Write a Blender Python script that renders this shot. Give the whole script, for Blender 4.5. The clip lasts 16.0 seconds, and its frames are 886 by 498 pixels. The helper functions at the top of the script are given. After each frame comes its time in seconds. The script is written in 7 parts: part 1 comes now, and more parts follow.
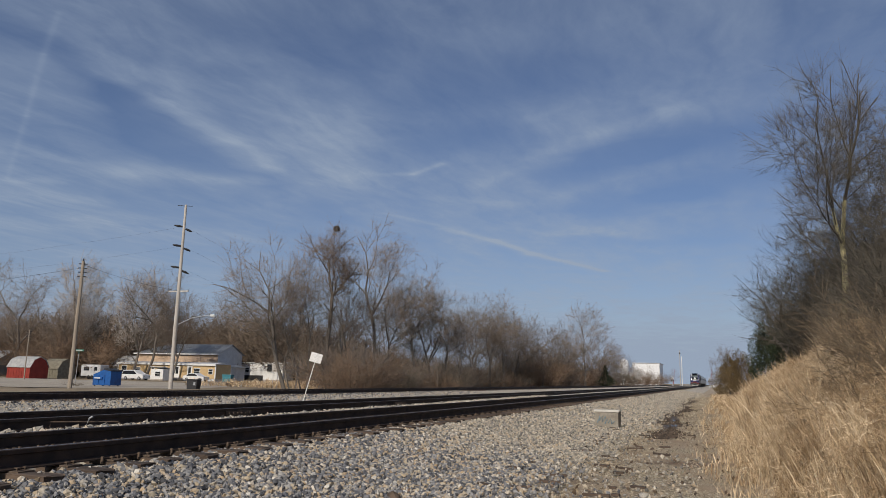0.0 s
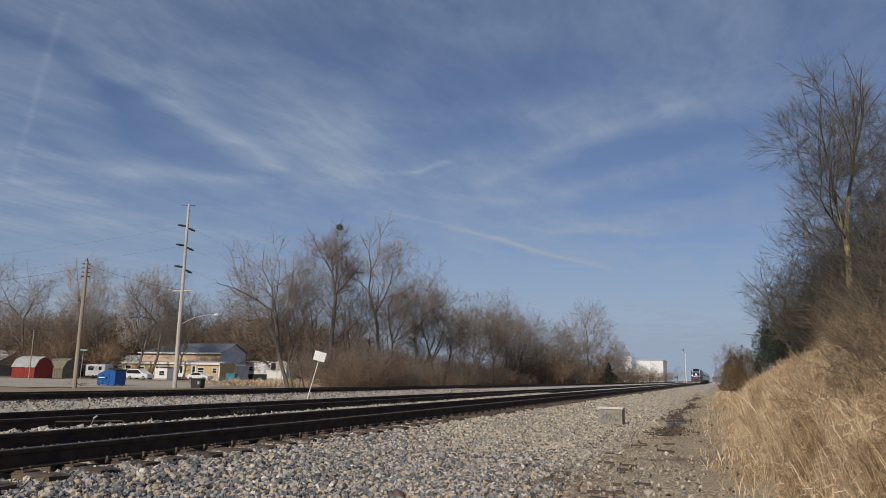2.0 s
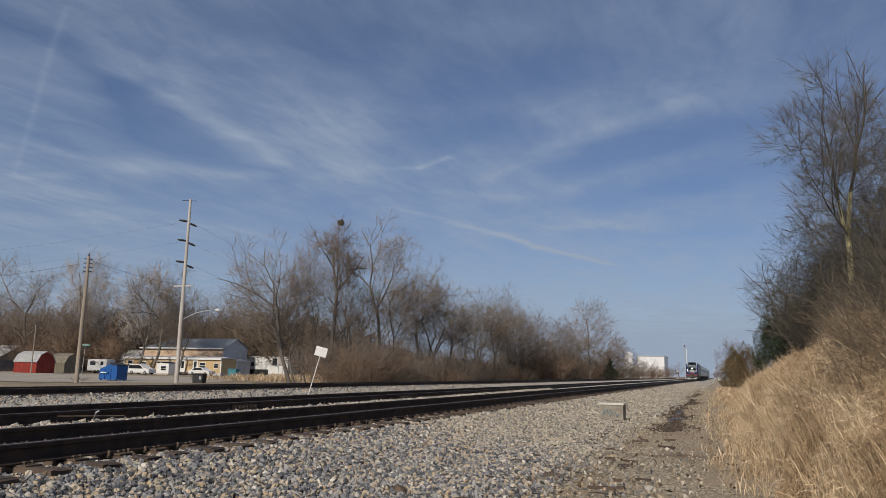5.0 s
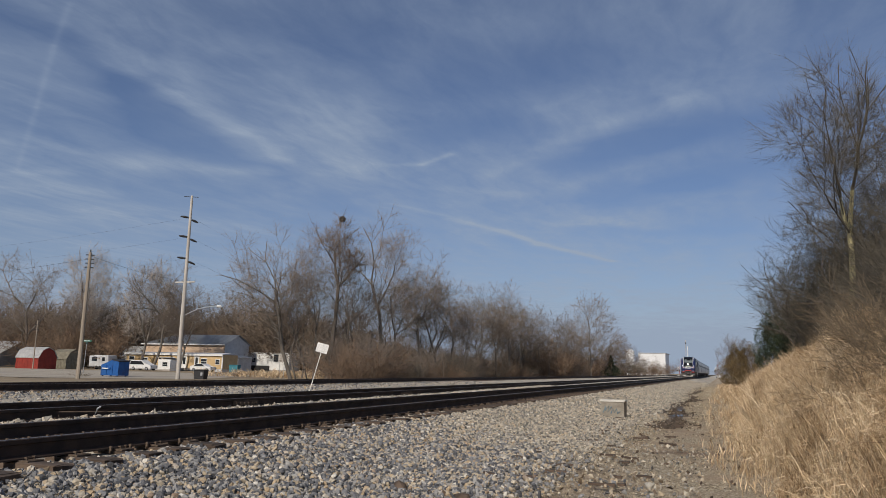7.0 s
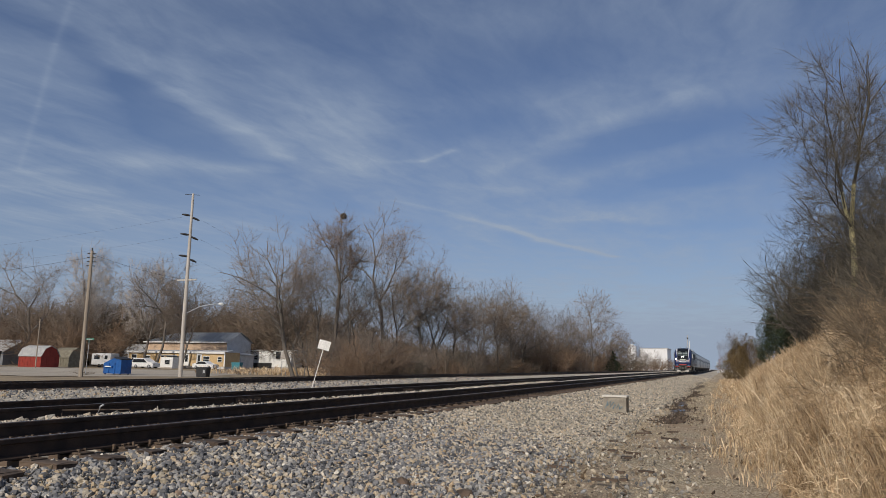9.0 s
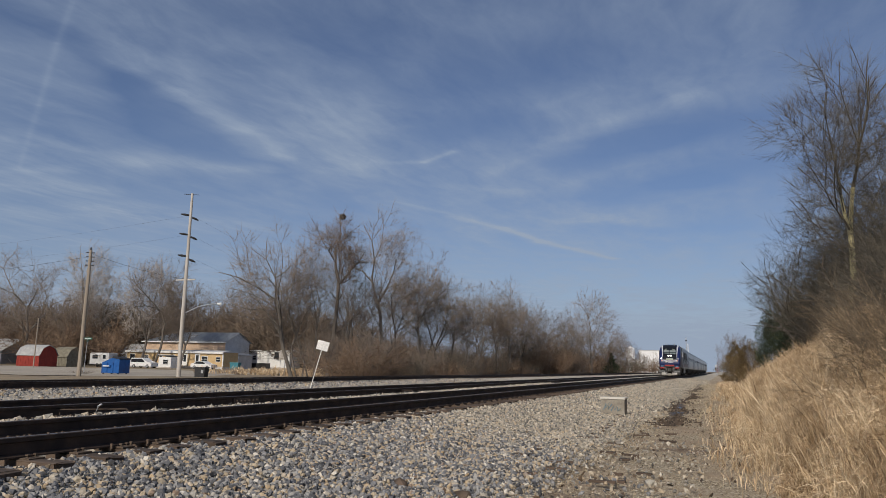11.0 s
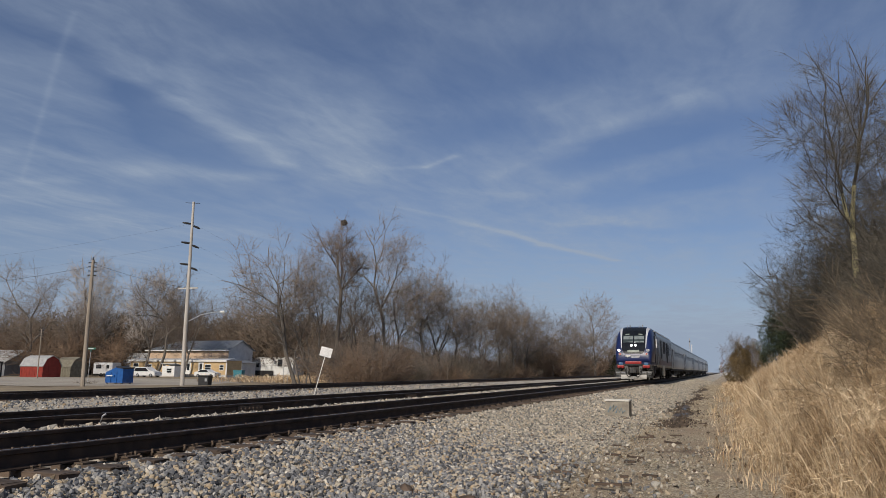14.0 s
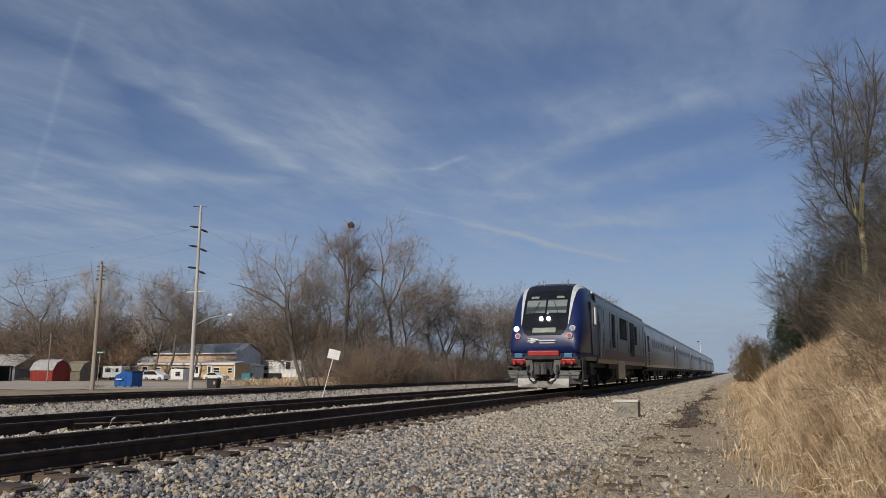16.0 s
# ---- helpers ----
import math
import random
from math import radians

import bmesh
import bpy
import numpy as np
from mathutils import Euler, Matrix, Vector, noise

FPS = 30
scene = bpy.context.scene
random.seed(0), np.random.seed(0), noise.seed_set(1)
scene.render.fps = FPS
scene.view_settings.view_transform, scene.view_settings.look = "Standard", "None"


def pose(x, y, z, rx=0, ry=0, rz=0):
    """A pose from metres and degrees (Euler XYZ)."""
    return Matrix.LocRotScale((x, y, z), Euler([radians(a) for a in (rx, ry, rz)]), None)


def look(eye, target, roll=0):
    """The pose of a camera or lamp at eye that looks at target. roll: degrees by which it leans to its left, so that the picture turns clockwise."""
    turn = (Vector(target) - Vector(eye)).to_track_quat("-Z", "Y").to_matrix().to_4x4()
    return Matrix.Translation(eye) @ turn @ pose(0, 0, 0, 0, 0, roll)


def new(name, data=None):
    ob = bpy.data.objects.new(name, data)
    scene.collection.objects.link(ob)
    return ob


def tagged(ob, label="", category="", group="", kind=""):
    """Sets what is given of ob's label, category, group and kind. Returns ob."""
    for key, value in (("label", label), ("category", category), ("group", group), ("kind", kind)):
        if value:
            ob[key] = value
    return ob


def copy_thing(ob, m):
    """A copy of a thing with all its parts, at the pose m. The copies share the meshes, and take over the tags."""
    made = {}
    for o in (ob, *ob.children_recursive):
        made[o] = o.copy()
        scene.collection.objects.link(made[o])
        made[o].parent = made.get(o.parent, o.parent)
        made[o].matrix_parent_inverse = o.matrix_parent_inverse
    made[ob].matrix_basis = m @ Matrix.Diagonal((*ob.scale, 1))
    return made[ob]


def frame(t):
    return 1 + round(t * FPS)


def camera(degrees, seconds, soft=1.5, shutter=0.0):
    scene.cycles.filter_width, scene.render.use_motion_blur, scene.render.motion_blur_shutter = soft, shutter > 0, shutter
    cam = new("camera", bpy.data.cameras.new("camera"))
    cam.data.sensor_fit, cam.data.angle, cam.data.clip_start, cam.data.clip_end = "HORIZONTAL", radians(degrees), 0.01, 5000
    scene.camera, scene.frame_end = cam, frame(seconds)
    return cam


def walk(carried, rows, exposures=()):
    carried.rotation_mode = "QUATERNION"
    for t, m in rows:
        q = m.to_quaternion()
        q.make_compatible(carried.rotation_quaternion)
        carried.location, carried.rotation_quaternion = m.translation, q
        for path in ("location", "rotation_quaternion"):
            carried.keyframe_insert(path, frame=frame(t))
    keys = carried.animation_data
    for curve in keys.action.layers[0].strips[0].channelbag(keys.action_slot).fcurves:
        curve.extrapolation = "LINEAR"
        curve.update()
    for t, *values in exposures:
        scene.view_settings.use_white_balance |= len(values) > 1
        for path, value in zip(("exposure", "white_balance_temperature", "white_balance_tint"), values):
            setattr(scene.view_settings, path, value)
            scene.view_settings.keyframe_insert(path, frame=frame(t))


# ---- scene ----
cam = camera(62.18, 16.0, soft=0.7)
EYE = (0.0, 0.0, 0.749)


def aim(yaw, pitch, roll):
    """The camera's pose at its one stand: degrees to the left of the track, upwards, and of lean."""
    a, b = radians(yaw), radians(pitch)
    return look(EYE, (EYE[0] - math.sin(a) * math.cos(b), EYE[1] + math.cos(a) * math.cos(b), EYE[2] + math.sin(b)), roll)


walk(cam, [(t, aim(yaw, pitch, roll)) for t, yaw, pitch, roll in (
    (0, 20.37, 9.96, 1.39),
    (0.5, 20.41, 9.92, 1.33),
    (1, 20.49, 9.90, 1.15),
    (1.5, 20.54, 9.85, 1.20),
    (2, 20.60, 9.80, 1.12),
    (2.5, 20.65, 9.72, 1.13),
    (3, 20.68, 9.72, 1.27),
    (3.5, 20.68, 9.64, 1.25),
    (4, 20.69, 9.57, 1.24),
    (6.5, 20.77, 9.28, 1.27),
    (7, 20.80, 9.20, 1.35),
    (7.5, 20.82, 9.14, 1.34),
    (8, 20.84, 9.07, 1.35),
    (8.5, 20.87, 9.00, 1.19),
    (9, 20.90, 8.92, 1.04),
    (11.5, 20.82, 9.07, 1.36),
    (12, 20.80, 9.20, 1.08),
    (12.5, 20.82, 9.34, 0.90),
    (13, 20.85, 9.45, 1.02),
    (13.5, 20.90, 9.36, 0.81),
    (14, 20.97, 9.36, 0.45),
    (14.5, 21.02, 9.39, 0.40),
    (15, 21.05, 9.46, 0.38),
    (15.5, 21.09, 9.51, 0.08),
    (16, 21.52, 9.48, 0.11),)])

# ---- light ----
SUN = Vector((-0.05, -0.82, 0.56)).normalized()
world = bpy.data.worlds.new("sky")
scene.world = world
world.use_nodes = True
wn = world.node_tree.nodes
sky = wn.new("ShaderNodeTexSky")
sky.sky_type, sky.sun_disc = "NISHITA", False
sky.sun_elevation = math.asin(SUN.z)
sky.sun_rotation = math.atan2(SUN.x, SUN.y)
sky.altitude, sky.air_density, sky.dust_density, sky.ozone_density = 200, 1.0, 0.3, 4.0
wn["Background"].inputs["Strength"].default_value = 0.064
haze = wn.new("ShaderNodeMix")
haze.data_type, haze.blend_type = "RGBA", "MULTIPLY"
haze.inputs["Factor"].default_value, haze.inputs["B"].default_value = 1.0, (0.95, 0.93, 1.05, 1)
world.node_tree.links.new(sky.outputs[0], haze.inputs["A"])
world.node_tree.links.new(haze.outputs["Result"], wn["Background"].inputs["Color"])
sun = new("sun", bpy.data.lights.new("sun", "SUN"))
sun.data.energy, sun.data.angle, sun.data.color = 3.5, radians(0.6), (1.0, 0.90, 0.77)
sun.matrix_world = look((0, 0, 50), Vector((0, 0, 50)) - SUN)
scene.view_settings.exposure = 0.0

# ---- small builders ----
def npmesh(name, verts, faces, smooth=False):
    """A mesh from an array of points and an array of triangles or quads."""
    verts, faces = np.asarray(verts, np.float32), np.asarray(faces, np.int32)
    me = bpy.data.meshes.new(name)
    n, k = faces.shape
    me.vertices.add(len(verts))
    me.vertices.foreach_set("co", verts.ravel())
    me.loops.add(n * k)
    me.loops.foreach_set("vertex_index", faces.ravel())
    me.polygons.add(n)
    me.polygons.foreach_set("loop_start", np.arange(0, n * k, k, dtype=np.int32))
    me.polygons.foreach_set("loop_total", np.full(n, k, np.int32))
    me.polygons.foreach_set("use_smooth", np.full(n, smooth))
    me.update(calc_edges=True)
    return me


def bm_mesh(name, bm, smooth=False):
    me = bpy.data.meshes.new(name)
    bmesh.ops.recalc_face_normals(bm, faces=bm.faces)
    if smooth:
        for f in bm.faces:
            f.smooth = True
    bm.to_mesh(me)
    bm.free()
    return me


def part(name, data, material, parent, label="", smooth=False):
    """Links a bmesh or a mesh as one object under a thing or a part."""
    me = bm_mesh(name, data, smooth) if isinstance(data, bmesh.types.BMesh) else data
    if not me.materials:
        me.materials.append(material)
    ob = new(name, me)
    ob.parent = parent
    return tagged(ob, label)


def thing(name, label, category, group="", kind="", at=None):
    ob = tagged(new(name), label, category, group, kind)
    ob.empty_display_size = 0.3
    if at is not None:
        ob.matrix_world = at
    return ob


def box(x0, y0, z0, x1, y1, z1, bevel=0.0, bm=None):
    """A box between two corners, added to bm."""
    out = bm or bmesh.new()
    vs = [out.verts.new((x, y, z)) for x in (x0, x1) for y in (y0, y1) for z in (z0, z1)]
    fs = [out.faces.new([vs[i] for i in q]) for q in ((0, 1, 3, 2), (4, 6, 7, 5), (0, 4, 5, 1), (2, 3, 7, 6), (0, 2, 6, 4), (1, 5, 7, 3))]
    if bevel:
        es = list({e for f in fs for e in f.edges})
        bmesh.ops.bevel(out, geom=es, offset=bevel, segments=2, affect="EDGES", profile=0.6)
    return out


def prism(outline, axis, a, b, bm=None):
    """An outline in two coordinates, drawn out along an axis from a to b."""
    out = bm or bmesh.new()
    put = {"x": lambda u, v, w: (w, u, v), "y": lambda u, v, w: (u, w, v), "z": lambda u, v, w: (u, v, w)}[axis]
    lo = [out.verts.new(put(u, v, a)) for u, v in outline]
    hi = [out.verts.new(put(u, v, b)) for u, v in outline]
    n = len(outline)
    out.faces.new(lo), out.faces.new(hi[::-1])
    for i in range(n):
        out.faces.new((lo[i], hi[i], hi[(i + 1) % n], lo[(i + 1) % n]))
    return out


def rod(points, radii, sides=8, bm=None):
    """A round rod through points."""
    out = bm or bmesh.new()
    pts = [Vector(p) for p in points]
    if not isinstance(radii, (list, tuple)):
        radii = [radii] * len(pts)
    rings = []
    for i, p in enumerate(pts):
        d = (pts[min(i + 1, len(pts) - 1)] - pts[max(i - 1, 0)]).normalized()
        s = d.cross(Vector((0.31, 0.17, 0.93)) if abs(d.z) < 0.9 else Vector((1, 0, 0))).normalized()
        t = d.cross(s)
        rings.append([out.verts.new(p + (s * math.cos(k * math.tau / sides) + t * math.sin(k * math.tau / sides)) * radii[i]) for k in range(sides)])
    for a, b in zip(rings, rings[1:]):
        for k in range(sides):
            out.faces.new((a[k], a[(k + 1) % sides], b[(k + 1) % sides], b[k]))
    out.faces.new(rings[0][::-1]), out.faces.new(rings[-1])
    return out


# ---- materials ----
def material(name, rough=0.7, metal=0.0):
    m = bpy.data.materials.new(name)
    m.use_nodes = True
    b = m.node_tree.nodes["Principled BSDF"]
    b.inputs["Roughness"].default_value, b.inputs["Metallic"].default_value = rough, metal
    return m, m.node_tree.nodes, m.node_tree.links, b


def ramp_of(nodes, stops):
    r = nodes.new("ShaderNodeValToRGB")
    while len(r.color_ramp.elements) < len(stops):
        r.color_ramp.elements.new(0.5)
    for e, (p, c) in zip(r.color_ramp.elements, stops):
        e.position, e.color = p, (*c, 1)
    return r


def surface(name, a, b, scale=3.0, fine=60.0, rough=0.8, metal=0.0, bump=0.3, stain=None, depth=0.01, spread=(0.35, 0.65), by_object=0.0, stretch=(1, 1, 1), spec=0.5):
    """Two tones mixed by broad noise, finer grain over it, bump, and a few stains."""
    m, nd, ln, bs = material(name, rough, metal)
    co = nd.new("ShaderNodeTexCoord")
    mp = nd.new("ShaderNodeMapping")
    mp.inputs["Scale"].default_value = stretch
    ln.new(co.outputs["Object"], mp.inputs[0])
    n1, n2 = nd.new("ShaderNodeTexNoise"), nd.new("ShaderNodeTexNoise")
    n1.inputs["Scale"].default_value, n1.inputs["Detail"].default_value = scale, 6
    n2.inputs["Scale"].default_value, n2.inputs["Detail"].default_value = fine, 4
    ln.new(mp.outputs[0], n1.inputs["Vector"]), ln.new(mp.outputs[0], n2.inputs["Vector"])
    r = ramp_of(nd, [(spread[0], a), (spread[1], b)])
    ln.new(n1.outputs["Fac"], r.inputs[0])
    mix = nd.new("ShaderNodeMix")
    mix.data_type, mix.blend_type = "RGBA", "MULTIPLY"
    mix.inputs["Factor"].default_value = 0.75
    g = ramp_of(nd, [(0.25, (0.55, 0.55, 0.55)), (0.7, (1.15, 1.15, 1.15))])
    ln.new(n2.outputs["Fac"], g.inputs[0])
    ln.new(r.outputs[0], mix.inputs["A"]), ln.new(g.outputs[0], mix.inputs["B"])
    col = mix.outputs["Result"]
    if stain:
        n3 = nd.new("ShaderNodeTexNoise")
        n3.inputs["Scale"].default_value, n3.inputs["Detail"].default_value = scale * 0.37, 8
        ln.new(mp.outputs[0], n3.inputs["Vector"])
        s = ramp_of(nd, [(0.52, (0, 0, 0)), (0.68, (1, 1, 1))])
        ln.new(n3.outputs["Fac"], s.inputs[0])
        m2 = nd.new("ShaderNodeMix")
        m2.data_type = "RGBA"
        m2.inputs["B"].default_value = (*stain, 1)
        ln.new(s.outputs[0], m2.inputs["Factor"]), ln.new(col, m2.inputs["A"])
        col = m2.outputs["Result"]
    if by_object:
        oi = nd.new("ShaderNodeObjectInfo")
        hv = nd.new("ShaderNodeHueSaturation")
        mr = nd.new("ShaderNodeMapRange")
        mr.inputs["To Min"].default_value, mr.inputs["To Max"].default_value = 1 - by_object, 1 + by_object
        ln.new(oi.outputs["Random"], mr.inputs["Value"]), ln.new(mr.outputs[0], hv.inputs["Value"]), ln.new(col, hv.inputs["Color"])
        col = hv.outputs[0]
    ln.new(col, bs.inputs["Base Color"])
    bs.inputs["Specular IOR Level"].default_value = spec
    if bump:
        bp = nd.new("ShaderNodeBump")
        bp.inputs["Strength"].default_value, bp.inputs["Distance"].default_value = bump, depth
        ln.new(n2.outputs["Fac"], bp.inputs["Height"]), ln.new(bp.outputs[0], bs.inputs["Normal"])
    return m


def pieces(name, stops, rough=0.85, fine=40.0, depth=0.004, patch=0.0):
    """A colour of its own for every loose piece of a mesh."""
    m, nd, ln, bs = material(name, rough)
    geo, co, n = nd.new("ShaderNodeNewGeometry"), nd.new("ShaderNodeTexCoord"), nd.new("ShaderNodeTexNoise")
    r = ramp_of(nd, stops)
    ln.new(geo.outputs["Random Per Island"], r.inputs[0])
    n.inputs["Scale"].default_value, n.inputs["Detail"].default_value = fine, 5
    ln.new(co.outputs["Object"], n.inputs["Vector"])
    g = ramp_of(nd, [(0.3, (0.6, 0.6, 0.6)), (0.7, (1.15, 1.15, 1.15))])
    ln.new(n.outputs["Fac"], g.inputs[0])
    mix = nd.new("ShaderNodeMix")
    mix.data_type, mix.blend_type = "RGBA", "MULTIPLY"
    mix.inputs["Factor"].default_value = 0.8
    ln.new(r.outputs[0], mix.inputs["A"]), ln.new(g.outputs[0], mix.inputs["B"]), ln.new(mix.outputs["Result"], bs.inputs["Base Color"])
    if patch:
        n3, m3 = nd.new("ShaderNodeTexNoise"), nd.new("ShaderNodeMix")
        n3.inputs["Scale"].default_value, n3.inputs["Detail"].default_value = patch, 5
        m3.data_type, m3.blend_type, m3.inputs["Factor"].default_value = "RGBA", "MULTIPLY", 1.0
        r3 = ramp_of(nd, [(0.36, (0.54, 0.45, 0.36)), (0.58, (1.12, 1.08, 1.04))])
        ln.new(co.outputs["Object"], n3.inputs["Vector"]), ln.new(n3.outputs["Fac"], r3.inputs[0])
        ln.new(mix.outputs["Result"], m3.inputs["A"]), ln.new(r3.outputs[0], m3.inputs["B"]), ln.new(m3.outputs["Result"], bs.inputs["Base Color"])
    bp = nd.new("ShaderNodeBump")
    bp.inputs["Strength"].default_value, bp.inputs["Distance"].default_value = 0.5, depth
    ln.new(n.outputs["Fac"], bp.inputs["Height"]), ln.new(bp.outputs[0], bs.inputs["Normal"])
    return m


def glow(name, color, strength):
    m, nd, ln, bs = material(name, 0.3)
    bs.inputs["Base Color"].default_value = (*color, 1)
    bs.inputs["Emission Color"].default_value, bs.inputs["Emission Strength"].default_value = (*color, 1), strength
    return m


def glass(name, color=(0.02, 0.025, 0.03), rough=0.08):
    m, nd, ln, bs = material(name, rough)
    bs.inputs["Base Color"].default_value = (*color, 1)
    bs.inputs["IOR"].default_value = 1.5
    bs.inputs["Coat Weight"].default_value = 0.6
    return m


STONE = [(0.0, (0.06, 0.062, 0.068)), (0.22, (0.135, 0.138, 0.148)), (0.44, (0.235, 0.236, 0.24)), (0.60, (0.37, 0.36, 0.34)), (0.73, (0.47, 0.405, 0.305)), (0.87, (0.44, 0.33, 0.205)), (0.95, (0.68, 0.645, 0.57)), (1.0, (0.24, 0.16, 0.105))]
DUSTY = [(0.0, (0.11, 0.105, 0.097)), (0.25, (0.265, 0.25, 0.22)), (0.5, (0.41, 0.375, 0.312)), (0.72, (0.53, 0.475, 0.382)), (0.88, (0.50, 0.395, 0.27)), (1.0, (0.72, 0.67, 0.575))]
FINES = [(0.0, (0.15, 0.115, 0.078)), (0.4, (0.35, 0.285, 0.19)), (0.75, (0.50, 0.425, 0.30)), (1.0, (0.69, 0.615, 0.475))]
def cobbled(name, stops, scale, tint, rough=0.95, depth=0.02, stain=None):
    """Packed small stones: every cell of a Voronoi pattern has its own tone and stands proud of its joints."""
    m, nd, ln, bs = material(name, rough)
    co = nd.new("ShaderNodeTexCoord").outputs["Object"]
    cell, edge, n, broad = nd.new("ShaderNodeTexVoronoi"), nd.new("ShaderNodeTexVoronoi"), nd.new("ShaderNodeTexNoise"), nd.new("ShaderNodeTexNoise")
    edge.feature = "DISTANCE_TO_EDGE"
    for v in (cell, edge):
        v.inputs["Scale"].default_value = scale
        ln.new(co, v.inputs["Vector"])
    n.inputs["Scale"].default_value, n.inputs["Detail"].default_value = scale * 2.5, 4
    broad.inputs["Scale"].default_value, broad.inputs["Detail"].default_value = 0.8, 6
    ln.new(co, n.inputs["Vector"]), ln.new(co, broad.inputs["Vector"])
    r = ramp_of(nd, stops)
    sep = nd.new("ShaderNodeSeparateColor")
    ln.new(cell.outputs["Color"], sep.inputs[0]), ln.new(sep.outputs[0], r.inputs[0])
    mix = nd.new("ShaderNodeMix")
    mix.data_type = "RGBA"
    mix.inputs["B"].default_value = (*tint, 1)
    b = ramp_of(nd, [(0.40, (0, 0, 0)), (0.66, (0.75, 0.75, 0.75))])
    ln.new(broad.outputs["Fac"], b.inputs[0]), ln.new(b.outputs[0], mix.inputs["Factor"]), ln.new(r.outputs[0], mix.inputs["A"])
    col = mix.outputs["Result"]
    if stain:
        s2 = nd.new("ShaderNodeTexNoise")
        s2.inputs["Scale"].default_value, s2.inputs["Detail"].default_value = 0.45, 7
        ln.new(co, s2.inputs["Vector"])
        sr = ramp_of(nd, [(0.54, (0, 0, 0)), (0.66, (0.85, 0.85, 0.85))])
        ln.new(s2.outputs["Fac"], sr.inputs[0])
        m2 = nd.new("ShaderNodeMix")
        m2.data_type = "RGBA"
        m2.inputs["B"].default_value = (*stain, 1)
        ln.new(sr.outputs[0], m2.inputs["Factor"]), ln.new(col, m2.inputs["A"])
        col = m2.outputs["Result"]
    ln.new(col, bs.inputs["Base Color"])
    h = nd.new("ShaderNodeMath")
    h.operation, h.inputs[1].default_value = "MULTIPLY_ADD", 0.25
    er = ramp_of(nd, [(0.0, (0, 0, 0)), (0.35, (1, 1, 1))])
    ln.new(edge.outputs["Distance"], er.inputs[0])
    ln.new(n.outputs["Fac"], h.inputs[0]), ln.new(er.outputs[0], h.inputs[2])
    bp = nd.new("ShaderNodeBump")
    bp.inputs["Strength"].default_value, bp.inputs["Distance"].default_value = 1.0, depth
    ln.new(h.outputs[0], bp.inputs["Height"]), ln.new(bp.outputs[0], bs.inputs["Normal"])
    return m


M_STONE = pieces("ballast_stone", STONE, 0.85)
M_DUSTY = pieces("dusty_ballast_stone", DUSTY, 0.85)
M_FINES = pieces("stone_chips", FINES, 0.9)
M_CHIP = pieces("wood_chip", [(0, (0.05, 0.035, 0.025)), (0.6, (0.13, 0.09, 0.06)), (1, (0.25, 0.19, 0.13))], 0.9)
M_CLOD = pieces("damp_earth", [(0, (0.035, 0.026, 0.02)), (0.6, (0.085, 0.062, 0.045)), (1, (0.16, 0.12, 0.088))], 0.85)
M_RAIL = surface("rusted_rail_steel", (0.022, 0.015, 0.012), (0.058, 0.036, 0.026), 5, 90, 0.75, 0.15, 0.3)
M_RAILTOP = surface("worn_rail_head", (0.16, 0.13, 0.11), (0.30, 0.27, 0.25), 8, 60, 0.45, 0.85, 0.1, stretch=(1, 0.05, 1))
M_TIE = surface("creosoted_oak", (0.038, 0.029, 0.024), (0.11, 0.078, 0.057), 3, 45, 0.92, 0, 0.6, stain=(0.14, 0.10, 0.072), by_object=0.3, stretch=(0.3, 2, 1))
M_PLATE = surface("rusty_steel", (0.075, 0.053, 0.039), (0.15, 0.11, 0.08), 14, 120, 0.85, 0.2, 0.4)
M_BARK = surface("grey_bark", (0.115, 0.10, 0.085), (0.235, 0.21, 0.18), 2.0, 25, 0.92, 0, 0.8, depth=0.02, by_object=0.25, stretch=(1, 1, 0.25))
M_BARK_DARK = surface("dark_bark", (0.10, 0.084, 0.07), (0.19, 0.165, 0.14), 2.0, 25, 0.92, 0, 0.8, depth=0.02, by_object=0.25, stretch=(1, 1, 0.25))
M_BARK_MOSS = surface("mossy_pale_bark", (0.26, 0.235, 0.12), (0.43, 0.385, 0.22), 2.0, 25, 0.92, 0, 0.8, depth=0.02, stretch=(1, 1, 0.25))
M_TWIG = surface("grey_brown_twigs", (0.155, 0.122, 0.097), (0.26, 0.21, 0.17), 1.0, 9, 0.95, 0, 0, by_object=0.25)
M_TWIG_BROWN = surface("dark_brown_twigs", (0.085, 0.064, 0.047), (0.15, 0.115, 0.085), 1.0, 9, 0.95, 0, 0, by_object=0.25)
M_TWIG_PALE = surface("pale_grey_twigs", (0.26, 0.225, 0.195), (0.39, 0.345, 0.305), 1.0, 9, 0.95, 0, 0, by_object=0.2)
M_TWIG_RUST = surface("clumped_brown_twigs", (0.15, 0.108, 0.075), (0.25, 0.185, 0.135), 1.0, 9, 0.95, 0, 0, by_object=0.2)
M_TWIG_DARK = surface("dark_olive_twigs", (0.072, 0.062, 0.046), (0.14, 0.122, 0.092), 1.0, 9, 0.95, 0, 0, by_object=0.3)
M_TWIG_RED = surface("red_brown_twigs", (0.14, 0.092, 0.06), (0.235, 0.16, 0.105), 1.0, 9, 0.95, 0, 0, by_object=0.3)
M_TWIG_TAN = surface("tan_brush_stems", (0.10, 0.075, 0.05), (0.19, 0.143, 0.092), 1.0, 9, 0.95, 0, 0, by_object=0.25)
M_CEDAR = surface("cedar_green", (0.022, 0.036, 0.018), (0.055, 0.072, 0.032), 3.0, 20, 0.9, 0, 0)
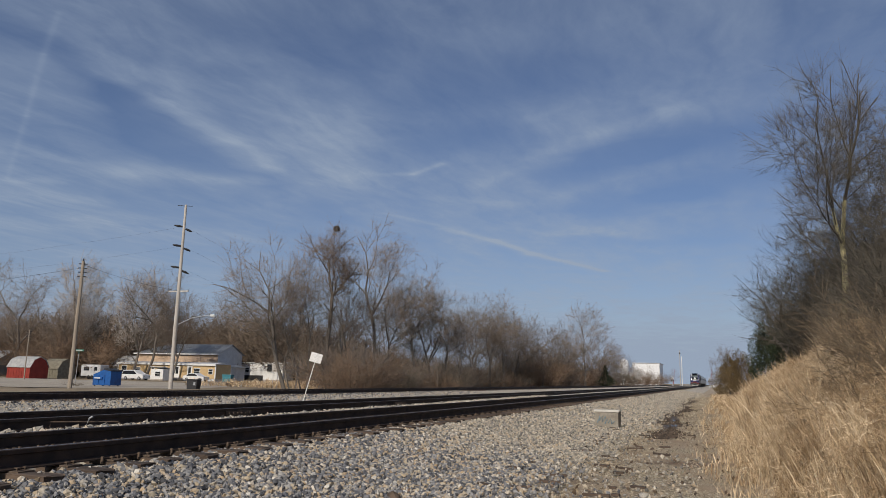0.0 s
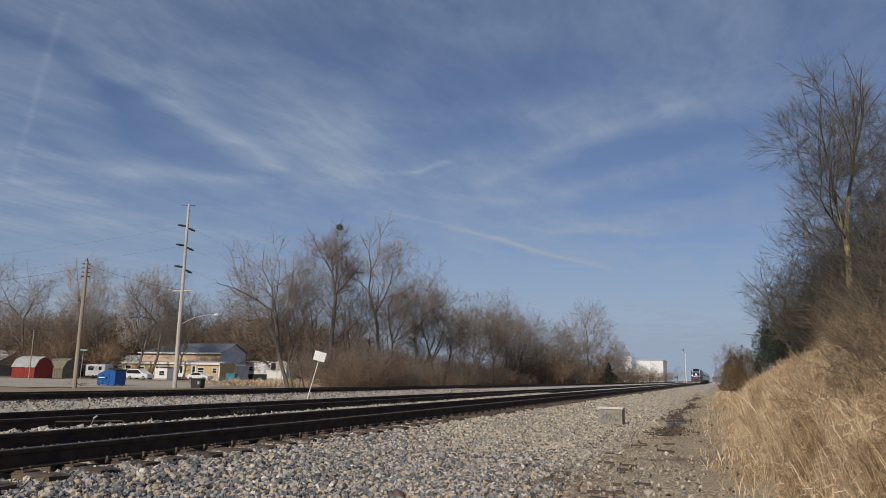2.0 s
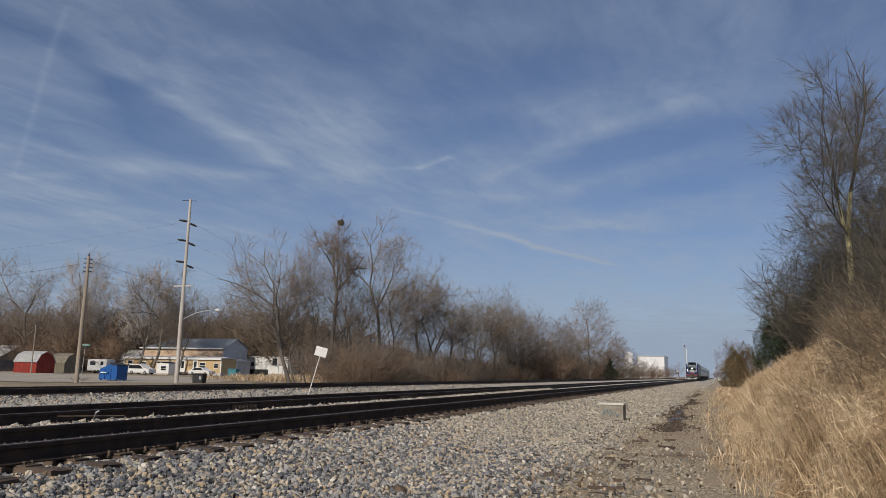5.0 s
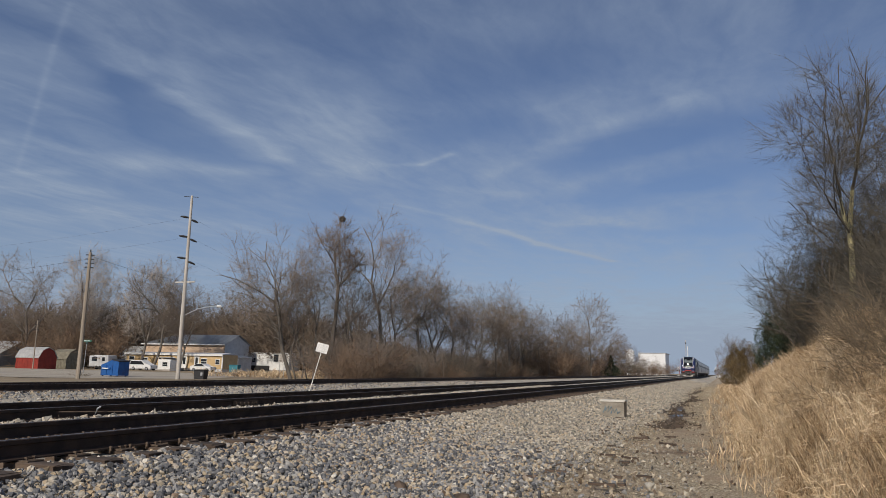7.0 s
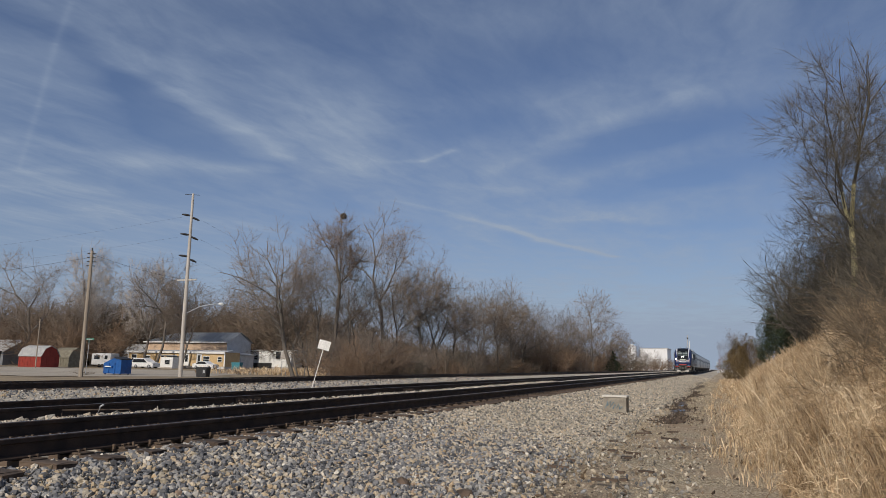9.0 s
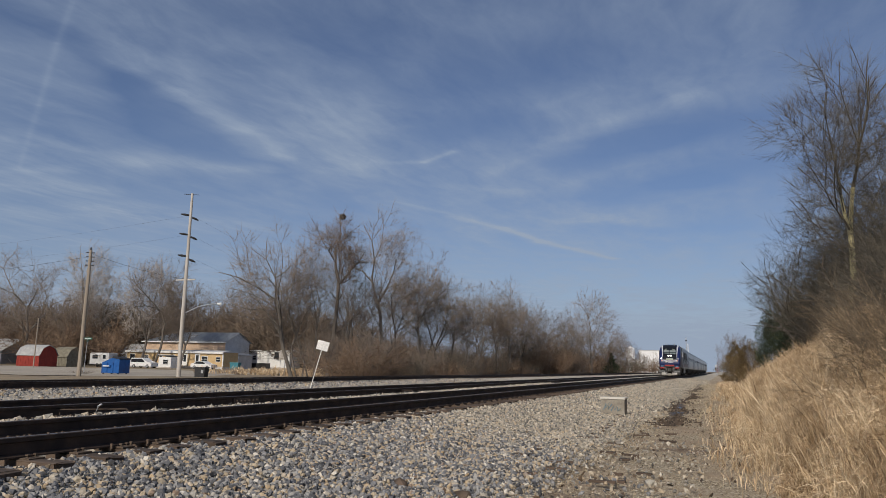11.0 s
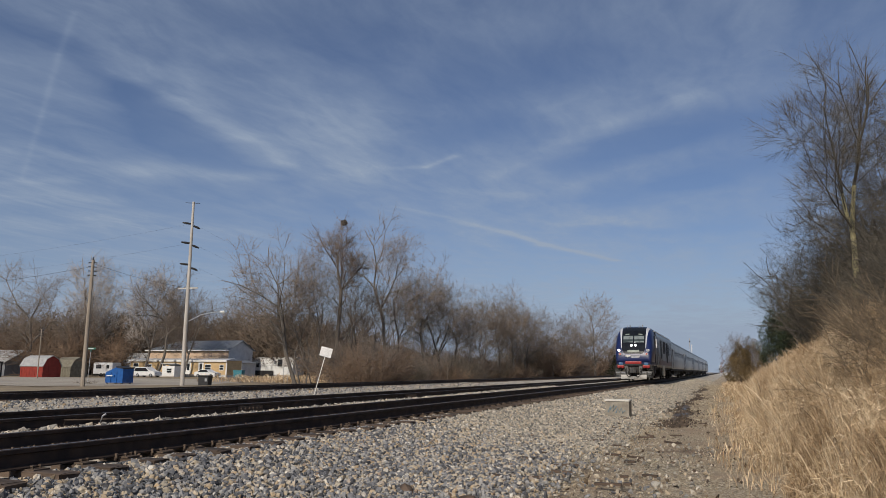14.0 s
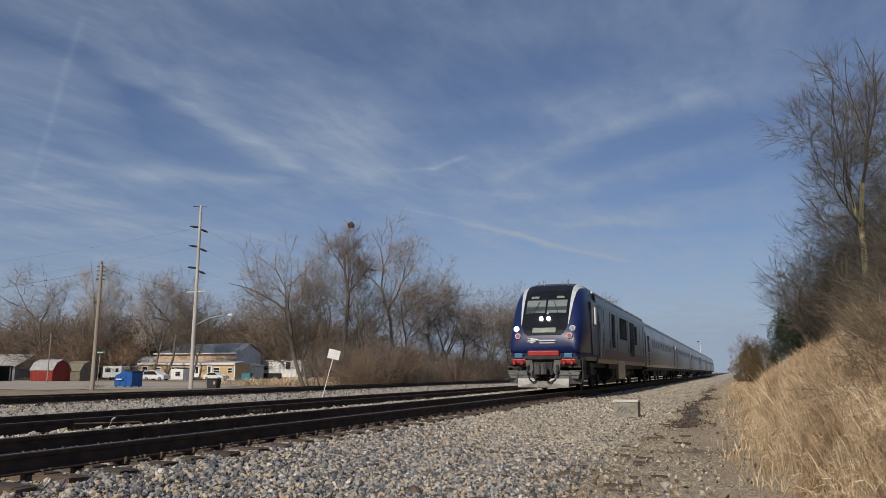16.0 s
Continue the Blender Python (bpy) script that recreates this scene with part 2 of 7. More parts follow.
M_CEDAR_BROWN = surface("cedar_winter_brown", (0.115, 0.082, 0.038), (0.225, 0.155, 0.07), 3.0, 20, 0.9, 0, 0)
M_GRASS = pieces("dry_tall_grass", [(0, (0.27, 0.19, 0.11)), (0.3, (0.51, 0.385, 0.24)), (0.65, (0.72, 0.575, 0.385)), (1, (0.88, 0.77, 0.58))], 0.8, 6, 0.004, 1.3)
M_CONCRETE = surface("weathered_concrete", (0.33, 0.31, 0.27), (0.48, 0.45, 0.39), 5, 70, 0.9, 0, 0.4, stain=(0.25, 0.22, 0.18))
M_POLE = surface("weathered_pole_wood", (0.36, 0.33, 0.29), (0.52, 0.49, 0.45), 2, 40, 0.9, 0, 0.5, stretch=(3, 3, 0.15), by_object=0.15)
M_IRON = surface("dark_iron", (0.02, 0.02, 0.022), (0.05, 0.048, 0.046), 6, 60, 0.7, 0.3, 0.2)
M_WHITE = surface("white_paint", (0.72, 0.72, 0.70), (0.82, 0.82, 0.80), 3, 40, 0.5, 0, 0.05)
M_GALV = surface("galvanised_steel", (0.42, 0.43, 0.44), (0.58, 0.59, 0.60), 12, 70, 0.45, 0.7, 0.1)
M_GLASS = glass("dark_glass")

# ---- ground ----
PROFILE = ((-4500, -0.95), (-60, -0.95), (-27, -0.9), (-23.5, -0.7), (-21.6, -0.21), (-17.9, -0.21), (-16.4, -0.32), (-13.6, -0.30), (-12.3, -0.24), (-11.9, -0.23), (-9.35, -0.22), (-9.05, -0.13), (-8.4, -0.13), (-8.1, -0.22), (-5.95, -0.24), (-5.55, -0.27),
           (-4.7, -0.42), (-3.5, -0.61), (-2.0, -0.67), (-0.2, -0.69), (0.2, -0.66), (0.6, -0.42), (1.1, 0.05), (1.8, 0.50), (2.7, 0.95), (4.5, 1.42), (6, 1.5), (14, 1.5), (60, 0.4), (300, -0.9), (4500, -0.95))


def inset(y):
    return 0.13 * np.clip(14 - y, 0, 8) + 0.028 * np.clip(y - 15, 0, 70)


def level(x, y):
    """The height of the ground at a place."""
    # the foot of the bank stands farther off at the near and the far end of the path
    z = np.interp(np.where(x > 0, np.maximum(x - inset(y), 0), x), [p[0] for p in PROFILE], [p[1] for p in PROFILE])
    # the stone stands higher between the rails and between the two tracks farther along
    far = np.clip((y - 14) / 46, 0, 1)
    z = z + far * (0.085 * np.clip((0.72 - np.abs(x + 8.74)) / 0.2, 0, 1) + 0.075 * np.clip((0.66 - np.abs(x + 6.94)) / 0.15, 0, 1))
    flat = np.clip((y - 110) / 70, 0, 1)
    return np.where(x > -1.0, z * (1 - flat) + np.minimum(z, -0.75) * flat, z)


def wave(x, y, s, seed=0.0):
    return np.array([noise.noise(Vector((a * s + seed, b * s, seed))) for a, b in zip(np.ravel(x), np.ravel(y))]).reshape(np.shape(x))


def sheet(name, xs, ys, lift, rough=0.0, fine=0.0, edge=None, seed=3.1):
    gx, gy = np.meshgrid(xs, ys)
    gz = level(gx, gy) + lift
    if edge:
        gz = gz + edge(gx)
    if rough:
        gz = gz + rough * (wave(gx, gy, 0.8, seed) + 0.5 * wave(gx, gy, 2.3, seed + 4)) * (np.abs(gy) < 140)
    if fine:
        gz = gz + fine * wave(gx, gy, 6.0, 8.4) * (np.abs(gy) < 30)
    n, m = len(xs), len(ys)
    i = (np.arange(m - 1)[:, None] * n + np.arange(n - 1)).ravel()
    return npmesh(name, np.stack([gx, gy, gz], -1).reshape(-1, 3), np.stack([i, i + 1, i + n + 1, i + n], -1), True)


def steps(*runs):
    out = [np.arange(a, b, s) for a, b, s in runs]
    return np.unique(np.concatenate(out + [np.array([runs[-1][1]])]))


M_GROUND = surface("winter_turf_and_dirt", (0.20, 0.15, 0.095), (0.34, 0.27, 0.17), 0.6, 14, 0.95, 0, 0.6, stain=(0.24, 0.19, 0.125), depth=0.03)
M_BALLAST = cobbled("crushed_stone_bed", DUSTY, 17, (0.46, 0.415, 0.345), depth=0.01)
M_DIRT = cobbled("trodden_dirt_and_fines", FINES, 42, (0.385, 0.29, 0.198), depth=0.01, stain=(0.20, 0.14, 0.095))

ground = new("ground", sheet("ground", steps((-4500, -300, 600), (-300, -60, 20), (-60, -24, 3), (-24, 8, 0.5), (8, 60, 4), (60, 300, 30), (300, 4500, 700)),
                             steps((-4500, -200, 430), (-200, -20, 20), (-20, 4, 1), (4, 30, 0.5), (30, 100, 3), (100, 400, 15), (400, 4500, 300)), -0.06, 0.05, 0.0, lambda x: -0.09 * ((x > -23) & (x < 1.6)) + 0.05 * (x < -30)))
ground.data.materials.append(M_GROUND)
tagged(ground, "flat winter ground with dry turf and bare dirt", "ground", kind="structure")
ballast = new("ballast", sheet("ballast", steps((-24, -13, 0.6), (-13, -1.0, 0.1)), steps((-40, 3, 2), (3, 22, 0.14), (22, 140, 0.5), (140, 200, 3), (200, 900, 20)), -0.015, 0.028, 0.015, lambda x: -0.11 * np.clip(x + 2.8, 0, 9)))
ballast.data.materials.append(M_BALLAST)
tagged(ballast, "grey crushed stone ballast under the tracks", "ballast", kind="structure")
path = new("dirt_path", sheet("dirt_path", steps((-3.6, 1.92, 0.12)), steps((-6, 3, 1), (3, 24, 0.14), (24, 140, 0.5), (140, 340, 4)), -0.06, 0.035, 0.025, lambda x: -0.11 * np.clip(-1.9 - x, 0, 9), 11.7))
path.data.materials.append(M_DIRT)
tagged(path, "trodden dirt access path with stone fines beside the track", "path", kind="structure")


# ---- stones ----
def scatter_stones(name, spots, low, high, shape, seed, flat=0.7, mat=None, parent=None, sink=0.25):
    """Angular stones at many places, joined as one mesh. shape: 20 or 8 triangles."""
    rng = np.random.default_rng(seed)
    bm = bmesh.new()
    bmesh.ops.create_icosphere(bm, subdivisions=1, radius=1)
    base = np.array([v.co for v in bm.verts])
    tri = np.array([[v.index for v in f.verts] for f in bm.faces])
    bm.free()
    if shape == 8:
        base = np.array([(1, 0, 0), (-1, 0, 0), (0, 1, 0), (0, -1, 0), (0, 0, 1), (0, 0, -1)], float)
        tri = np.array([(0, 2, 4), (2, 1, 4), (1, 3, 4), (3, 0, 4), (2, 0, 5), (1, 2, 5), (3, 1, 5), (0, 3, 5)])
    n, k = len(spots), len(base)
    v = np.repeat(base[None], n, 0) * (1 + rng.uniform(-0.36, 0.36, (n, k, 1)))
    v = v * rng.uniform(0.65, 1.2, (n, 1, 3)) * np.array((1, 1, flat))
    ax = rng.normal(0, 0.7, (n, 2))
    c, s = np.cos(ax), np.sin(ax)
    x, y, z = v[..., 0], v[..., 1], v[..., 2]
    y, z = y * c[:, :1] - z * s[:, :1], y * s[:, :1] + z * c[:, :1]
    x, z = x * c[:, 1:] + z * s[:, 1:], -x * s[:, 1:] + z * c[:, 1:]
    a = rng.uniform(0, math.tau, (n, 1))
    x, y = x * np.cos(a) - y * np.sin(a), x * np.sin(a) + y * np.cos(a)
    size = (low + (high - low) * rng.power(0.5, n))[:, None]
    v = np.stack([x, y, z], -1) * size[..., None] + spots[:, None, :]
    v[..., 2] += (size * flat * (1 - 2 * sink))
    f = (tri[None] + (np.arange(n) * k)[:, None, None]).reshape(-1, 3)
    me = npmesh(name, v.reshape(-1, 3), f)
    me.materials.append(mat or M_STONE)
    return me


def spots_in(n, x0, x1, y0, y1, seed, lift=0.0, keep=None):
    rng = np.random.default_rng(seed)
    x, y = rng.uniform(x0, x1, n), rng.uniform(y0, y1, n)
    if keep is not None:
        k = rng.uniform(0, 1, n) < keep(x, y)
        x, y = x[k], y[k]
    return np.stack([x, y, level(x, y) + lift], -1)


def shoulder(x, y):
    """Stones lie thick on the shoulder and thin out towards the path."""
    return np.clip((-1.7 - x) / 2.0, 0.05, 1)


def near_grey(x, y):
    """Washed grey stone near the rails; towards the path and farther along it is dusty and pale."""
    return shoulder(x, y) * np.clip((15.5 - y - 0.9 * np.clip(x + 3.2, 0, 9) * 2.2) / 5.0, 0, 1)


def near_dusty(x, y):
    return shoulder(x, y) * (1 - np.clip((15.5 - y - 0.9 * np.clip(x + 3.2, 0, 9) * 2.2) / 5.0, 0, 1))


gravel = new("ballast_stones", scatter_stones("ballast_stones", spots_in(62000, -5.95, -0.3, 4.2, 16, 1, 0, near_grey), 0.011, 0.042, 20, 5))
tagged(gravel, "loose grey and tan crushed stones of the ballast shoulder", "gravel", kind="stuff")
gravel_dusty = new("ballast_stones", scatter_stones("ballast_stones", np.concatenate([
    spots_in(62000, -5.95, -0.3, 4.2, 16, 1, 0, near_dusty), spots_in(15000, -5.7, -1.5, 16, 25, 2, 0, shoulder)]), 0.011, 0.042, 8, 15, 0.75, M_DUSTY))
tagged(gravel_dusty, "loose dusty tan crushed stones of the ballast shoulder", "gravel", kind="stuff")
gravel_far = new("ballast_stones", scatter_stones("ballast_stones", np.concatenate([
    spots_in(13000, -5.6, -1.8, 24, 52, 3, 0, shoulder), spots_in(12000, -5.6, -1.6, 52, 130, 13, 0, shoulder), spots_in(6000, -9.5, -8.0, 5, 40, 4), spots_in(2500, -7.6, -6.3, 4, 20, 7, -0.03)]), 0.025, 0.065, 8, 6, 0.7, M_DUSTY))
gravel_siding = new("ballast_stones", scatter_stones("ballast_stones", spots_in(9000, -19, -12.2, 8, 55, 6), 0.025, 0.06, 8, 16))
tagged(gravel_siding, "grey crushed stones between the second track and the siding", "gravel", kind="stuff")
tagged(gravel_far, "pale crushed stones between and beside the tracks", "gravel", kind="stuff")


fines = new("stone_fines", scatter_stones("stone_fines", spots_in(34000, -4.0, 0.9, 6, 24, 61, -0.045, lambda x, y: np.clip((-1.0 - x) / 1.4, 0.12, 1)), 0.007, 0.021, 8, 62, 0.6, M_FINES))
tagged(fines, "small grey and tan stone chips on the dirt path", "gravel", kind="stuff")

far_fines = new("stone_fines", scatter_stones("stone_fines", spots_in(12000, -3.2, 0.3, 24, 95, 63, -0.05), 0.012, 0.04, 8, 64, 0.5, M_FINES))
tagged(far_fines, "small tan stone chips farther along the dirt path", "gravel", kind="stuff")

# ---- tracks ----
RAIL = ((-0.076, -0.185), (0.076, -0.185), (0.076, -0.172), (0.012, -0.150), (0.010, -0.055), (0.036, -0.042), (0.037, -0.006), (0.026, 0.0), (-0.026, 0.0), (-0.037, -0.006), (-0.036, -0.042), (-0.010, -0.055), (-0.012, -0.150), (-0.076, -0.172))


def rail(x, parent, y0, y1):
    bm = prism([(x + u, v) for u, v in RAIL], "y", y0, y1)
    ob = part("rail", bm, M_RAIL, parent, "rusty brown steel rail with a worn bright head")
    head = part("rail_head", box(x - 0.024, y0, -0.004, x + 0.024, y1, 0.0015), M_RAILTOP, ob)
    return ob


tie_meshes = []
for k in range(4):
    rng = random.Random(50 + k)
    b = box(-1.3, -0.115, -0.18, 1.3, 0.115, 0, 0.012)
    for v in b.verts:
        v.co += Vector((rng.uniform(-0.03, 0.03) if abs(v.co.x) > 1.2 else 0, rng.uniform(-0.008, 0.008), rng.uniform(-0.006, 0.004)))
    tie_meshes.append(bm_mesh("tie", b))
    tie_meshes[-1].materials.append(M_TIE)
b = box(-0.19, -0.09, 0, 0.19, 0.09, 0.018, 0.004)
for sx, sy in ((-0.13, 0.05), (0.13, -0.05), (-0.1, -0.06), (0.1, 0.06)):
    rod([(sx, sy, 0), (sx, sy, 0.04)], 0.009, 6, b)
    box(sx - 0.018, sy - 0.014, 0.036, sx + 0.018, sy + 0.014, 0.05, 0, b)
PLATE = bm_mesh("tie_plate", b)
PLATE.materials.append(M_PLATE)
b = box(-0.085, -0.03, -0.045, 0.085, 0.0, 0.0, 0.004)
box(-0.1, -0.026, -0.02, -0.07, -0.004, 0.032, 0.004, b)
box(0.07, -0.026, -0.02, 0.1, -0.004, 0.032, 0.004, b)
ANCHOR = bm_mesh("rail_anchor", b)
ANCHOR.materials.append(M_PLATE)


def railway(cx, label, seed, near, detail):
    """One track: two rails, its ties one by one, tie plates and anchors where they are near."""
    rng = random.Random(seed)
    t = thing("railway_track", label, "railway track", "tracks", "structure", pose(cx, 0, 0))
    for s in (-0.753, 0.753):
        rail(s, t, -40, 900)
    y, far, n = near[0], [], 0
    while y < 420:
        y += 0.56 + rng.uniform(-0.05, 0.05)
        p = Vector((rng.uniform(-0.07, 0.07), y, -0.203 + rng.uniform(-0.008, 0.004)))
        if y < near[1]:
            tie = new("tie", tie_meshes[rng.randrange(4)])
            tie.parent = t
            tie.matrix_basis = Matrix.Translation(p) @ pose(0, 0, 0, 0, 0, rng.uniform(-1.6, 1.6))
            n += 1
            if y < detail:
                for s in (-0.753, 0.753):
                    count = rng.choice((1, 2, 2, 3)) if s < 0 or y < 13 else 1
                    for name, me, dy in (("tie_plate", PLATE, 0), ("rail_anchor", ANCHOR, -0.125), ("rail_anchor", ANCHOR, 0.155))[:count]:
                        o = new(name, me)
                        o.parent = t
                        o.matrix_basis = Matrix.Translation((s + (0 if dy == 0 else rng.uniform(-0.004, 0.004)), y + dy, -0.203 if dy == 0 else -0.182))
        else:
            far.append(p)
    c = np.array([(x, yy, z) for x in (-1.3, 1.3) for yy in (-0.115, 0.115) for z in (-0.18, 0)])
    q = np.array(((0, 1, 3, 2), (4, 6, 7, 5), (0, 4, 5, 1), (2, 3, 7, 6), (1, 5, 7, 3)))
    me = npmesh("far_ties", np.concatenate([c + np.array(p) for p in far]), np.concatenate([q + 8 * i for i in range(len(far))]))
    ob = part("far_ties", me, M_TIE, t)
    ob["kind"] = "stuff"
    return t


railway(-6.94, "main line track with rusty rails on dark wooden ties", 1, (2.0, 150), 34)
railway(-10.54, "second track with dark rails on wooden ties", 2, (5.0, 120), 26)
railway(-19.85, "siding track with dark rails beyond the stone bed", 3, (10.0, 110), 0)

# ---- high thin cloud ----
VEIL = 0.9


def cloud_sheet():
    """Cirrus streaks and two aircraft trails on a level sheet high above the plain; the wind carries it slowly."""
    m = bpy.data.materials.new("thin_cloud")
    m.use_nodes = True
    nd, ln = m.node_tree.nodes, m.node_tree.links
    nd.clear()

    def math_node(op, a, b=None, clamp=False):
        n = nd.new("ShaderNodeMath")
        n.operation, n.use_clamp = op, clamp
        for i, v in enumerate((a, b)):
            if v is None:
                continue
            if isinstance(v, (int, float)):
                n.inputs[i].default_value = v
            else:
                ln.new(v, n.inputs[i])
        return n.outputs[0]

    def tex(scale, detail, vec, stretch=(1, 1, 1), turn=0.0, distortion=0.0):
        mp = nd.new("ShaderNodeMapping")
        mp.inputs["Scale"].default_value, mp.inputs["Rotation"].default_value = stretch, (0, 0, radians(turn))
        n = nd.new("ShaderNodeTexNoise")
        n.inputs["Scale"].default_value, n.inputs["Detail"].default_value, n.inputs["Distortion"].default_value = scale, detail, distortion
        n.inputs["Roughness"].default_value = 0.58
        ln.new(vec, mp.inputs[0]), ln.new(mp.outputs[0], n.inputs["Vector"])
        return n.outputs["Fac"]

    big = nd.new("ShaderNodeMapping")
    big.inputs["Scale"].default_value = (3, 3, 3)
    ln.new(nd.new("ShaderNodeTexCoord").outputs["Object"], big.inputs[0])
    co = big.outputs[0]
    # the wind frays the streaks: shift the place by noise
    nz = nd.new("ShaderNodeTexNoise")
    nz.inputs["Scale"].default_value, nz.inputs["Detail"].default_value = 0.006, 5
    ln.new(co, nz.inputs["Vector"])
    sub = nd.new("ShaderNodeVectorMath")
    sub.operation = "SUBTRACT"
    sub.inputs[1].default_value = (0.5, 0.5, 0.5)
    ln.new(nz.outputs["Color"], sub.inputs[0])
    sc = nd.new("ShaderNodeVectorMath")
    sc.operation = "SCALE"
    sc.inputs["Scale"].default_value = 110
    ln.new(sub.outputs[0], sc.inputs[0])
    ad = nd.new("ShaderNodeVectorMath")
    ad.operation = "ADD"
    ln.new(co, ad.inputs[0]), ln.new(sc.outputs[0], ad.inputs[1])
    frayed = ad.outputs[0]

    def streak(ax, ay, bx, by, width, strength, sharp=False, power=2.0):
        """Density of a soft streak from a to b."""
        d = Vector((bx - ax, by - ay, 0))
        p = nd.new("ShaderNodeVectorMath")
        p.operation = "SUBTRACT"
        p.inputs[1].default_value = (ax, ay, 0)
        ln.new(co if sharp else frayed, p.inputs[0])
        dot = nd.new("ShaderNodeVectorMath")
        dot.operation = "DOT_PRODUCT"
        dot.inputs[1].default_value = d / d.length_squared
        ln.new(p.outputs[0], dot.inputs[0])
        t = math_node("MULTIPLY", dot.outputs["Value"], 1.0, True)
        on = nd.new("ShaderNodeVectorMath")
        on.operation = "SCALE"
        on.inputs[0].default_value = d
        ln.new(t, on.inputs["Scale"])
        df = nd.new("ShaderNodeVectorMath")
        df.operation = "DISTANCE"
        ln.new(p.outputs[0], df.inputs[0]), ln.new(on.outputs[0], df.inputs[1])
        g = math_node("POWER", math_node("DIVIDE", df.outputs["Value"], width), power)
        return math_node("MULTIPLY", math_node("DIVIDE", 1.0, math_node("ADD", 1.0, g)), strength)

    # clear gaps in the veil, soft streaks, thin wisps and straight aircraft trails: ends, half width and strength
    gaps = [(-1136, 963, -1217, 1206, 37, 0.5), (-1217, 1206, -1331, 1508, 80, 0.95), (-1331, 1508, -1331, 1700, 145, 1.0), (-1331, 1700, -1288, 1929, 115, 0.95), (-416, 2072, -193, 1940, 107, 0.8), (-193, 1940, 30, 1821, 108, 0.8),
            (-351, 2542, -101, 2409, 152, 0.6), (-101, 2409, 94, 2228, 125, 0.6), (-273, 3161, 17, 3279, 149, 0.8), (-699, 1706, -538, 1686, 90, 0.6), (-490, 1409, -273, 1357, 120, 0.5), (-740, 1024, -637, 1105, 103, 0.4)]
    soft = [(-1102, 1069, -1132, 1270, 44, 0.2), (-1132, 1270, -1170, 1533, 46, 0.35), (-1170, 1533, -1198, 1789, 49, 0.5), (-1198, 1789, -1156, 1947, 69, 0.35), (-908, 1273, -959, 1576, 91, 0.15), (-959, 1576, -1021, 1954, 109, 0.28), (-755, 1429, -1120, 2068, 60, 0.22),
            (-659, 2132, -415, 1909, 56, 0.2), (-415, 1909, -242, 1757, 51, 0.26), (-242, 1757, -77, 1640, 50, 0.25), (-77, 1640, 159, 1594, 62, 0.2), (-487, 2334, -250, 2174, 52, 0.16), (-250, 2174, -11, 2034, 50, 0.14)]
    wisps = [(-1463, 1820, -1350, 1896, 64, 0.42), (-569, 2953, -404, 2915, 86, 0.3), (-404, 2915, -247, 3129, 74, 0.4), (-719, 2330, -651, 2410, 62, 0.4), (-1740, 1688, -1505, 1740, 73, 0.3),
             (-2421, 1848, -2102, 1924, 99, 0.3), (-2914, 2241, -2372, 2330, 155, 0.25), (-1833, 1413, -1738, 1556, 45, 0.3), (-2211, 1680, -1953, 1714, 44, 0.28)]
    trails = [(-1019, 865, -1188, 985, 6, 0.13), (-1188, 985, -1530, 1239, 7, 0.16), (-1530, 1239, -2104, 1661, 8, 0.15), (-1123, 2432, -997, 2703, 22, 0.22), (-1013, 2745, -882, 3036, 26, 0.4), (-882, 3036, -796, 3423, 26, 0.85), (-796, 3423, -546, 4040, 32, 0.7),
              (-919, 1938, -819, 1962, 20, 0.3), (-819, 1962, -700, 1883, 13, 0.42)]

    def gathered(streaks):
        total = None
        for one in streaks:
            total = one if total is None else math_node("ADD", total, one)
        return total

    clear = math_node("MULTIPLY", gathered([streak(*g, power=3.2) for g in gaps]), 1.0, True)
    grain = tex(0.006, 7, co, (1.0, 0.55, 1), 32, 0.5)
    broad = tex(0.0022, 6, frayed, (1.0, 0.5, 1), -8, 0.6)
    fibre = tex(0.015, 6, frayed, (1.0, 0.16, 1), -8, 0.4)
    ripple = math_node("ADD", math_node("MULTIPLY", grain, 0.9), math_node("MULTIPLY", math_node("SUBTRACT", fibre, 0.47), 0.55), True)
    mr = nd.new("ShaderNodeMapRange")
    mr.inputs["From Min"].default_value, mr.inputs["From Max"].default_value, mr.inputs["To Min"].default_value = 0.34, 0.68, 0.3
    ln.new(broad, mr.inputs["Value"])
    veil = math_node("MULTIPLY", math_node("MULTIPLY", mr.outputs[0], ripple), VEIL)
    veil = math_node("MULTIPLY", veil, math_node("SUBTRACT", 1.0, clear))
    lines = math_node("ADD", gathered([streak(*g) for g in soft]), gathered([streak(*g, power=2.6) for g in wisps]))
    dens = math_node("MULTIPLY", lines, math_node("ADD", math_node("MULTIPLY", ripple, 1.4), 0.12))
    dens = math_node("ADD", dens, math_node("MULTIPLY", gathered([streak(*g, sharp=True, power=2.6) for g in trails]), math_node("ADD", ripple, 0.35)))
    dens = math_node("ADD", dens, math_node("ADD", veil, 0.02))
    # horizon haze painted into the sheet: its density rises with distance
    ln_ = nd.new("ShaderNodeVectorMath")
    ln_.operation = "LENGTH"
    ln.new(co, ln_.inputs[0])
    low = nd.new("ShaderNodeMapRange")
    low.inputs["From Min"].default_value, low.inputs["From Max"].default_value, low.inputs["To Max"].default_value = 1500, 12500, 0.82
    ln.new(ln_.outputs["Value"], low.inputs["Value"])
    dens = math_node("ADD", dens, low.outputs[0])
    dens = math_node("MULTIPLY", dens, 1.0, True)
    tr, em, mix, out = nd.new("ShaderNodeBsdfTransparent"), nd.new("ShaderNodeEmission"), nd.new("ShaderNodeMixShader"), nd.new("ShaderNodeOutputMaterial")
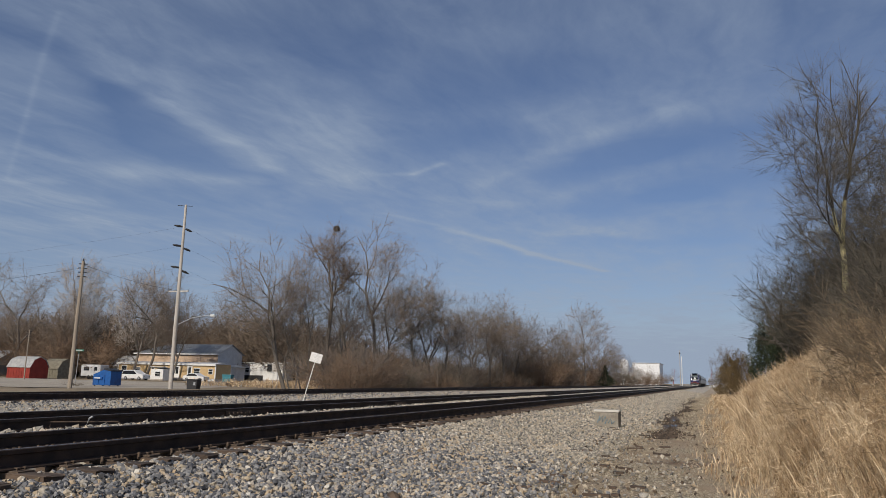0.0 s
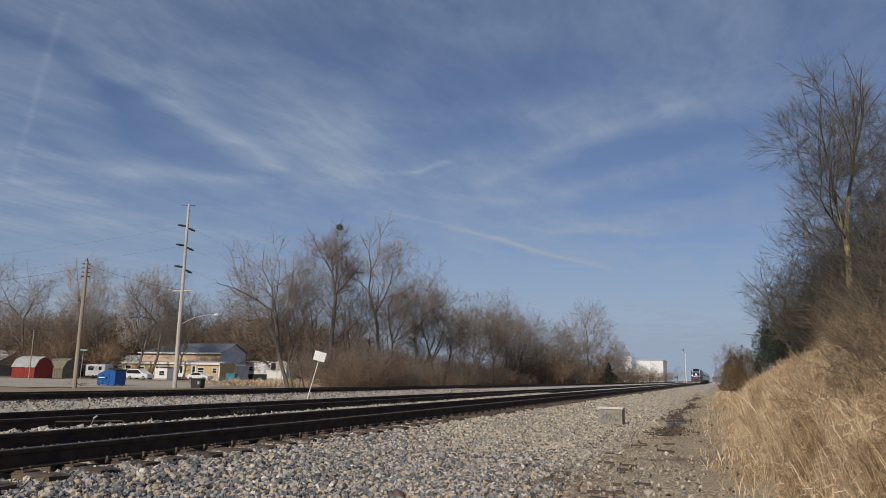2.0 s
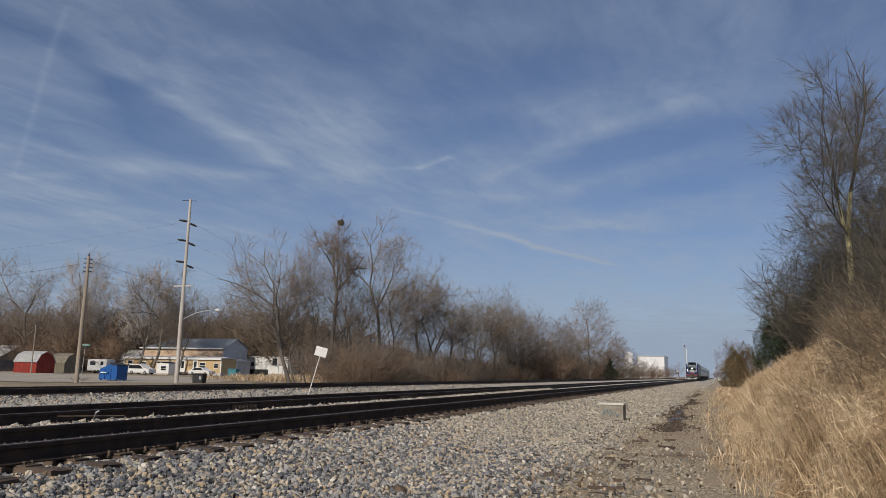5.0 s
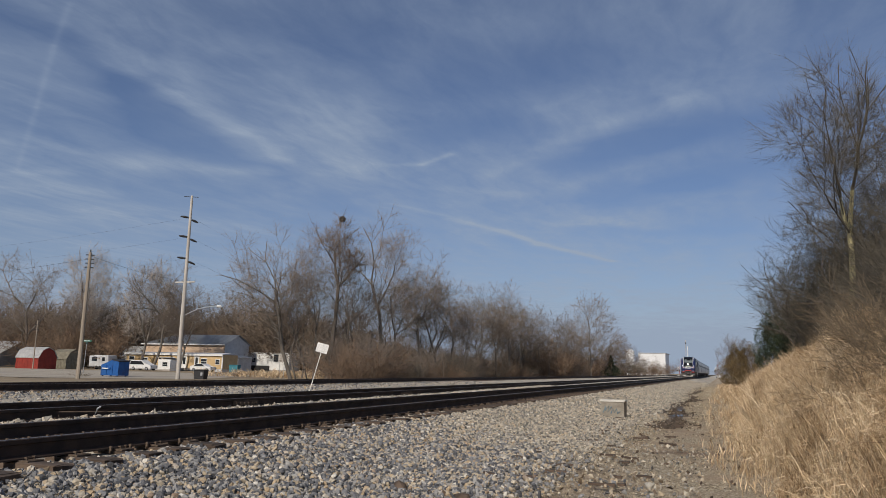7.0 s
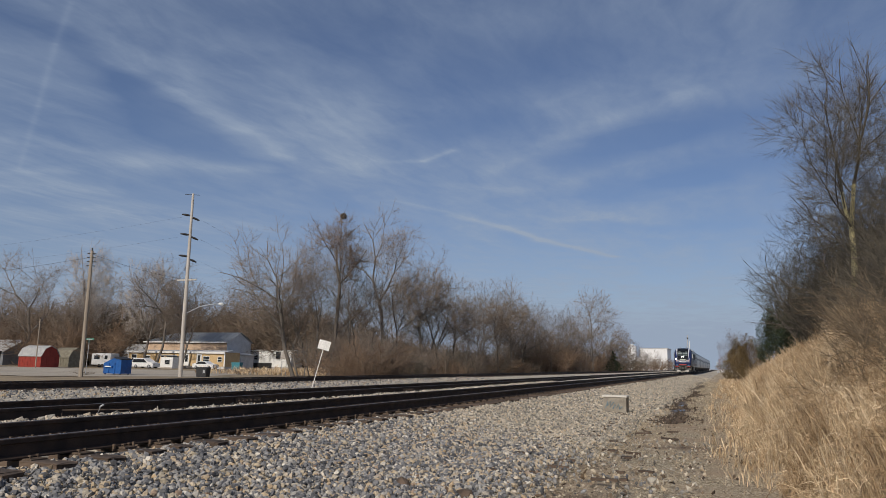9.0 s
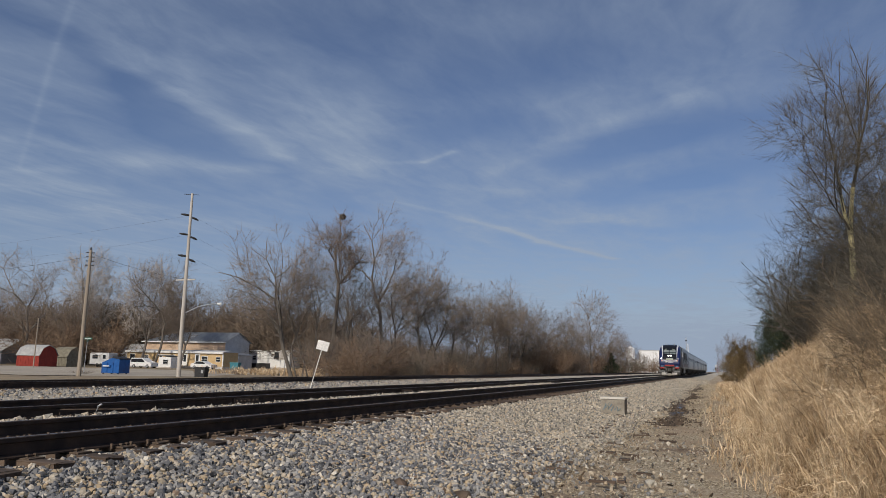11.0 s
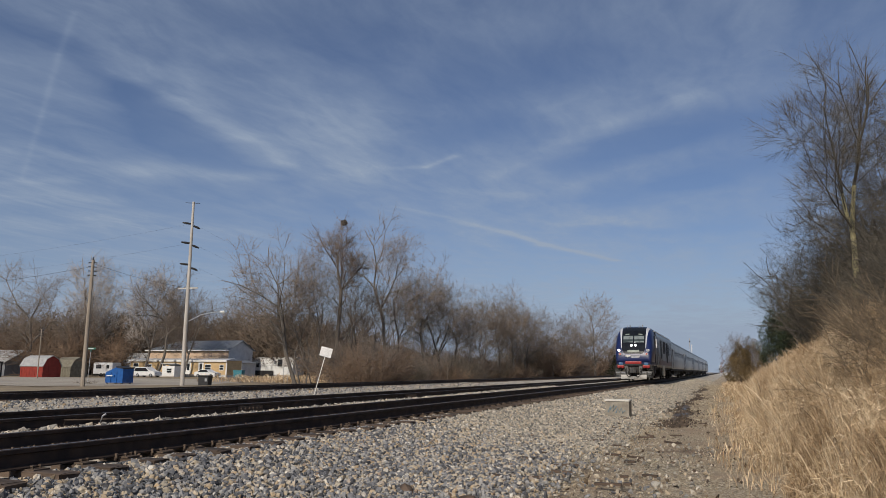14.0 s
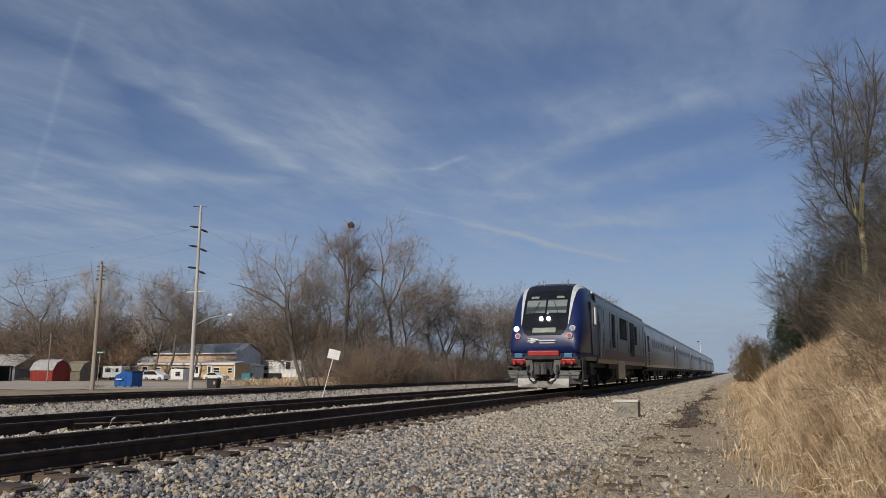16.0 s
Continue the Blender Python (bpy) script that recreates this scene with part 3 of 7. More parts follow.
    # the sheet emits its brightness in place of scattered sunlight
    em.inputs["Color"].default_value, em.inputs["Strength"].default_value = (0.635, 0.775, 1.0, 1), 0.475
    ln.new(dens, mix.inputs[0]), ln.new(tr.outputs[0], mix.inputs[1]), ln.new(em.outputs[0], mix.inputs[2]), ln.new(mix.outputs[0], out.inputs[0])
    a = np.linspace(0, math.tau, 65)[:-1]
    rings = ((3600, 0), (4000, -25), (4300, -80), (4500, -150), (4600, -204))
    v = np.concatenate([[(0, 0, 0)]] + [np.stack([np.cos(a) * r, np.sin(a) * r, a * 0 + z], -1) for r, z in rings])
    f = [(0, 1 + i, 1 + (i + 1) % 64) for i in range(64)]
    for k in range(len(rings) - 1):
        for i in range(64):
            p, q = 1 + 64 * k + i, 1 + 64 * k + (i + 1) % 64
            f += [(p, p + 64, q + 64), (p, q + 64, q)]
    me = npmesh("cloud_layer", v, f)
    me.materials.append(m)
    ob = new("cloud_layer", me)
    ob.visible_shadow = False
    return tagged(ob, "thin white cirrus streaks with faint aircraft trails", "cloud", kind="structure")


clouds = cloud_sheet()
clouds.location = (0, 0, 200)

# ---- bare trees ----
class Wood:
    """Gathers branches as tapered tubes in arrays."""

    def __init__(self):
        self.v, self.f, self.n = [], [], 0

    def tube(self, pts, radii, sides):
        pts = np.asarray(pts)
        k = len(pts)
        d = np.gradient(pts, axis=0)
        d /= np.linalg.norm(d, axis=1)[:, None] + 1e-9
        ref = np.array((0.37, 0.61, 0.1)) if abs(d[0, 2]) > 0.8 else np.array((0.05, 0.1, 1.0))
        s = np.cross(d, ref)
        s /= np.linalg.norm(s, axis=1)[:, None] + 1e-9
        t = np.cross(d, s)
        a = np.arange(sides) * math.tau / sides
        ring = pts[:, None] + (s[:, None] * np.cos(a)[None, :, None] + t[:, None] * np.sin(a)[None, :, None]) * np.asarray(radii)[:, None, None]
        i = (np.arange(k - 1)[:, None] * sides + np.arange(sides)).ravel()
        j = (np.arange(k - 1)[:, None] * sides + (np.arange(sides) + 1) % sides).ravel()
        self.v.append(ring.reshape(-1, 3))
        self.f.append(np.concatenate([np.stack([i, j, j + sides], -1), np.stack([i, j + sides, i + sides], -1)]) + self.n)
        self.n += k * sides

    def mesh(self, name, mat):
        me = npmesh(name, np.concatenate(self.v), np.concatenate(self.f), True)
        me.materials.append(mat)
        return me


def unit(v):
    return v / (np.linalg.norm(v) + 1e-9)


def twigs_on(rng, wood, pts, dirs, count, length, r, angle=45):
    """Fine pointed twigs along a branch, all at once."""
    pts, dirs = np.asarray(pts), np.asarray(dirs)
    t = (np.arange(count) + rng.uniform(0.2, 1.0, count)) / count * (len(pts) - 1)
    i = np.minimum(t.astype(int), len(pts) - 2)
    q = pts[i] + (pts[i + 1] - pts[i]) * (t - i)[:, None]
    d = dirs[i + 1]
    s = np.cross(d, rng.normal(0, 1, (count, 3)))
    s /= np.linalg.norm(s, axis=1)[:, None] + 1e-9
    an = np.radians(angle) * rng.uniform(0.5, 1.4, count)[:, None]
    d = d * np.cos(an) + s * np.sin(an)
    l = (length * rng.uniform(0.5, 1.3, count))[:, None]
    e = q + (d + rng.normal(0, 0.15, (count, 3))) * l
    u = np.cross(d, (0.3, 0.5, 0.81))
    u /= np.linalg.norm(u, axis=1)[:, None] + 1e-9
    w = np.cross(d, u)
    v = np.stack([q + (u * math.cos(k) + w * math.sin(k)) * r for k in (0.0, 2.094, 4.189)] + [e], 1).reshape(-1, 3)
    f = np.array(((0, 1, 3), (1, 2, 3), (2, 0, 3)))
    wood.v.append(v)
    wood.f.append((f[None] + (np.arange(count) * 4)[:, None, None]).reshape(-1, 3) + wood.n)
    wood.n += 4 * count


def grow(rng, wood, p, d, length, r, lvl, spec, fine):
    """One shrub stem and, from it, its side shoots. spec: per level (children, from, angle, length, lift, wander); the last level is twigs."""
    kids, start, angle, ratio, lift, wander = spec[lvl]
    n = (6, 3)[lvl]
    pts, dirs = [p], [d]
    for i in range(n):
        d = unit(d + rng.normal(0, wander, 3) + np.array((0, 0, lift)) / n)
        p = p + d * length / n
        pts.append(p)
        dirs.append(d)
    radii = r * (1 - 0.74 * np.linspace(0, 1, n + 1) ** 0.9)
    wood.tube(pts, radii, 3)
    if lvl == len(spec) - 1:
        twigs_on(rng, wood, pts, dirs, kids, length * ratio, max(radii[-1] * 0.8, fine), angle)
        return
    golden = rng.uniform(0, math.tau)
    for k in range(kids):
        t = start + (1 - start) * (k + rng.uniform(0.1, 0.9)) / kids
        i = min(int(t * n), n - 1)
        q = np.asarray(pts[i]) + (np.asarray(pts[i + 1]) - pts[i]) * (t * n - i)
        golden += 2.4 + rng.normal(0, 0.4)
        ax = np.asarray(dirs[i + 1])
        s = unit(np.cross(ax, (0.3, 0.2, 1.0) if abs(ax[2]) < 0.9 else (1.0, 0.2, 0.1)))
        an = radians(angle) * rng.uniform(0.65, 1.3)
        out = ax * math.cos(an) + (s * math.cos(golden) + np.cross(ax, s) * math.sin(golden)) * math.sin(an)
        rr = np.interp(t, np.linspace(0, 1, n + 1), radii)
        shape = 0.6 + 0.55 * math.sin(math.pi * min(1.0, 0.2 + 0.75 * (t - start) / (1 - start)))
        grow(rng, wood, q, unit(out), length * ratio * shape * rng.uniform(0.7, 1.25), max(rr * 0.5 * rng.uniform(0.7, 1), fine * 1.3), lvl + 1, spec, fine)
    grow(rng, wood, np.asarray(pts[-1]), d, length * ratio * 0.8, max(radii[-1], fine), lvl + 1, spec, fine)


def forked(rng, woods, p, d, length, r, lvl, c):
    """A limb that forks again and again until it leaves the crown's rounded outline; the last ones bear twigs."""
    n = (6, 4, 4, 3, 3, 2, 2, 2, 2, 2)[lvl]
    pts, dirs = [p], [d]
    for i in range(n):
        d = unit(d + rng.normal(0, c["wander"], 3) + np.array((0, 0, c["lift"] if lvl else 0.0)) / n)
        p = p + d * length / n
        pts.append(p)
        dirs.append(d)
    e = r * (0.72 if lvl == 0 else 0.84)
    radii = np.linspace(r, e, n + 1)
    if lvl == 0:
        radii[0] *= 1.4
    woods[0 if lvl < c["barked"] else 1].tube(pts, radii, (8, 6, 5, 4, 3, 3, 3, 3, 3, 3)[lvl])
    q = (p - c["centre"]) / c["axes"]
    if lvl >= c["depth"] or (lvl >= 2 and q @ q > rng.uniform(0.85, 1.15)):
        twigs_on(rng, woods[1], pts, dirs, c["twigs"], c["twig"], c["fine"] * 0.75, 40)
        twigs_on(rng, woods[1], [pts[-2], pts[-1], pts[-1] + d * 0.02], [d, d, d], 3, c["twig"] * 1.3, c["fine"] * 0.9, 24)
        return
    s = unit(np.cross(d, rng.normal(0, 1, 3)))
    a0, a1 = radians(c["angle"][0]) * rng.uniform(0.5, 1.5), radians(c["angle"][1]) * rng.uniform(0.7, 1.3)
    grown = c["limb"] if lvl == 0 else length
    forked(rng, woods, p, d * math.cos(a0) + s * math.sin(a0), grown * rng.uniform(0.8, 0.98), max(e * 0.86, c["fine"]), lvl + 1, c)
    forked(rng, woods, p, d * math.cos(a1) - s * math.sin(a1), grown * rng.uniform(0.68, 0.92), max(e * rng.uniform(0.58, 0.76), c["fine"]), lvl + 1, c)
    if rng.uniform() < (0.85 if lvl == 0 else 0.22):
        u = np.cross(d, s) * rng.choice((-1, 1))
        forked(rng, woods, p, d * math.cos(a1) + u * math.sin(a1), grown * rng.uniform(0.65, 0.9), max(e * rng.uniform(0.4, 0.58), c["fine"]), lvl + 1, c)
    for _ in range(c["side"] if lvl else c["low"]):
        i = rng.integers(max(1, n // 2), n + 1) if lvl == 0 else rng.integers(1, n + 1)
        u = unit(np.cross(dirs[i], rng.normal(0, 1, 3)))
        a = radians(rng.uniform(38, 66))
        forked(rng, woods, pts[i], dirs[i] * math.cos(a) + u * math.sin(a), grown * rng.uniform(0.45, 0.75), max(e * rng.uniform(0.3, 0.45), c["fine"]), min(lvl + 2, c["depth"]), c)


def forked_tree(seed, height, girth, bole, width, angle=(13, 36), lift=0.22, wander=0.06, lean=(0.0, 0.0), stems=1, depth=7, side=1, low=2, bark=None, twig=None, fine=0.0095, barked=4, twigs=6):
    """Meshes of a leafless tree with a rounded crown. bole and width: height of the first fork and the crown's half width as shares of the height."""
    rng = np.random.default_rng(seed)
    woods = (Wood(), Wood())
    for k in range(stems):
        a = rng.uniform(0, math.tau)
        off = np.array((math.cos(a), math.sin(a), 0)) * (0 if stems == 1 else 0.3)
        d = unit(np.array((lean[0], lean[1], 1.0)) + off * rng.uniform(0.3, 0.9))
        top = height * (1 if k == 0 else rng.uniform(0.75, 0.95))
        mid = (bole + 1) / 2
        c = {"wander": wander, "lift": lift, "depth": depth, "angle": angle, "fine": fine, "side": side, "low": low, "barked": barked, "twigs": twigs, "twig": 0.05 * height,
             "limb": top * (1 - bole) / 3.7, "centre": np.array((d[0] * top * mid, d[1] * top * mid, top * (mid - 0.06))), "axes": np.array((width * height, width * height, top * (1 - mid + 0.02)))}
        forked(rng, woods, off + np.array((0, 0, -0.3)), d, top * bole, girth * (1 if k == 0 else 0.75), 0, c)
    return woods[0].mesh("trunk", bark or M_BARK), woods[1].mesh("crown", twig or M_TWIG)


BUSH = ((7, 0.10, 36, 0.55, 0.05, 0.12), (11, 0.1, 42, 0.62, 0.05, 0.2))
WHIP = ((5, 0.25, 24, 0.5, -0.35, 0.08), (11, 0.1, 36, 0.55, -0.1, 0.16))

KINDS = {
    "tall_a": (forked_tree(111, 20, 0.24, 0.46, 0.20, (17, 38), 0.08, 0.06, (0, 0), 1, 7, 1, 2, None, None, 0.0085, 4, 6), "tall leafless tree with a grey trunk and fine upper twigs"),
    "tall_b": (forked_tree(12, 18, 0.12, 0.38, 0.18, (16, 36), 0.08, 0.06, (0, 0), 3, 6, 1, 2, None, None, 0.008, 4, 4), "tall leafless tree with several slender grey stems"),
    "viny": (forked_tree(109, 20, 0.24, 0.54, 0.17, (17, 40), 0.05, 0.08, (0, 0), 1, 7, 1, 8, M_BARK_DARK, M_TWIG_RUST, 0.008, 4, 7), "tall leafless tree with a thick dark trunk and clumped twigs"),
    "leaning": (forked_tree(21, 15, 0.17, 0.32, 0.26, (18, 42), 0.04, 0.06, (-0.16, 0.0), 1, 7, 1, 2, None, None, 0.0085, 4, 4), "leaning leafless tree with a broad pale crown"),
    "bent": (forked_tree(22, 15, 0.17, 0.38, 0.26, (19, 44), 0.08, 0.09, (-0.10, 0.05), 1, 7, 1, 3, None, None, 0.008, 4, 6), "leafless tree with a bent grey trunk"),
    "wide": (forked_tree(110, 16, 0.22, 0.27, 0.31, (18, 44), 0.06, 0.07, (0, 0), 1, 7, 1, 2, None, None, 0.009, 4, 5), "broad leafless tree with spreading grey limbs"),
    "wide_dark": (forked_tree(109, 16, 0.25, 0.26, 0.34, (19, 46), 0.05, 0.09, (0.05, 0), 1, 7, 1, 2, M_BARK_DARK, None, 0.009, 4, 4), "broad leafless tree with dark spreading limbs"),
    "vase": (forked_tree(107, 16, 0.25, 0.22, 0.31, (17, 42), 0.03, 0.05, (0, 0), 1, 7, 1, 2, None, None, 0.013, 4, 5), "leafless tree with a rounded fan of upright branches"),
    "upright": (forked_tree(103, 18, 0.22, 0.24, 0.24, (15, 38), 0.12, 0.05, (0, 0), 1, 7, 1, 2, None, M_TWIG_PALE, 0.014, 4, 5), "tall pale leafless tree with upright limbs"),
    "slim": (forked_tree(15, 14, 0.10, 0.30, 0.21, (17, 42), 0.1, 0.07, (0.03, 0), 2, 6, 1, 2, None, None, 0.0085), "slim leafless tree with thin upright stems"),
    "slim_dark": (forked_tree(16, 14, 0.12, 0.34, 0.23, (18, 44), 0.08, 0.09, (0.08, 0), 1, 6, 1, 3, M_BARK_DARK, None, 0.0085), "slim leafless tree with a dark thin trunk"),
    "far": (forked_tree(18, 14, 0.22, 0.24, 0.34, (18, 44), 0.1, 0.08, (0, 0), 1, 5, 1, 2, None, None, 0.014, 3, 8), "distant leafless tree with spreading limbs"),
    "bank": (forked_tree(19, 15, 0.15, 0.22, 0.26, (18, 44), 0.1, 0.13, (0.02, 0), 2, 7, 1, 3, M_BARK_DARK, M_TWIG_DARK, 0.006), "leafless tree with dark stems in the thicket"),
    "bank_slim": (forked_tree(20, 14, 0.09, 0.26, 0.20, (17, 42), 0.1, 0.13, (0.05, 0), 2, 6, 1, 3, M_BARK_DARK, M_TWIG_DARK, 0.006), "slim dark leafless tree in the thicket"),
    "mossy": (forked_tree(105, 15, 0.17, 0.42, 0.19, (8, 32), 0.15, 0.07, (-0.02, 0), 1, 7, 2, 4, M_BARK_MOSS, M_TWIG_DARK, 0.006, 2, 4), "leafless tree with a pale mossy forked trunk in the scrub"),
    "overhang": (forked_tree(27, 14, 0.11, 0.30, 0.30, (16, 42), 0.08, 0.10, (-0.06, 0), 1, 7, 1, 2, M_BARK_DARK, M_TWIG_DARK, 0.006), "leafless tree with long slender limbs above the thicket"),
}


def tree(kind, x, y, height, turn, z=None, tilt=0.0, group="trees along the railway"):
    """A leafless tree of a kind, scaled to its height."""
    (trunk, crown), label = KINDS[kind]
    top = max(v.co.z for v in crown.vertices) if kind not in TOPS else TOPS[kind]
    TOPS[kind] = top
    t = thing("tree", label, "tree", group, "", pose(x, y, float(level(np.array(x), np.array(y))) if z is None else z, tilt, 0, turn) @ Matrix.Scale(height / top, 4))
    part("trunk", trunk, None, t)
    part("crown", crown, None, t, "bare branches and fine twigs")
    return t


TOPS = {}


def shrub_mesh(seed, height, stems, mat, spread=0.5, spec=BUSH, foot=0.35, fine=0.007):
    rng = np.random.default_rng(seed)
    w = Wood()
    for s in range(stems):
        a, q = rng.uniform(0, math.tau), rng.uniform(0, 1) ** 0.5
        d = unit(np.array((math.cos(a) * spread * q, math.sin(a) * spread * q, 1.0)))
        grow(rng, w, np.array((math.cos(a) * q * height * foot, math.sin(a) * q * height * foot, -0.1)), d, height * rng.uniform(0.5, 0.8), 0.022 * height / 3, 0, spec, fine)
    return w.mesh("crown", mat)


SHRUBS = [(shrub_mesh(31, 4, 11, M_TWIG, 0.5, BUSH, 0.35, 0.010), "grey-brown leafless shrub thicket"), (shrub_mesh(32, 4, 12, M_TWIG_RED, 0.5, BUSH, 0.35, 0.012), "reddish brown leafless shrub thicket"),
          (shrub_mesh(33, 4, 13, M_TWIG, 0.9, WHIP), "sprawling leafless shrub with arching stems"), (shrub_mesh(34, 4, 12, M_TWIG_RED, 0.8, BUSH, 0.35, 0.012), "spreading russet leafless shrub"),
          (shrub_mesh(35, 4, 14, M_TWIG_DARK, 0.5, WHIP, 0.22), "sprawling dark leafless shrub with arching stems"), (shrub_mesh(36, 4, 13, M_TWIG_DARK), "dense dark leafless shrub thicket"),
          (shrub_mesh(37, 4, 16, M_TWIG_TAN, 0.9, WHIP, 0.3, 0.008), "tan brush of thin arching stems on the grassy bank"),
          (shrub_mesh(38, 4, 24, M_TWIG_BROWN, 0.5, BUSH, 0.4, 0.017), "dense dark brown leafless thicket")]


def shrub(k, x, y, height, turn, z=None, wide=1.0, group="scrub along the railway"):
    me, label = SHRUBS[k]
    t = thing("shrub", label, "shrub", group, "", pose(x, y, float(level(np.array(x), np.array(y))) if z is None else z, 0, 0, turn) @ Matrix.Diagonal((height / 4 * wide, height / 4 * wide, height / 4, 1)))
    part("crown", me, None, t)
    return t


def thicket(name, seed, mat, spots, label):
    """Many far shrubs that nobody could count, joined: x, y, ground, height, width and turn of each."""
    base = shrub_mesh(seed, 4, 11, mat, 0.5, BUSH, 0.4, 0.022)
    v = np.empty(len(base.vertices) * 3, np.float32)
    base.vertices.foreach_get("co", v)
    v = v.reshape(-1, 3)
    f = np.empty(len(base.polygons) * 3, np.int32)
    base.loops.foreach_get("vertex_index", f)
    f = f.reshape(-1, 3)
    vs, fs = [], []
    for i, (x, y, z, h, w, a) in enumerate(spots):
        c, n = math.cos(radians(a)), math.sin(radians(a))
        q = v * np.array((h / 4 * w, h / 4 * w, h / 4))
        vs.append(np.stack([q[:, 0] * c - q[:, 1] * n + x, q[:, 0] * n + q[:, 1] * c + y, q[:, 2] + z], -1))
        fs.append(f + i * len(v))
    me = npmesh(name, np.concatenate(vs), np.concatenate(fs), True)
    me.materials.append(mat)
    return tagged(new(name, me), label, "scrub", kind="stuff")


def cedar(x, y, height, width, mat, label, seed, full=False):
    """An evergreen: a trunk and many small flat sprays."""
    rng = np.random.default_rng(seed)
    t = thing("cedar_tree", label, "evergreen tree", "evergreens", "", pose(x, y, float(level(np.array(x), np.array(y)))))
    w = Wood()
    w.tube([(0, 0, -0.2), (0, 0, height * 0.5), (0, 0, height * 0.92)], [0.12, 0.08, 0.02], 6)
    part("trunk", w.mesh("trunk", M_BARK_DARK), None, t)
    n = int((15000 if full else 9000) * height / 5)
    h = rng.uniform(0.02, 1, n)
    lump = 0.95 + 0.06 * np.sin(h * 31) if full else 0.75 + 0.35 * np.sin(h * 23 + 3 * np.sin(seed + h * 7))
    a = rng.uniform(0, math.tau, n)
    taper = np.sqrt(np.clip(1 - (np.abs(h - 0.3) / 0.72) ** 1.7, 0.02, 1)) if full else np.minimum(1.0, (1 - h) * 1.25 + 0.06)
    rad = width / 2 * taper * np.minimum(1, 0.6 + h * 3) * lump * (rng.uniform(0.1, 1.1, n) ** 0.6 if full else rng.uniform(0.35, 1.08, n)) * (1 + 0.2 * np.sin(a * 3 + h * 9))
    c = np.stack([np.cos(a) * rad, np.sin(a) * rad, h * height * (1 + (0.16 * np.sin(2 * a + seed) + 0.1 * np.sin(5 * a) if full else 0))], -1)
    out = np.stack([np.cos(a), np.sin(a), rng.uniform(0.2, 1.2, n)], -1) + rng.normal(0, 0.35, (n, 3))
    out /= np.linalg.norm(out, axis=1)[:, None]
    side = np.cross(out, rng.normal(0, 1, (n, 3)))
    side /= np.linalg.norm(side, axis=1)[:, None]
    s = (0.9 if full else 1) * rng.uniform(0.06, 0.16, n)[:, None] * (height / 5) ** 0.5
    nrm = np.cross(out, side)
    v = np.stack([c - out * s * 0.4, c + side * s * 0.28 + nrm * s * 0.1, c + out * s, c - side * s * 0.28 + nrm * s * 0.1, c - nrm * s * 0.12], 1).reshape(-1, 3)
    q = np.array(((0, 1, 2), (0, 2, 3), (0, 4, 1), (0, 3, 4), (4, 2, 1), (4, 3, 2)))
    me = npmesh("crown", v, (q[None] + (np.arange(n) * 5)[:, None, None]).reshape(-1, 3))
    me.materials.append(mat)
    part("crown", me, mat, t, "dense crown of small sprays")
    return t


R = random.Random(7)
# tall trees of the belt beyond the siding: kind, x, y, height, turn
for kind, x, y, h, a in (("leaning", -33.4, 53.6, 14.0, 32), ("slim", -34.6, 56.5, 11.5, 10), ("leaning", -35.0, 56.0, 12.6, 20), ("slim", -33.6, 72.5, 13.5, 85), ("wide", -33.0, 81.0, 12.0, 20), ("wide", -32.0, 98.0, 12.5, 310), ("wide", -31.0, 114.0, 12.0, 160), ("tall_b", -34.0, 57.6, 14.5, 20), ("viny", -33.0, 58.4, 16.9, 110), ("slim_dark", -31.2, 58.8, 11.0, 60),
                         ("tall_b", -33.0, 64.5, 14.6, 75), ("slim", -31.0, 64.0, 12.5, 150), ("tall_a", -32.5, 69.3, 19.7, 250), ("slim_dark", -31.6, 69.4, 14.5, 10), ("bent", -30.0, 75.1, 15.3, 28), ("wide", -30.0, 78.6, 14.6, 190),
                         ("bent", -31.0, 83.0, 13.0, 200), ("slim", -28.5, 84.0, 11.0, 40), ("wide", -29.0, 91.0, 13.4, 120), ("slim_dark", -27.5, 92.0, 12.0, 0), ("bent", -29.5, 97.0, 14.0, 250), ("wide", -28.5, 103.7, 16.0, 140),
                         ("wide_dark", -28.5, 109.0, 12.5, 30), ("slim", -27.0, 114.0, 12.0, 220), ("wide_dark", -27.0, 121.0, 12.5, 75), ("slim", -26.0, 128.0, 13.0, 310), ("vase", -24.0, 145.9, 18.2, 15), ("wide", -26.5, 136.0, 13.5, 95),
                         ("slim", -25.0, 140.0, 13.0, 180), ("wide_dark", -24.0, 165.0, 12, 45), ("wide", -23.8, 178.0, 11.5, 260), ("vase", -24.0, 190.0, 12.0, 0), ("wide_dark", -24.5, 210.0, 9.5, 80), ("wide", -22.8, 228.0, 8.5, 130)):
    tree(kind, x, y, h, a)
for i in range(105):
    y = 45 + (i / 104) ** 1.35 * 190
    x = -25.4 - R.uniform(0, 7.5) - (2.5 if y < 56 else 0)
    x = max(x, -0.50 * y)
    shrub(R.choice((0, 1, 3, 0, 1, 5)), x, y, R.uniform(2.0, 4.2) * (1.75 if 112 < y < 170 else 1 if y < 112 else 1.25), R.uniform(0, 360), None, R.uniform(1.0, 1.6))

for i in range(60):
    y = 62 + (i / 59) ** 1.2 * 190
    x = -33 - R.uniform(0, 16)
    x = max(x, -0.52 * y)
    shrub(R.choice((0, 7, 0, 5)), x, y, R.uniform(3.0, 5.0), R.uniform(0, 360), None, R.uniform(1.1, 1.6))
for i in range(12):
    y = 105 + i * 9.5
    tree(("slim", "wide_dark", "far", "far")[i % 4], -27 - R.uniform(0, 10), y + R.uniform(-3, 3), R.uniform(7.5, 11.5), R.uniform(0, 360))

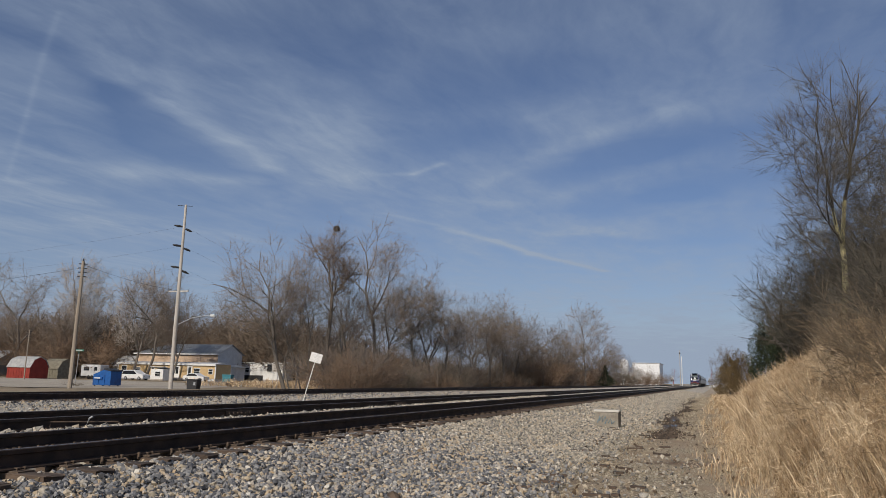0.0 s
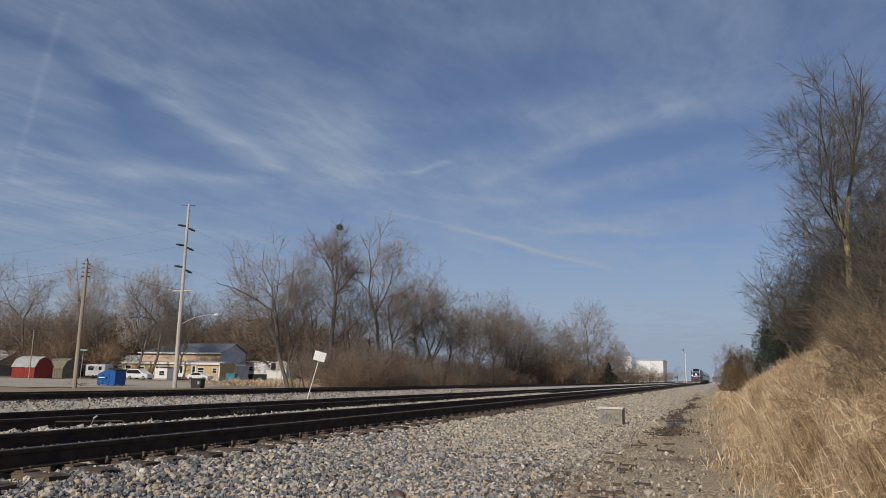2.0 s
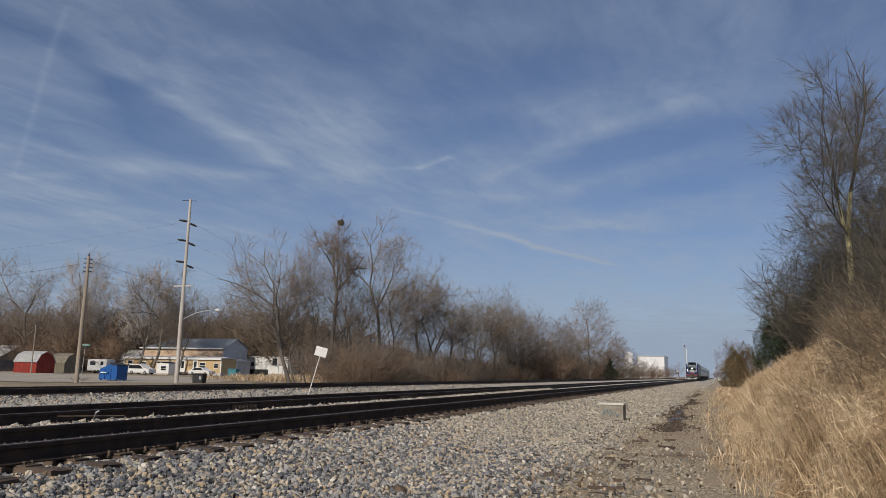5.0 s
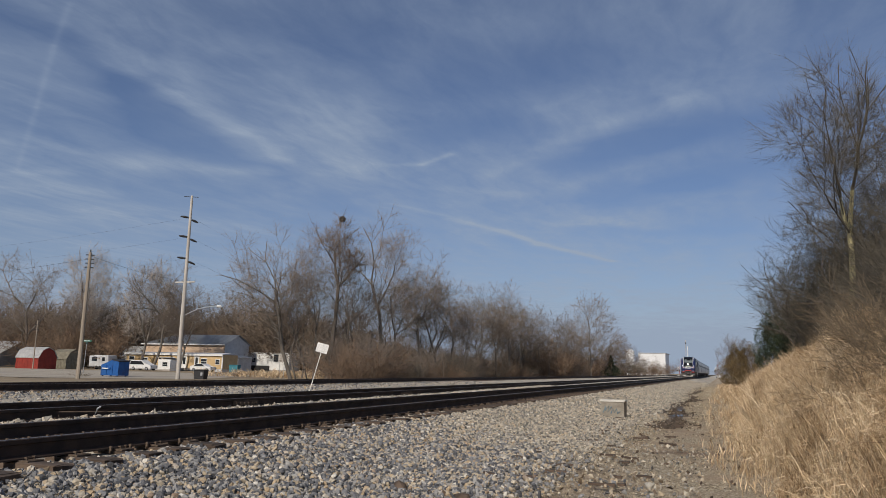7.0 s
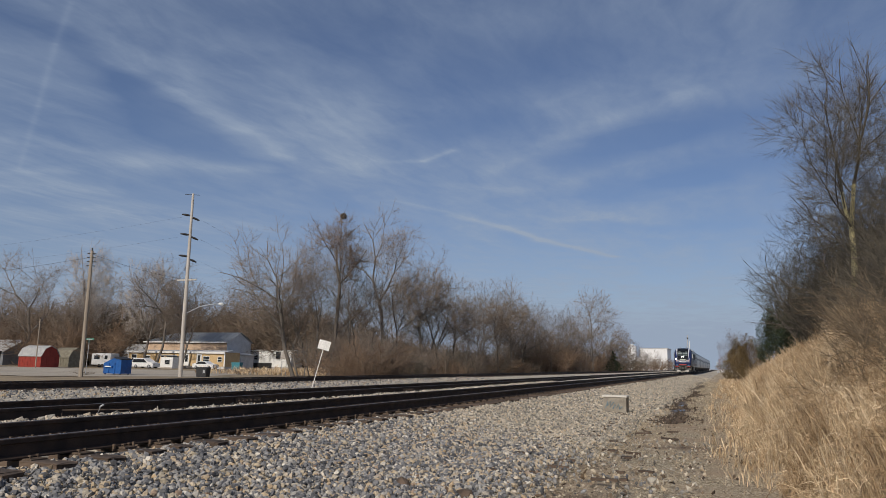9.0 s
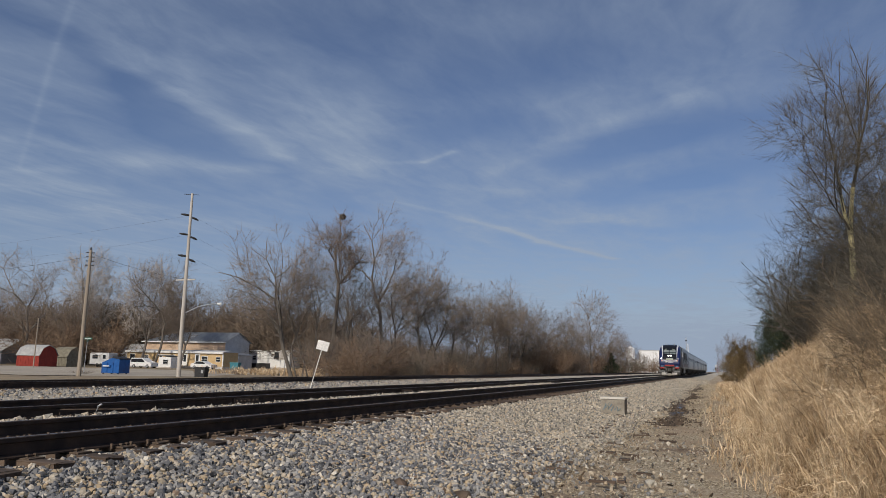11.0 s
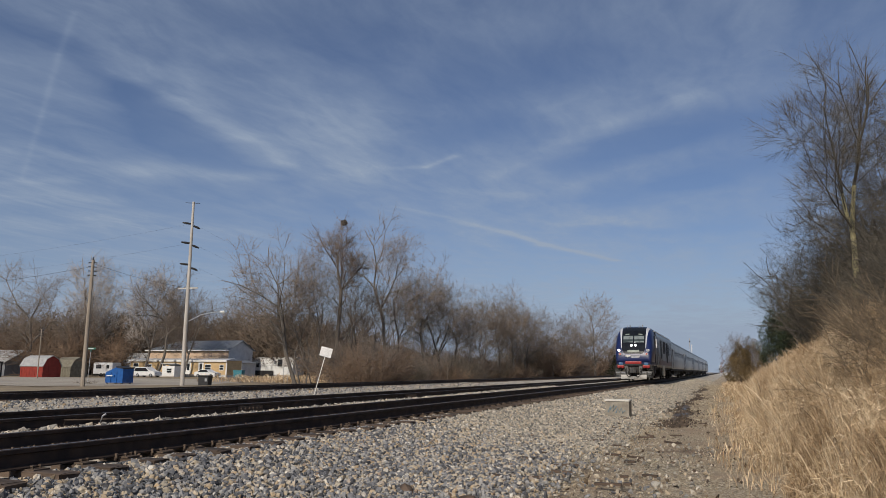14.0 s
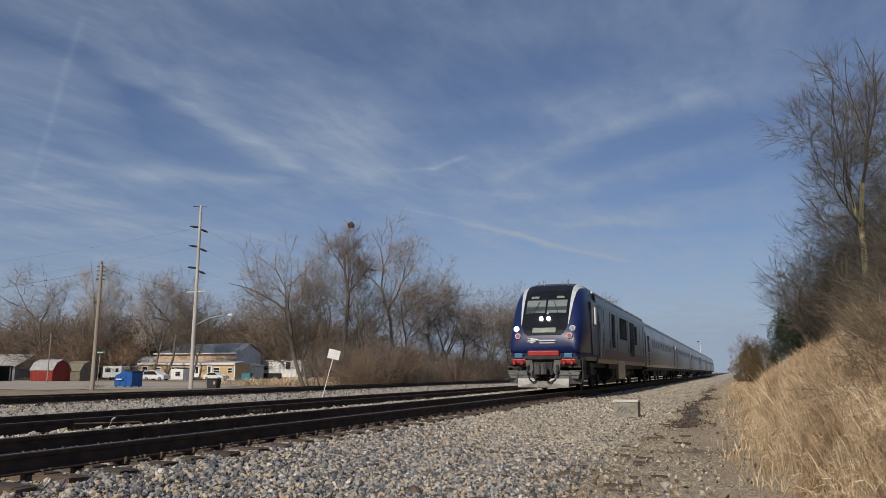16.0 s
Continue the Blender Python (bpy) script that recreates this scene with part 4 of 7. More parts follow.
def nest(x, y, z):
    """A ball of packed twigs and dead leaves in a high fork."""
    rng = np.random.default_rng(91)
    w = Wood()
    for _ in range(260):
        a = rng.normal(0, 1, 3)
        a = a / np.linalg.norm(a) * np.array((0.27, 0.27, 0.19)) * rng.uniform(0.6, 1.0)
        d = np.cross(a, rng.normal(0, 1, 3))
        d = d / (np.linalg.norm(d) + 1e-9) * rng.uniform(0.15, 0.3)
        w.tube([a - d, a * 1.08, a + d], [0.012, 0.014, 0.008], 3)
    ob = new("leaf_nest", w.mesh("leaf_nest", M_BARK_DARK))
    ob.location = (x, y, z)
    return tagged(ob, "dark ball of twigs and leaves high in a tree", "nest")


nest(-32.4, 58.95, 14.1)

# trees and thicket on the bank beside the path
for kind, x, y, h, a in (("mossy", 4.05, 30.6, 12.6, 0), ("bank", 7.1, 37.4, 10.6, 300), ("bank_slim", 5.4, 40.0, 9.4, 100), ("bank", 7.0, 45.0, 10.5, 190), ("bank_slim", 7.4, 31.0, 11.2, 20), ("bank", 5.0, 46.0, 8.4, 60),
                         ("bank", 8.6, 31.0, 11.6, 140), ("bank", 8.6, 35.0, 13.5, 230), ("bank", 6.4, 56.0, 9.5, 10), ("bank_slim", 7.5, 66.0, 11.0, 80), ("bank_slim", 4.6, 54.0, 7.5, 150), ("bank", 10.5, 42, 14.5, 60), 
                         ("overhang", 8.7, 28.5, 13.2, 10), ("bank_slim", 8.0, 80.0, 9.0, 330), ("bank_slim", 6.4, 74.0, 7.5, 10), ("bank", 6.4, 33.0, 9.0, 75)):
    tree(kind, x, y, h, a, None, 0.0, "trees on the bank")
for i in range(62):
    y = 15 + (i / 61) ** 1.2 * 33
    x = 4.2 + R.uniform(0, 3.4) + max(0, (y - 24) * 0.045)
    shrub((5, 4, 4, 5, 4)[R.randrange(5)], x, y, R.uniform(2.2, 4.0) * (0.72 if y < 26 else 1.2), R.uniform(0, 360), None, R.uniform(0.85, 1.15), "scrub on the bank")
for i in range(16):
    shrub(5, 6.4 + R.uniform(0, 3), 48 + i * 2.4, R.uniform(4, 5.5), R.uniform(0, 360), None, 1.0, "scrub on the bank")
# added behind the bank's scrub, mostly unseen, to darken reflections in the train's sides
thicket("hedgerow", 45, M_TWIG_BROWN, [(14.0 + 0.012 * i * i + R.uniform(0, 3), 86 + i * 4.2, 0.6, R.uniform(6, 8.5), 0.8, R.uniform(0, 360)) for i in range(34)], "dark brown leafless hedgerow added out of sight to darken the train's reflections")
for x, y, h, a in ((4.2, 12.0, 2.4, 0), (4.6, 14.0, 2.8, 70), (3.9, 16.5, 2.6, 130), (4.9, 17.5, 3.2, 200), (5.4, 15.5, 3.4, 260), (4.3, 20.5, 3.0, 310), (5.2, 21.0, 3.6, 20)):
    shrub(4, x, y, h, a, None, 1.1, "scrub on the bank")
for i in range(11):
    shrub((6, 6, 4)[i % 3], 2.6 + R.uniform(0, 1.5), 10.0 + i * 0.8, R.uniform(1.0, 1.5), R.uniform(0, 360), None, 1.2, "scrub on the bank")
for x, y, h, a in ((2.3, 9.8, 1.2, 80), (1.9, 10.2, 1.2, 160), (2.5, 10.8, 1.5, 230), (2.7, 12.2, 1.7, 300), (3.1, 13.6, 1.8, 100), (2.9, 9.6, 1.6, 190), (2.5, 9.6, 1.0, 330), (2.6, 11.6, 1.3, 15), (2.1, 11.2, 1.0, 75), (2.5, 13.2, 1.2, 140)):
    shrub(6, x, y, h, a, None, 1.1, "scrub on the bank")
cedar(4.0, 66.5, 4.5, 3.0, M_CEDAR, "dark green cedar at the edge of the path", 3, True)
cedar(5.4, 64.0, 4.4, 3.6, M_CEDAR, "dark green cedar at the edge of the path", 4, True)
shrub(7, 2.6, 124.0, 3.2, 40, None, 1.0, "scrub on the bank")
cedar(1.6, 104.0, 4.5, 4.6, M_CEDAR_BROWN, "bronze brown winter cedar beside the path", 5, True)
cedar(2.9, 97.0, 4.2, 4.4, M_CEDAR_BROWN, "bronze brown winter cedar beside the path", 6, True)
cedar(-22.8, 165.0, 4.8, 4.2, M_CEDAR, "small dark cedar beside the siding", 7)
tree("vase", 1.5, 132.0, 8.6, 40, None, 0.0, "trees on the bank")


# ---- tall dry grass ----
def rim(x, y):
    """How far a place lies inside the grass; the path widens towards its near end."""
    return x - 0.14 - inset(y)


def grass_mesh(name, n, x0, x1, y0, y1, low, high, seed, keep=None, width=0.0035, lean=0.75, power=1.35):
    """Dry blades and stalks, each bent its own way."""
    rng = np.random.default_rng(seed)
    x, y = rng.uniform(x0, x1, n), y0 + (y1 - y0) * rng.uniform(0, 1, n) ** power
    # tufts: blades gather round common feet
    foot = rng.integers(0, max(n // 14, 1), n)
    x, y = x[foot] + rng.normal(0, 0.05, n), y[foot] + rng.normal(0, 0.05, n)
    if keep is not None:
        k = rng.uniform(0, 1, n) < keep(x, y)
        x, y, foot = x[k], y[k], foot[k]
    n = len(x)
    tuft = wave(x, y, 1.1, 5.0)
    h = (low + (high - low) * rng.uniform(0, 1, n) ** 0.8) * (1 + 0.8 * tuft) * np.clip((rim(x, y) if x0 == -0.2 else x - x0) / 0.6 + 0.3, 0.2, 1)
    a = rng.uniform(0, math.tau, n)
    sway = rng.uniform(0, math.tau, foot.max() + 1)[foot]
    b = rng.uniform(0.05, 1, n) ** 1.2 * lean * h
    dx, dy = np.cos(a) * b + 0.22 * h * np.cos(sway), np.sin(a) * b + 0.22 * h * np.sin(sway)
    z = level(x, y) - 0.05
    w = width * rng.uniform(0.5, 1.7, n) * (1 + y / 22)
    c = rng.uniform(0, math.tau, n)
    s = np.stack([np.cos(c), np.sin(c), c * 0], -1) * w[:, None]
    plume = (rng.uniform(0, 1, n) < 0.22)[:, None]
    rows = []
    for t, k in ((0.0, 1.0), (0.45, 0.85), (0.8, 0.6), (1.0, 0.12)):
        c = np.stack([x + dx * t ** 1.8, y + dy * t ** 1.8, z + h * (t - 0.22 * (b / (h + 1e-6)) * t ** 3)], -1)
        k = np.where(plume & (t == 0.8), 2.0, k)
        rows += [c - s * k, c + s * k]
    v = np.stack(rows, 1).reshape(-1, 3)
    q = np.array(((0, 1, 3, 2), (2, 3, 5, 4), (4, 5, 7, 6)))
    me = npmesh(name, v, (q[None] + (np.arange(n) * 8)[:, None, None]).reshape(-1, 4))
    me.materials.append(M_GRASS)
    return me


def verge(x, y):
    """Thin at the path's ragged edge, thick on the bank, thin again in the brush on top."""
    thick = np.clip((rim(x, y) + 0.35 * wave(x, y, 0.7, 2.0)) / 0.5, 0, 1)
    return thick * np.where((y < 16) & (y > 9), np.clip((0.175 * y + 0.12 + 0.4 * wave(x, y, 0.8, 6.0) - x) / 0.35, 0.15, 1), 1)


tall_grass = new("tall_grass", grass_mesh("tall_grass", 130000, -0.2, 4.2, 5.0, 19, 0.4, 1.0, 9, verge, 0.0013, 0.38, 1.1))
tagged(tall_grass, "tall straw-coloured dry grass on the bank", "grass", kind="stuff")


def tangle_mesh(name, n, x0, x1, y0, y1, top, seed):
    """Bent and broken leaves that hang among the stalks, each a short folded strip."""
    rng = np.random.default_rng(seed)
    x, y = rng.uniform(x0, x1, n), y0 + (y1 - y0) * rng.uniform(0, 1, n) ** 1.1
    k = rng.uniform(0, 1, n) < verge(x, y)
    x, y = x[k], y[k]
    n = len(x)
    z = level(x, y) + top * rng.uniform(0.1, 0.95, n) * (1 + 0.5 * wave(x, y, 1.1, 5.0)) * np.clip(rim(x, y) / 0.6 + 0.3, 0.2, 1)
    p = np.stack([x, y, z], -1)
    d = rng.normal(0, 1, (n, 3)) * np.array((1, 1, 0.75))
    d /= np.linalg.norm(d, axis=1)[:, None]
    e = d + rng.normal(0, 0.5, (n, 3)) - np.array((0, 0, 0.5))
    l = rng.uniform(0.04, 0.13, n)[:, None]
    s = np.cross(d, rng.normal(0, 1, (n, 3)))
    s *= (0.0019 * rng.uniform(0.5, 1.6, n) * (1 + y / 22) / (np.linalg.norm(s, axis=1) + 1e-9))[:, None]
    v = np.stack([p - s * 0.4, p + s * 0.4, p + d * l + s, p + d * l - s, p + d * l + e * l, p + d * l + e * l + s * 0.2], 1).reshape(-1, 3)
    f = np.array(((0, 1, 2, 3), (3, 2, 5, 4)))
    me = npmesh(name, v, (f[None] + (np.arange(n) * 6)[:, None, None]).reshape(-1, 4))
    me.materials.append(M_GRASS)
    return me


straw = new("tall_grass", tangle_mesh("tall_grass", 160000, -0.2, 4.2, 5.0, 20, 0.95, 77))
tagged(straw, "bent and broken straw-coloured leaves among the stalks", "grass", kind="stuff")
mid_grass = new("tall_grass", grass_mesh("tall_grass", 30000, -0.2, 5.0, 19, 62, 0.4, 0.95, 19, verge, 0.0018, 0.4))
tagged(mid_grass, "tall straw-coloured dry grass on the bank", "grass", kind="stuff")
far_grass = new("tall_grass", grass_mesh("tall_grass", 12000, -0.4, 6, 62, 160, 0.25, 0.6, 10, verge, 0.004))
tagged(far_grass, "straw-coloured dry grass along the path", "grass", kind="stuff")
sparse_grass = new("tall_grass", grass_mesh("tall_grass", 12000, -0.9, 1.3, 6, 30, 0.12, 0.36, 29, lambda x, y: np.clip((rim(x, y) + 0.75) / 1.0 * (0.5 + 1.2 * wave(x, y, 0.9, 7.0)), 0, 1), 0.0022, 1.5, 1.1))
edge_grass = new("tall_grass", grass_mesh("tall_grass", 14000, -0.9, 2.4, 22, 110, 0.12, 0.4, 39, lambda x, y: np.clip((x + 0.9) / 1.2 * (0.7 + wave(x, y, 0.6, 9.0)), 0, 1), 0.0025, 1.2, 1.1))
tagged(edge_grass, "short dry grass at the path's far edge", "grass", kind="stuff")
tagged(sparse_grass, "short flattened dry grass at the path's edge", "grass", kind="stuff")

# ---- train ----
M_BLUE = surface("dark_blue_paint", (0.008, 0.016, 0.074), (0.011, 0.022, 0.098), 2, 40, 0.36, 0, 0.03, spec=0.4)
M_SIDE = surface("grey_loco_paint", (0.020, 0.018, 0.016), (0.032, 0.029, 0.025), 0.8, 30, 0.28, 0.0, 0.02, stain=(0.042, 0.037, 0.031), spec=0.4)
M_SILVER = surface("silver_paint", (0.62, 0.63, 0.65), (0.72, 0.73, 0.74), 4, 50, 0.35, 0.15, 0.03)
M_STAINLESS = surface("stainless_steel", (0.22, 0.205, 0.175), (0.33, 0.31, 0.27), 0.6, 30, 0.3, 0.85, 0.04, stain=(0.42, 0.39, 0.33), stretch=(1, 0.3, 1))
M_ROOF = surface("grey_roof_metal", (0.11, 0.107, 0.10), (0.18, 0.175, 0.165), 1.0, 30, 0.42, 0.4, 0.05)
M_RED = surface("red_paint", (0.30, 0.016, 0.016), (0.38, 0.026, 0.024), 3, 40, 0.45, 0, 0.05)
M_DULLRED = surface("faded_dull_red", (0.085, 0.03, 0.027), (0.12, 0.042, 0.036), 1, 30, 0.4, 0, 0.05)
M_BLACK = surface("black_gloss", (0.008, 0.009, 0.011), (0.013, 0.014, 0.016), 3, 40, 0.16, 0, 0.02)
M_UNDER = surface("grimy_running_gear", (0.018, 0.017, 0.016), (0.055, 0.048, 0.042), 4, 50, 0.8, 0.1, 0.3)
M_PLOW = surface("pale_scuffed_plow", (0.46, 0.45, 0.42), (0.62, 0.60, 0.56), 4, 40, 0.6, 0.1, 0.2, stain=(0.30, 0.27, 0.23))
M_GREYGEAR = surface("grey_steel_gear", (0.09, 0.09, 0.088), (0.17, 0.168, 0.16), 5, 50, 0.6, 0.3, 0.2)
M_HOSE = surface("light_blue_hose", (0.05, 0.14, 0.28), (0.08, 0.19, 0.35), 5, 40, 0.5, 0, 0.1)
M_LAMP = glow("lit_headlight", (1.0, 0.97, 0.9), 6.0)
M_LAMP_DIM = surface("headlight_lens", (0.5, 0.5, 0.5), (0.7, 0.7, 0.7), 8, 60, 0.15, 0.6, 0.05)
M_MARK = surface("red_marker_lens", (0.45, 0.10, 0.09), (0.55, 0.16, 0.14), 8, 60, 0.2, 0, 0.05)
M_BOARD = surface("grey_green_panel", (0.20, 0.23, 0.19), (0.27, 0.30, 0.26), 4, 40, 0.5, 0, 0.1)
M_WIN = surface("train_window", (0.012, 0.013, 0.014), (0.02, 0.021, 0.022), 2, 30, 0.3, 0, 0.02, spec=0.3)
# pale level bands in the glass colour stand in for the horizon's reflection
M_WSHIELD_REFLECT = surface("windscreen_with_reflection", (0.05, 0.065, 0.065), (0.22, 0.25, 0.25), 1.4, 20, 0.12, 0, 0.0, spread=(0.46, 0.54), stretch=(0.15, 1, 3.2))


def wheelset(parent, y, r=0.5):
    """An axle with its two wheels, which turn with it."""
    o = part("wheelset", rod([(-0.83, 0, 0), (0.83, 0, 0)], 0.09, 8), M_UNDER, parent, "steel axle with two wheels")
    o.location = (0, y, r)
    for s in (-1, 1):
        b = rod([(s * 0.70, 0, 0), (s * 0.73, 0, 0), (s * 0.735, 0, 0), (s * 0.83, 0, 0), (s * 0.831, 0, 0), (s * 0.80, 0, 0), (s * 0.801, 0, 0), (s * 0.86, 0, 0)], [r + 0.025, r + 0.025, r, r - 0.01, r * 0.82, r * 0.78, r * 0.4, r * 0.3], 22)
        part("wheel", b, M_UNDER, o)
    return o


def bogie(parent, y, base, r):
    """A two-axle truck: frame, springs, axle boxes, dampers; its wheelsets turn."""
    f = bmesh.new()
    for s in (-1, 1):
        prism([(y - base / 2 - 0.5, 0.55), (y - base / 2 - 0.3, 0.82), (y - 0.5, 0.9), (y + 0.5, 0.9), (y + base / 2 + 0.3, 0.82), (y + base / 2 + 0.5, 0.55), (y + base / 2 - 0.35, 0.62), (y + 0.6, 0.5), (y - 0.6, 0.5), (y - base / 2 + 0.35, 0.62)], "x", s * 0.93 - 0.06, s * 0.93 + 0.06, f)
        for k in (-1, 1):
            box(s * 0.98 - 0.1, y + k * base / 2 - 0.16, r - 0.16, s * 0.98 + 0.1, y + k * base / 2 + 0.16, r + 0.16, 0.03, f)
            rod([(s * 0.98, y + k * 0.3, 0.5), (s * 0.98, y + k * 0.3, 1.05)], 0.1, 10, f)
    box(-0.95, y - 0.2, 0.5, 0.95, y + 0.2, 0.85, 0.03, f)
    part("bogie_frame", f, M_UNDER, parent, "dark grimy bogie frame")
    return [wheelset(parent, y - base / 2, r), wheelset(parent, y + base / 2, r)]


# the cab's shell: half width and top height along its length
CAB_Y = (0.10, 0.14, 0.24, 0.45, 0.70, 0.98, 1.3, 1.7, 2.2, 2.9, 3.4)
CAB_W = (1.22, 1.32, 1.38, 1.42, 1.45, 1.47, 1.49, 1.50, 1.51, 1.52, 1.52)
CAB_Z = (1.80, 2.10, 2.36, 2.78, 3.20, 3.64, 4.02, 4.27, 4.40, 4.45, 4.46)
CAB_B = 1.50


def cab_y(z):
    """How far back the cab's middle line stands at a height."""
    return float(np.interp(z, CAB_Z, CAB_Y))


def cab_top(x, y, off=0.0):
    """A point of the cab's upper shell at width x and length y."""
    w, zt = np.interp(y, CAB_Y, CAB_W), np.interp(y, CAB_Y, CAB_Z)
    k = min(abs(x) / w, 0.999)
    z = CAB_B + (zt - CAB_B) * (1 - k ** 5) ** 0.2
    return Vector((x, y - off * 0.75, z + off * 0.65))


def cab_patch(edges, rows, off, thick=0.01):
    """A raised panel on the cab's front: edges(t) gives left and right x and the length y at t from 0 to 1."""
    b = bmesh.new()
    grid = []
    for i in range(rows + 1):
        x0, x1, y = edges(i / rows)
        grid.append([b.verts.new(cab_top(x0 + (x1 - x0) * j / 10, y, off)) for j in range(11)])
    for p, q in zip(grid, grid[1:]):
        for j in range(10):
            b.faces.new((p[j], p[j + 1], q[j + 1], q[j]))
    r = bmesh.ops.extrude_face_region(b, geom=b.faces[:])
    for v in r["geom"]:
        if isinstance(v, bmesh.types.BMVert):
            v.co += Vector((0, 0.75, -0.65)) * thick
    return b


def section(w, zt, zb, n=28, p=5):
    """Points of a car's cross-section, from one foot over the roof to the other."""
    out = []
    for i in range(n + 1):
        a = math.pi * i / n
        c, s = math.cos(a), math.sin(a)
        out.append((w * math.copysign(abs(c) ** (2 / p), c), zb + (zt - zb) * abs(s) ** (2 / p)))
    return out


def loft(rings, cap0=True, cap1=True):
    b = bmesh.new()
    vs = [[b.verts.new(p) for p in ring] for ring in rings]
    for p, q in zip(vs, vs[1:]):
        for i in range(len(p) - 1):
            b.faces.new((p[i], p[i + 1], q[i + 1], q[i]))
        b.faces.new((p[-1], p[0], q[0], q[-1]))
    if cap0:
        b.faces.new(vs[0][::-1])
    if cap1:
        b.faces.new(vs[-1])
    return b


def locomotive():
    """A diesel passenger engine; its nose at y = 0, its body behind it along +y, the rail's top at z = 0."""
    t = thing("locomotive", "dark blue and grey diesel passenger locomotive with lit headlights", "locomotive")
    cab = part("cab", loft([[(u, y, v) for u, v in section(w, zt, CAB_B)] for y, w, zt in zip(CAB_Y, CAB_W, CAB_Z)]), M_BLUE, t, "dark blue rounded cab shell", True)
    part("lower_nose", loft([[(u, y, v) for u, v in ((w, CAB_B), (w, CAB_B - 0.16), (w - 0.06, CAB_B - 0.3), (-w + 0.06, CAB_B - 0.3), (-w, CAB_B - 0.16), (-w, CAB_B))] for y, w in ((0.14, 1.24), (0.3, 1.36), (1.2, 1.46), (3.4, 1.52))]), M_BLUE, cab)
    mask = part("windscreen_surround", cab_patch(lambda s: (-0.66 - 0.26 * min(1, s * 4) ** 0.5, 0.66 + 0.26 * min(1, s * 4) ** 0.5, cab_y(2.16 + 1.84 * s)), 18, 0.012), M_BLACK, cab, "black gloss surround")
    part("roof_fairing", cab_patch(lambda s: (-0.92, 0.92, cab_y(3.99) + 1.3 * s), 6, 0.016), M_BLACK, cab, "black roof panel")
    for s in (-1, 1):
        part("windscreen", cab_patch(lambda q: ((-0.82, -0.04) if s < 0 else (0.04, 0.82)) + (cab_y(3.06 + 0.56 * q),), 6, 0.024), M_WSHIELD_REFLECT, mask, "sloping windscreen pane with painted pale reflection bands")
        part("number_board", cab_patch(lambda q: (s * 0.52 - 0.16, s * 0.52 + 0.16, cab_y(3.68 + 0.09 * q)), 2, 0.024), M_BOARD, mask, "small lit number board")
        part("stripe", cab_patch(lambda q: (min(s * (0.93 + 0.02 * q), s * (0.95 + 0.30 * q ** 0.8)), max(s * (0.93 + 0.02 * q), s * (0.95 + 0.30 * q ** 0.8)), cab_y(2.62) + (2.55 - cab_y(2.62)) * q), 14, 0.016), M_SILVER, cab, "silver curved stripe")
        part("wiper", rod([cab_top(s * 0.5, cab_y(3.0), 0.05), cab_top(s * 0.3, cab_y(3.5), 0.05)], 0.012, 5), M_IRON, mask)
        # headlights: twin centre lamps, corner lamps, markers
        p = cab_top(s * 0.15, cab_y(2.80), 0.03)
        part("headlight", rod([p, p + Vector((0, -0.06, 0.03))], 0.08, 14), M_LAMP, mask, "bright lit headlight")
        z = 2.42
        h = part("corner_headlight", rod([(s * 1.13, 0.40, z), (s * 1.12, 0.24, z + 0.01)], [0.125, 0.115], 16), M_SILVER, cab, "round corner headlight")
        part("lens", rod([(s * 1.12, 0.25, z), (s * 1.115, 0.225, z)], 0.095, 14), M_LAMP if s < 0 else M_LAMP_DIM, h)
        g = part("marker_light", rod([(s * 1.04, 0.26, 2.14), (s * 1.03, 0.09, 2.14)], [0.12, 0.11], 14), M_SILVER, cab, "round marker light")
        part("lens", rod([(s * 1.03, 0.1, 2.14), (s * 1.03, 0.07, 2.14)], 0.08, 12), M_MARK, g)
        part("horn", rod([(s * 0.5 - 0.1, 2.0, 4.2), (s * 0.5 - 0.1, 2.0, 4.5)], 0.03, 8), M_GALV, t)
        part("antenna", rod([(s * 0.5 + 0.1, 2.1, 4.2), (s * 0.5 + 0.1, 2.1, 4.56)], 0.04, 8), M_GALV, t)
        # end equipment under the nose
        part("corner_step", box(s * 1.45 - 0.18, 0.25, 0.42, s * 1.45 + 0.05, 0.85, 0.5, 0.01), M_UNDER, t)
        part("step_side", box(s * 1.48 - 0.03, 0.2, 0.42, s * 1.48 + 0.03, 0.75, 1.25, 0.01), M_UNDER, t)
        part("bumper_block", box(s * 1.0 - 0.34, 0.02, 1.02, s * 1.0 + 0.34, 0.4, 1.34, 0.05), M_UNDER, t)
        r = part("hose_cover", box(s * 0.98 - 0.28, -0.02, 1.06, s * 0.98 + 0.28, 0.06, 1.25, 0.05), M_RED, t, "red connector cover")
        for k in (-0.15, 0.15):
            part("hose_plug", rod([(s * 0.98 + k, 0.0, 1.14), (s * 0.98 + k, -0.1, 1.1), (s * 0.98 + k, -0.13, 1.02)], [0.09, 0.08, 0.05], 10), M_RED, r)
        part("side_bracket", prism([(s * 0.36, 0.66), (s * 0.62, 0.66), (s * 0.7, 1.2), (s * 0.44, 1.2)], "y", -0.02, 0.12), M_GREYGEAR, t)
        part("glad_hand", rod([(s * 0.56, -0.06, 1.0), (s * 0.6, -0.16, 0.86), (s * 0.56, -0.18, 0.72)], [0.05, 0.04, 0.055], 8), M_IRON, t)
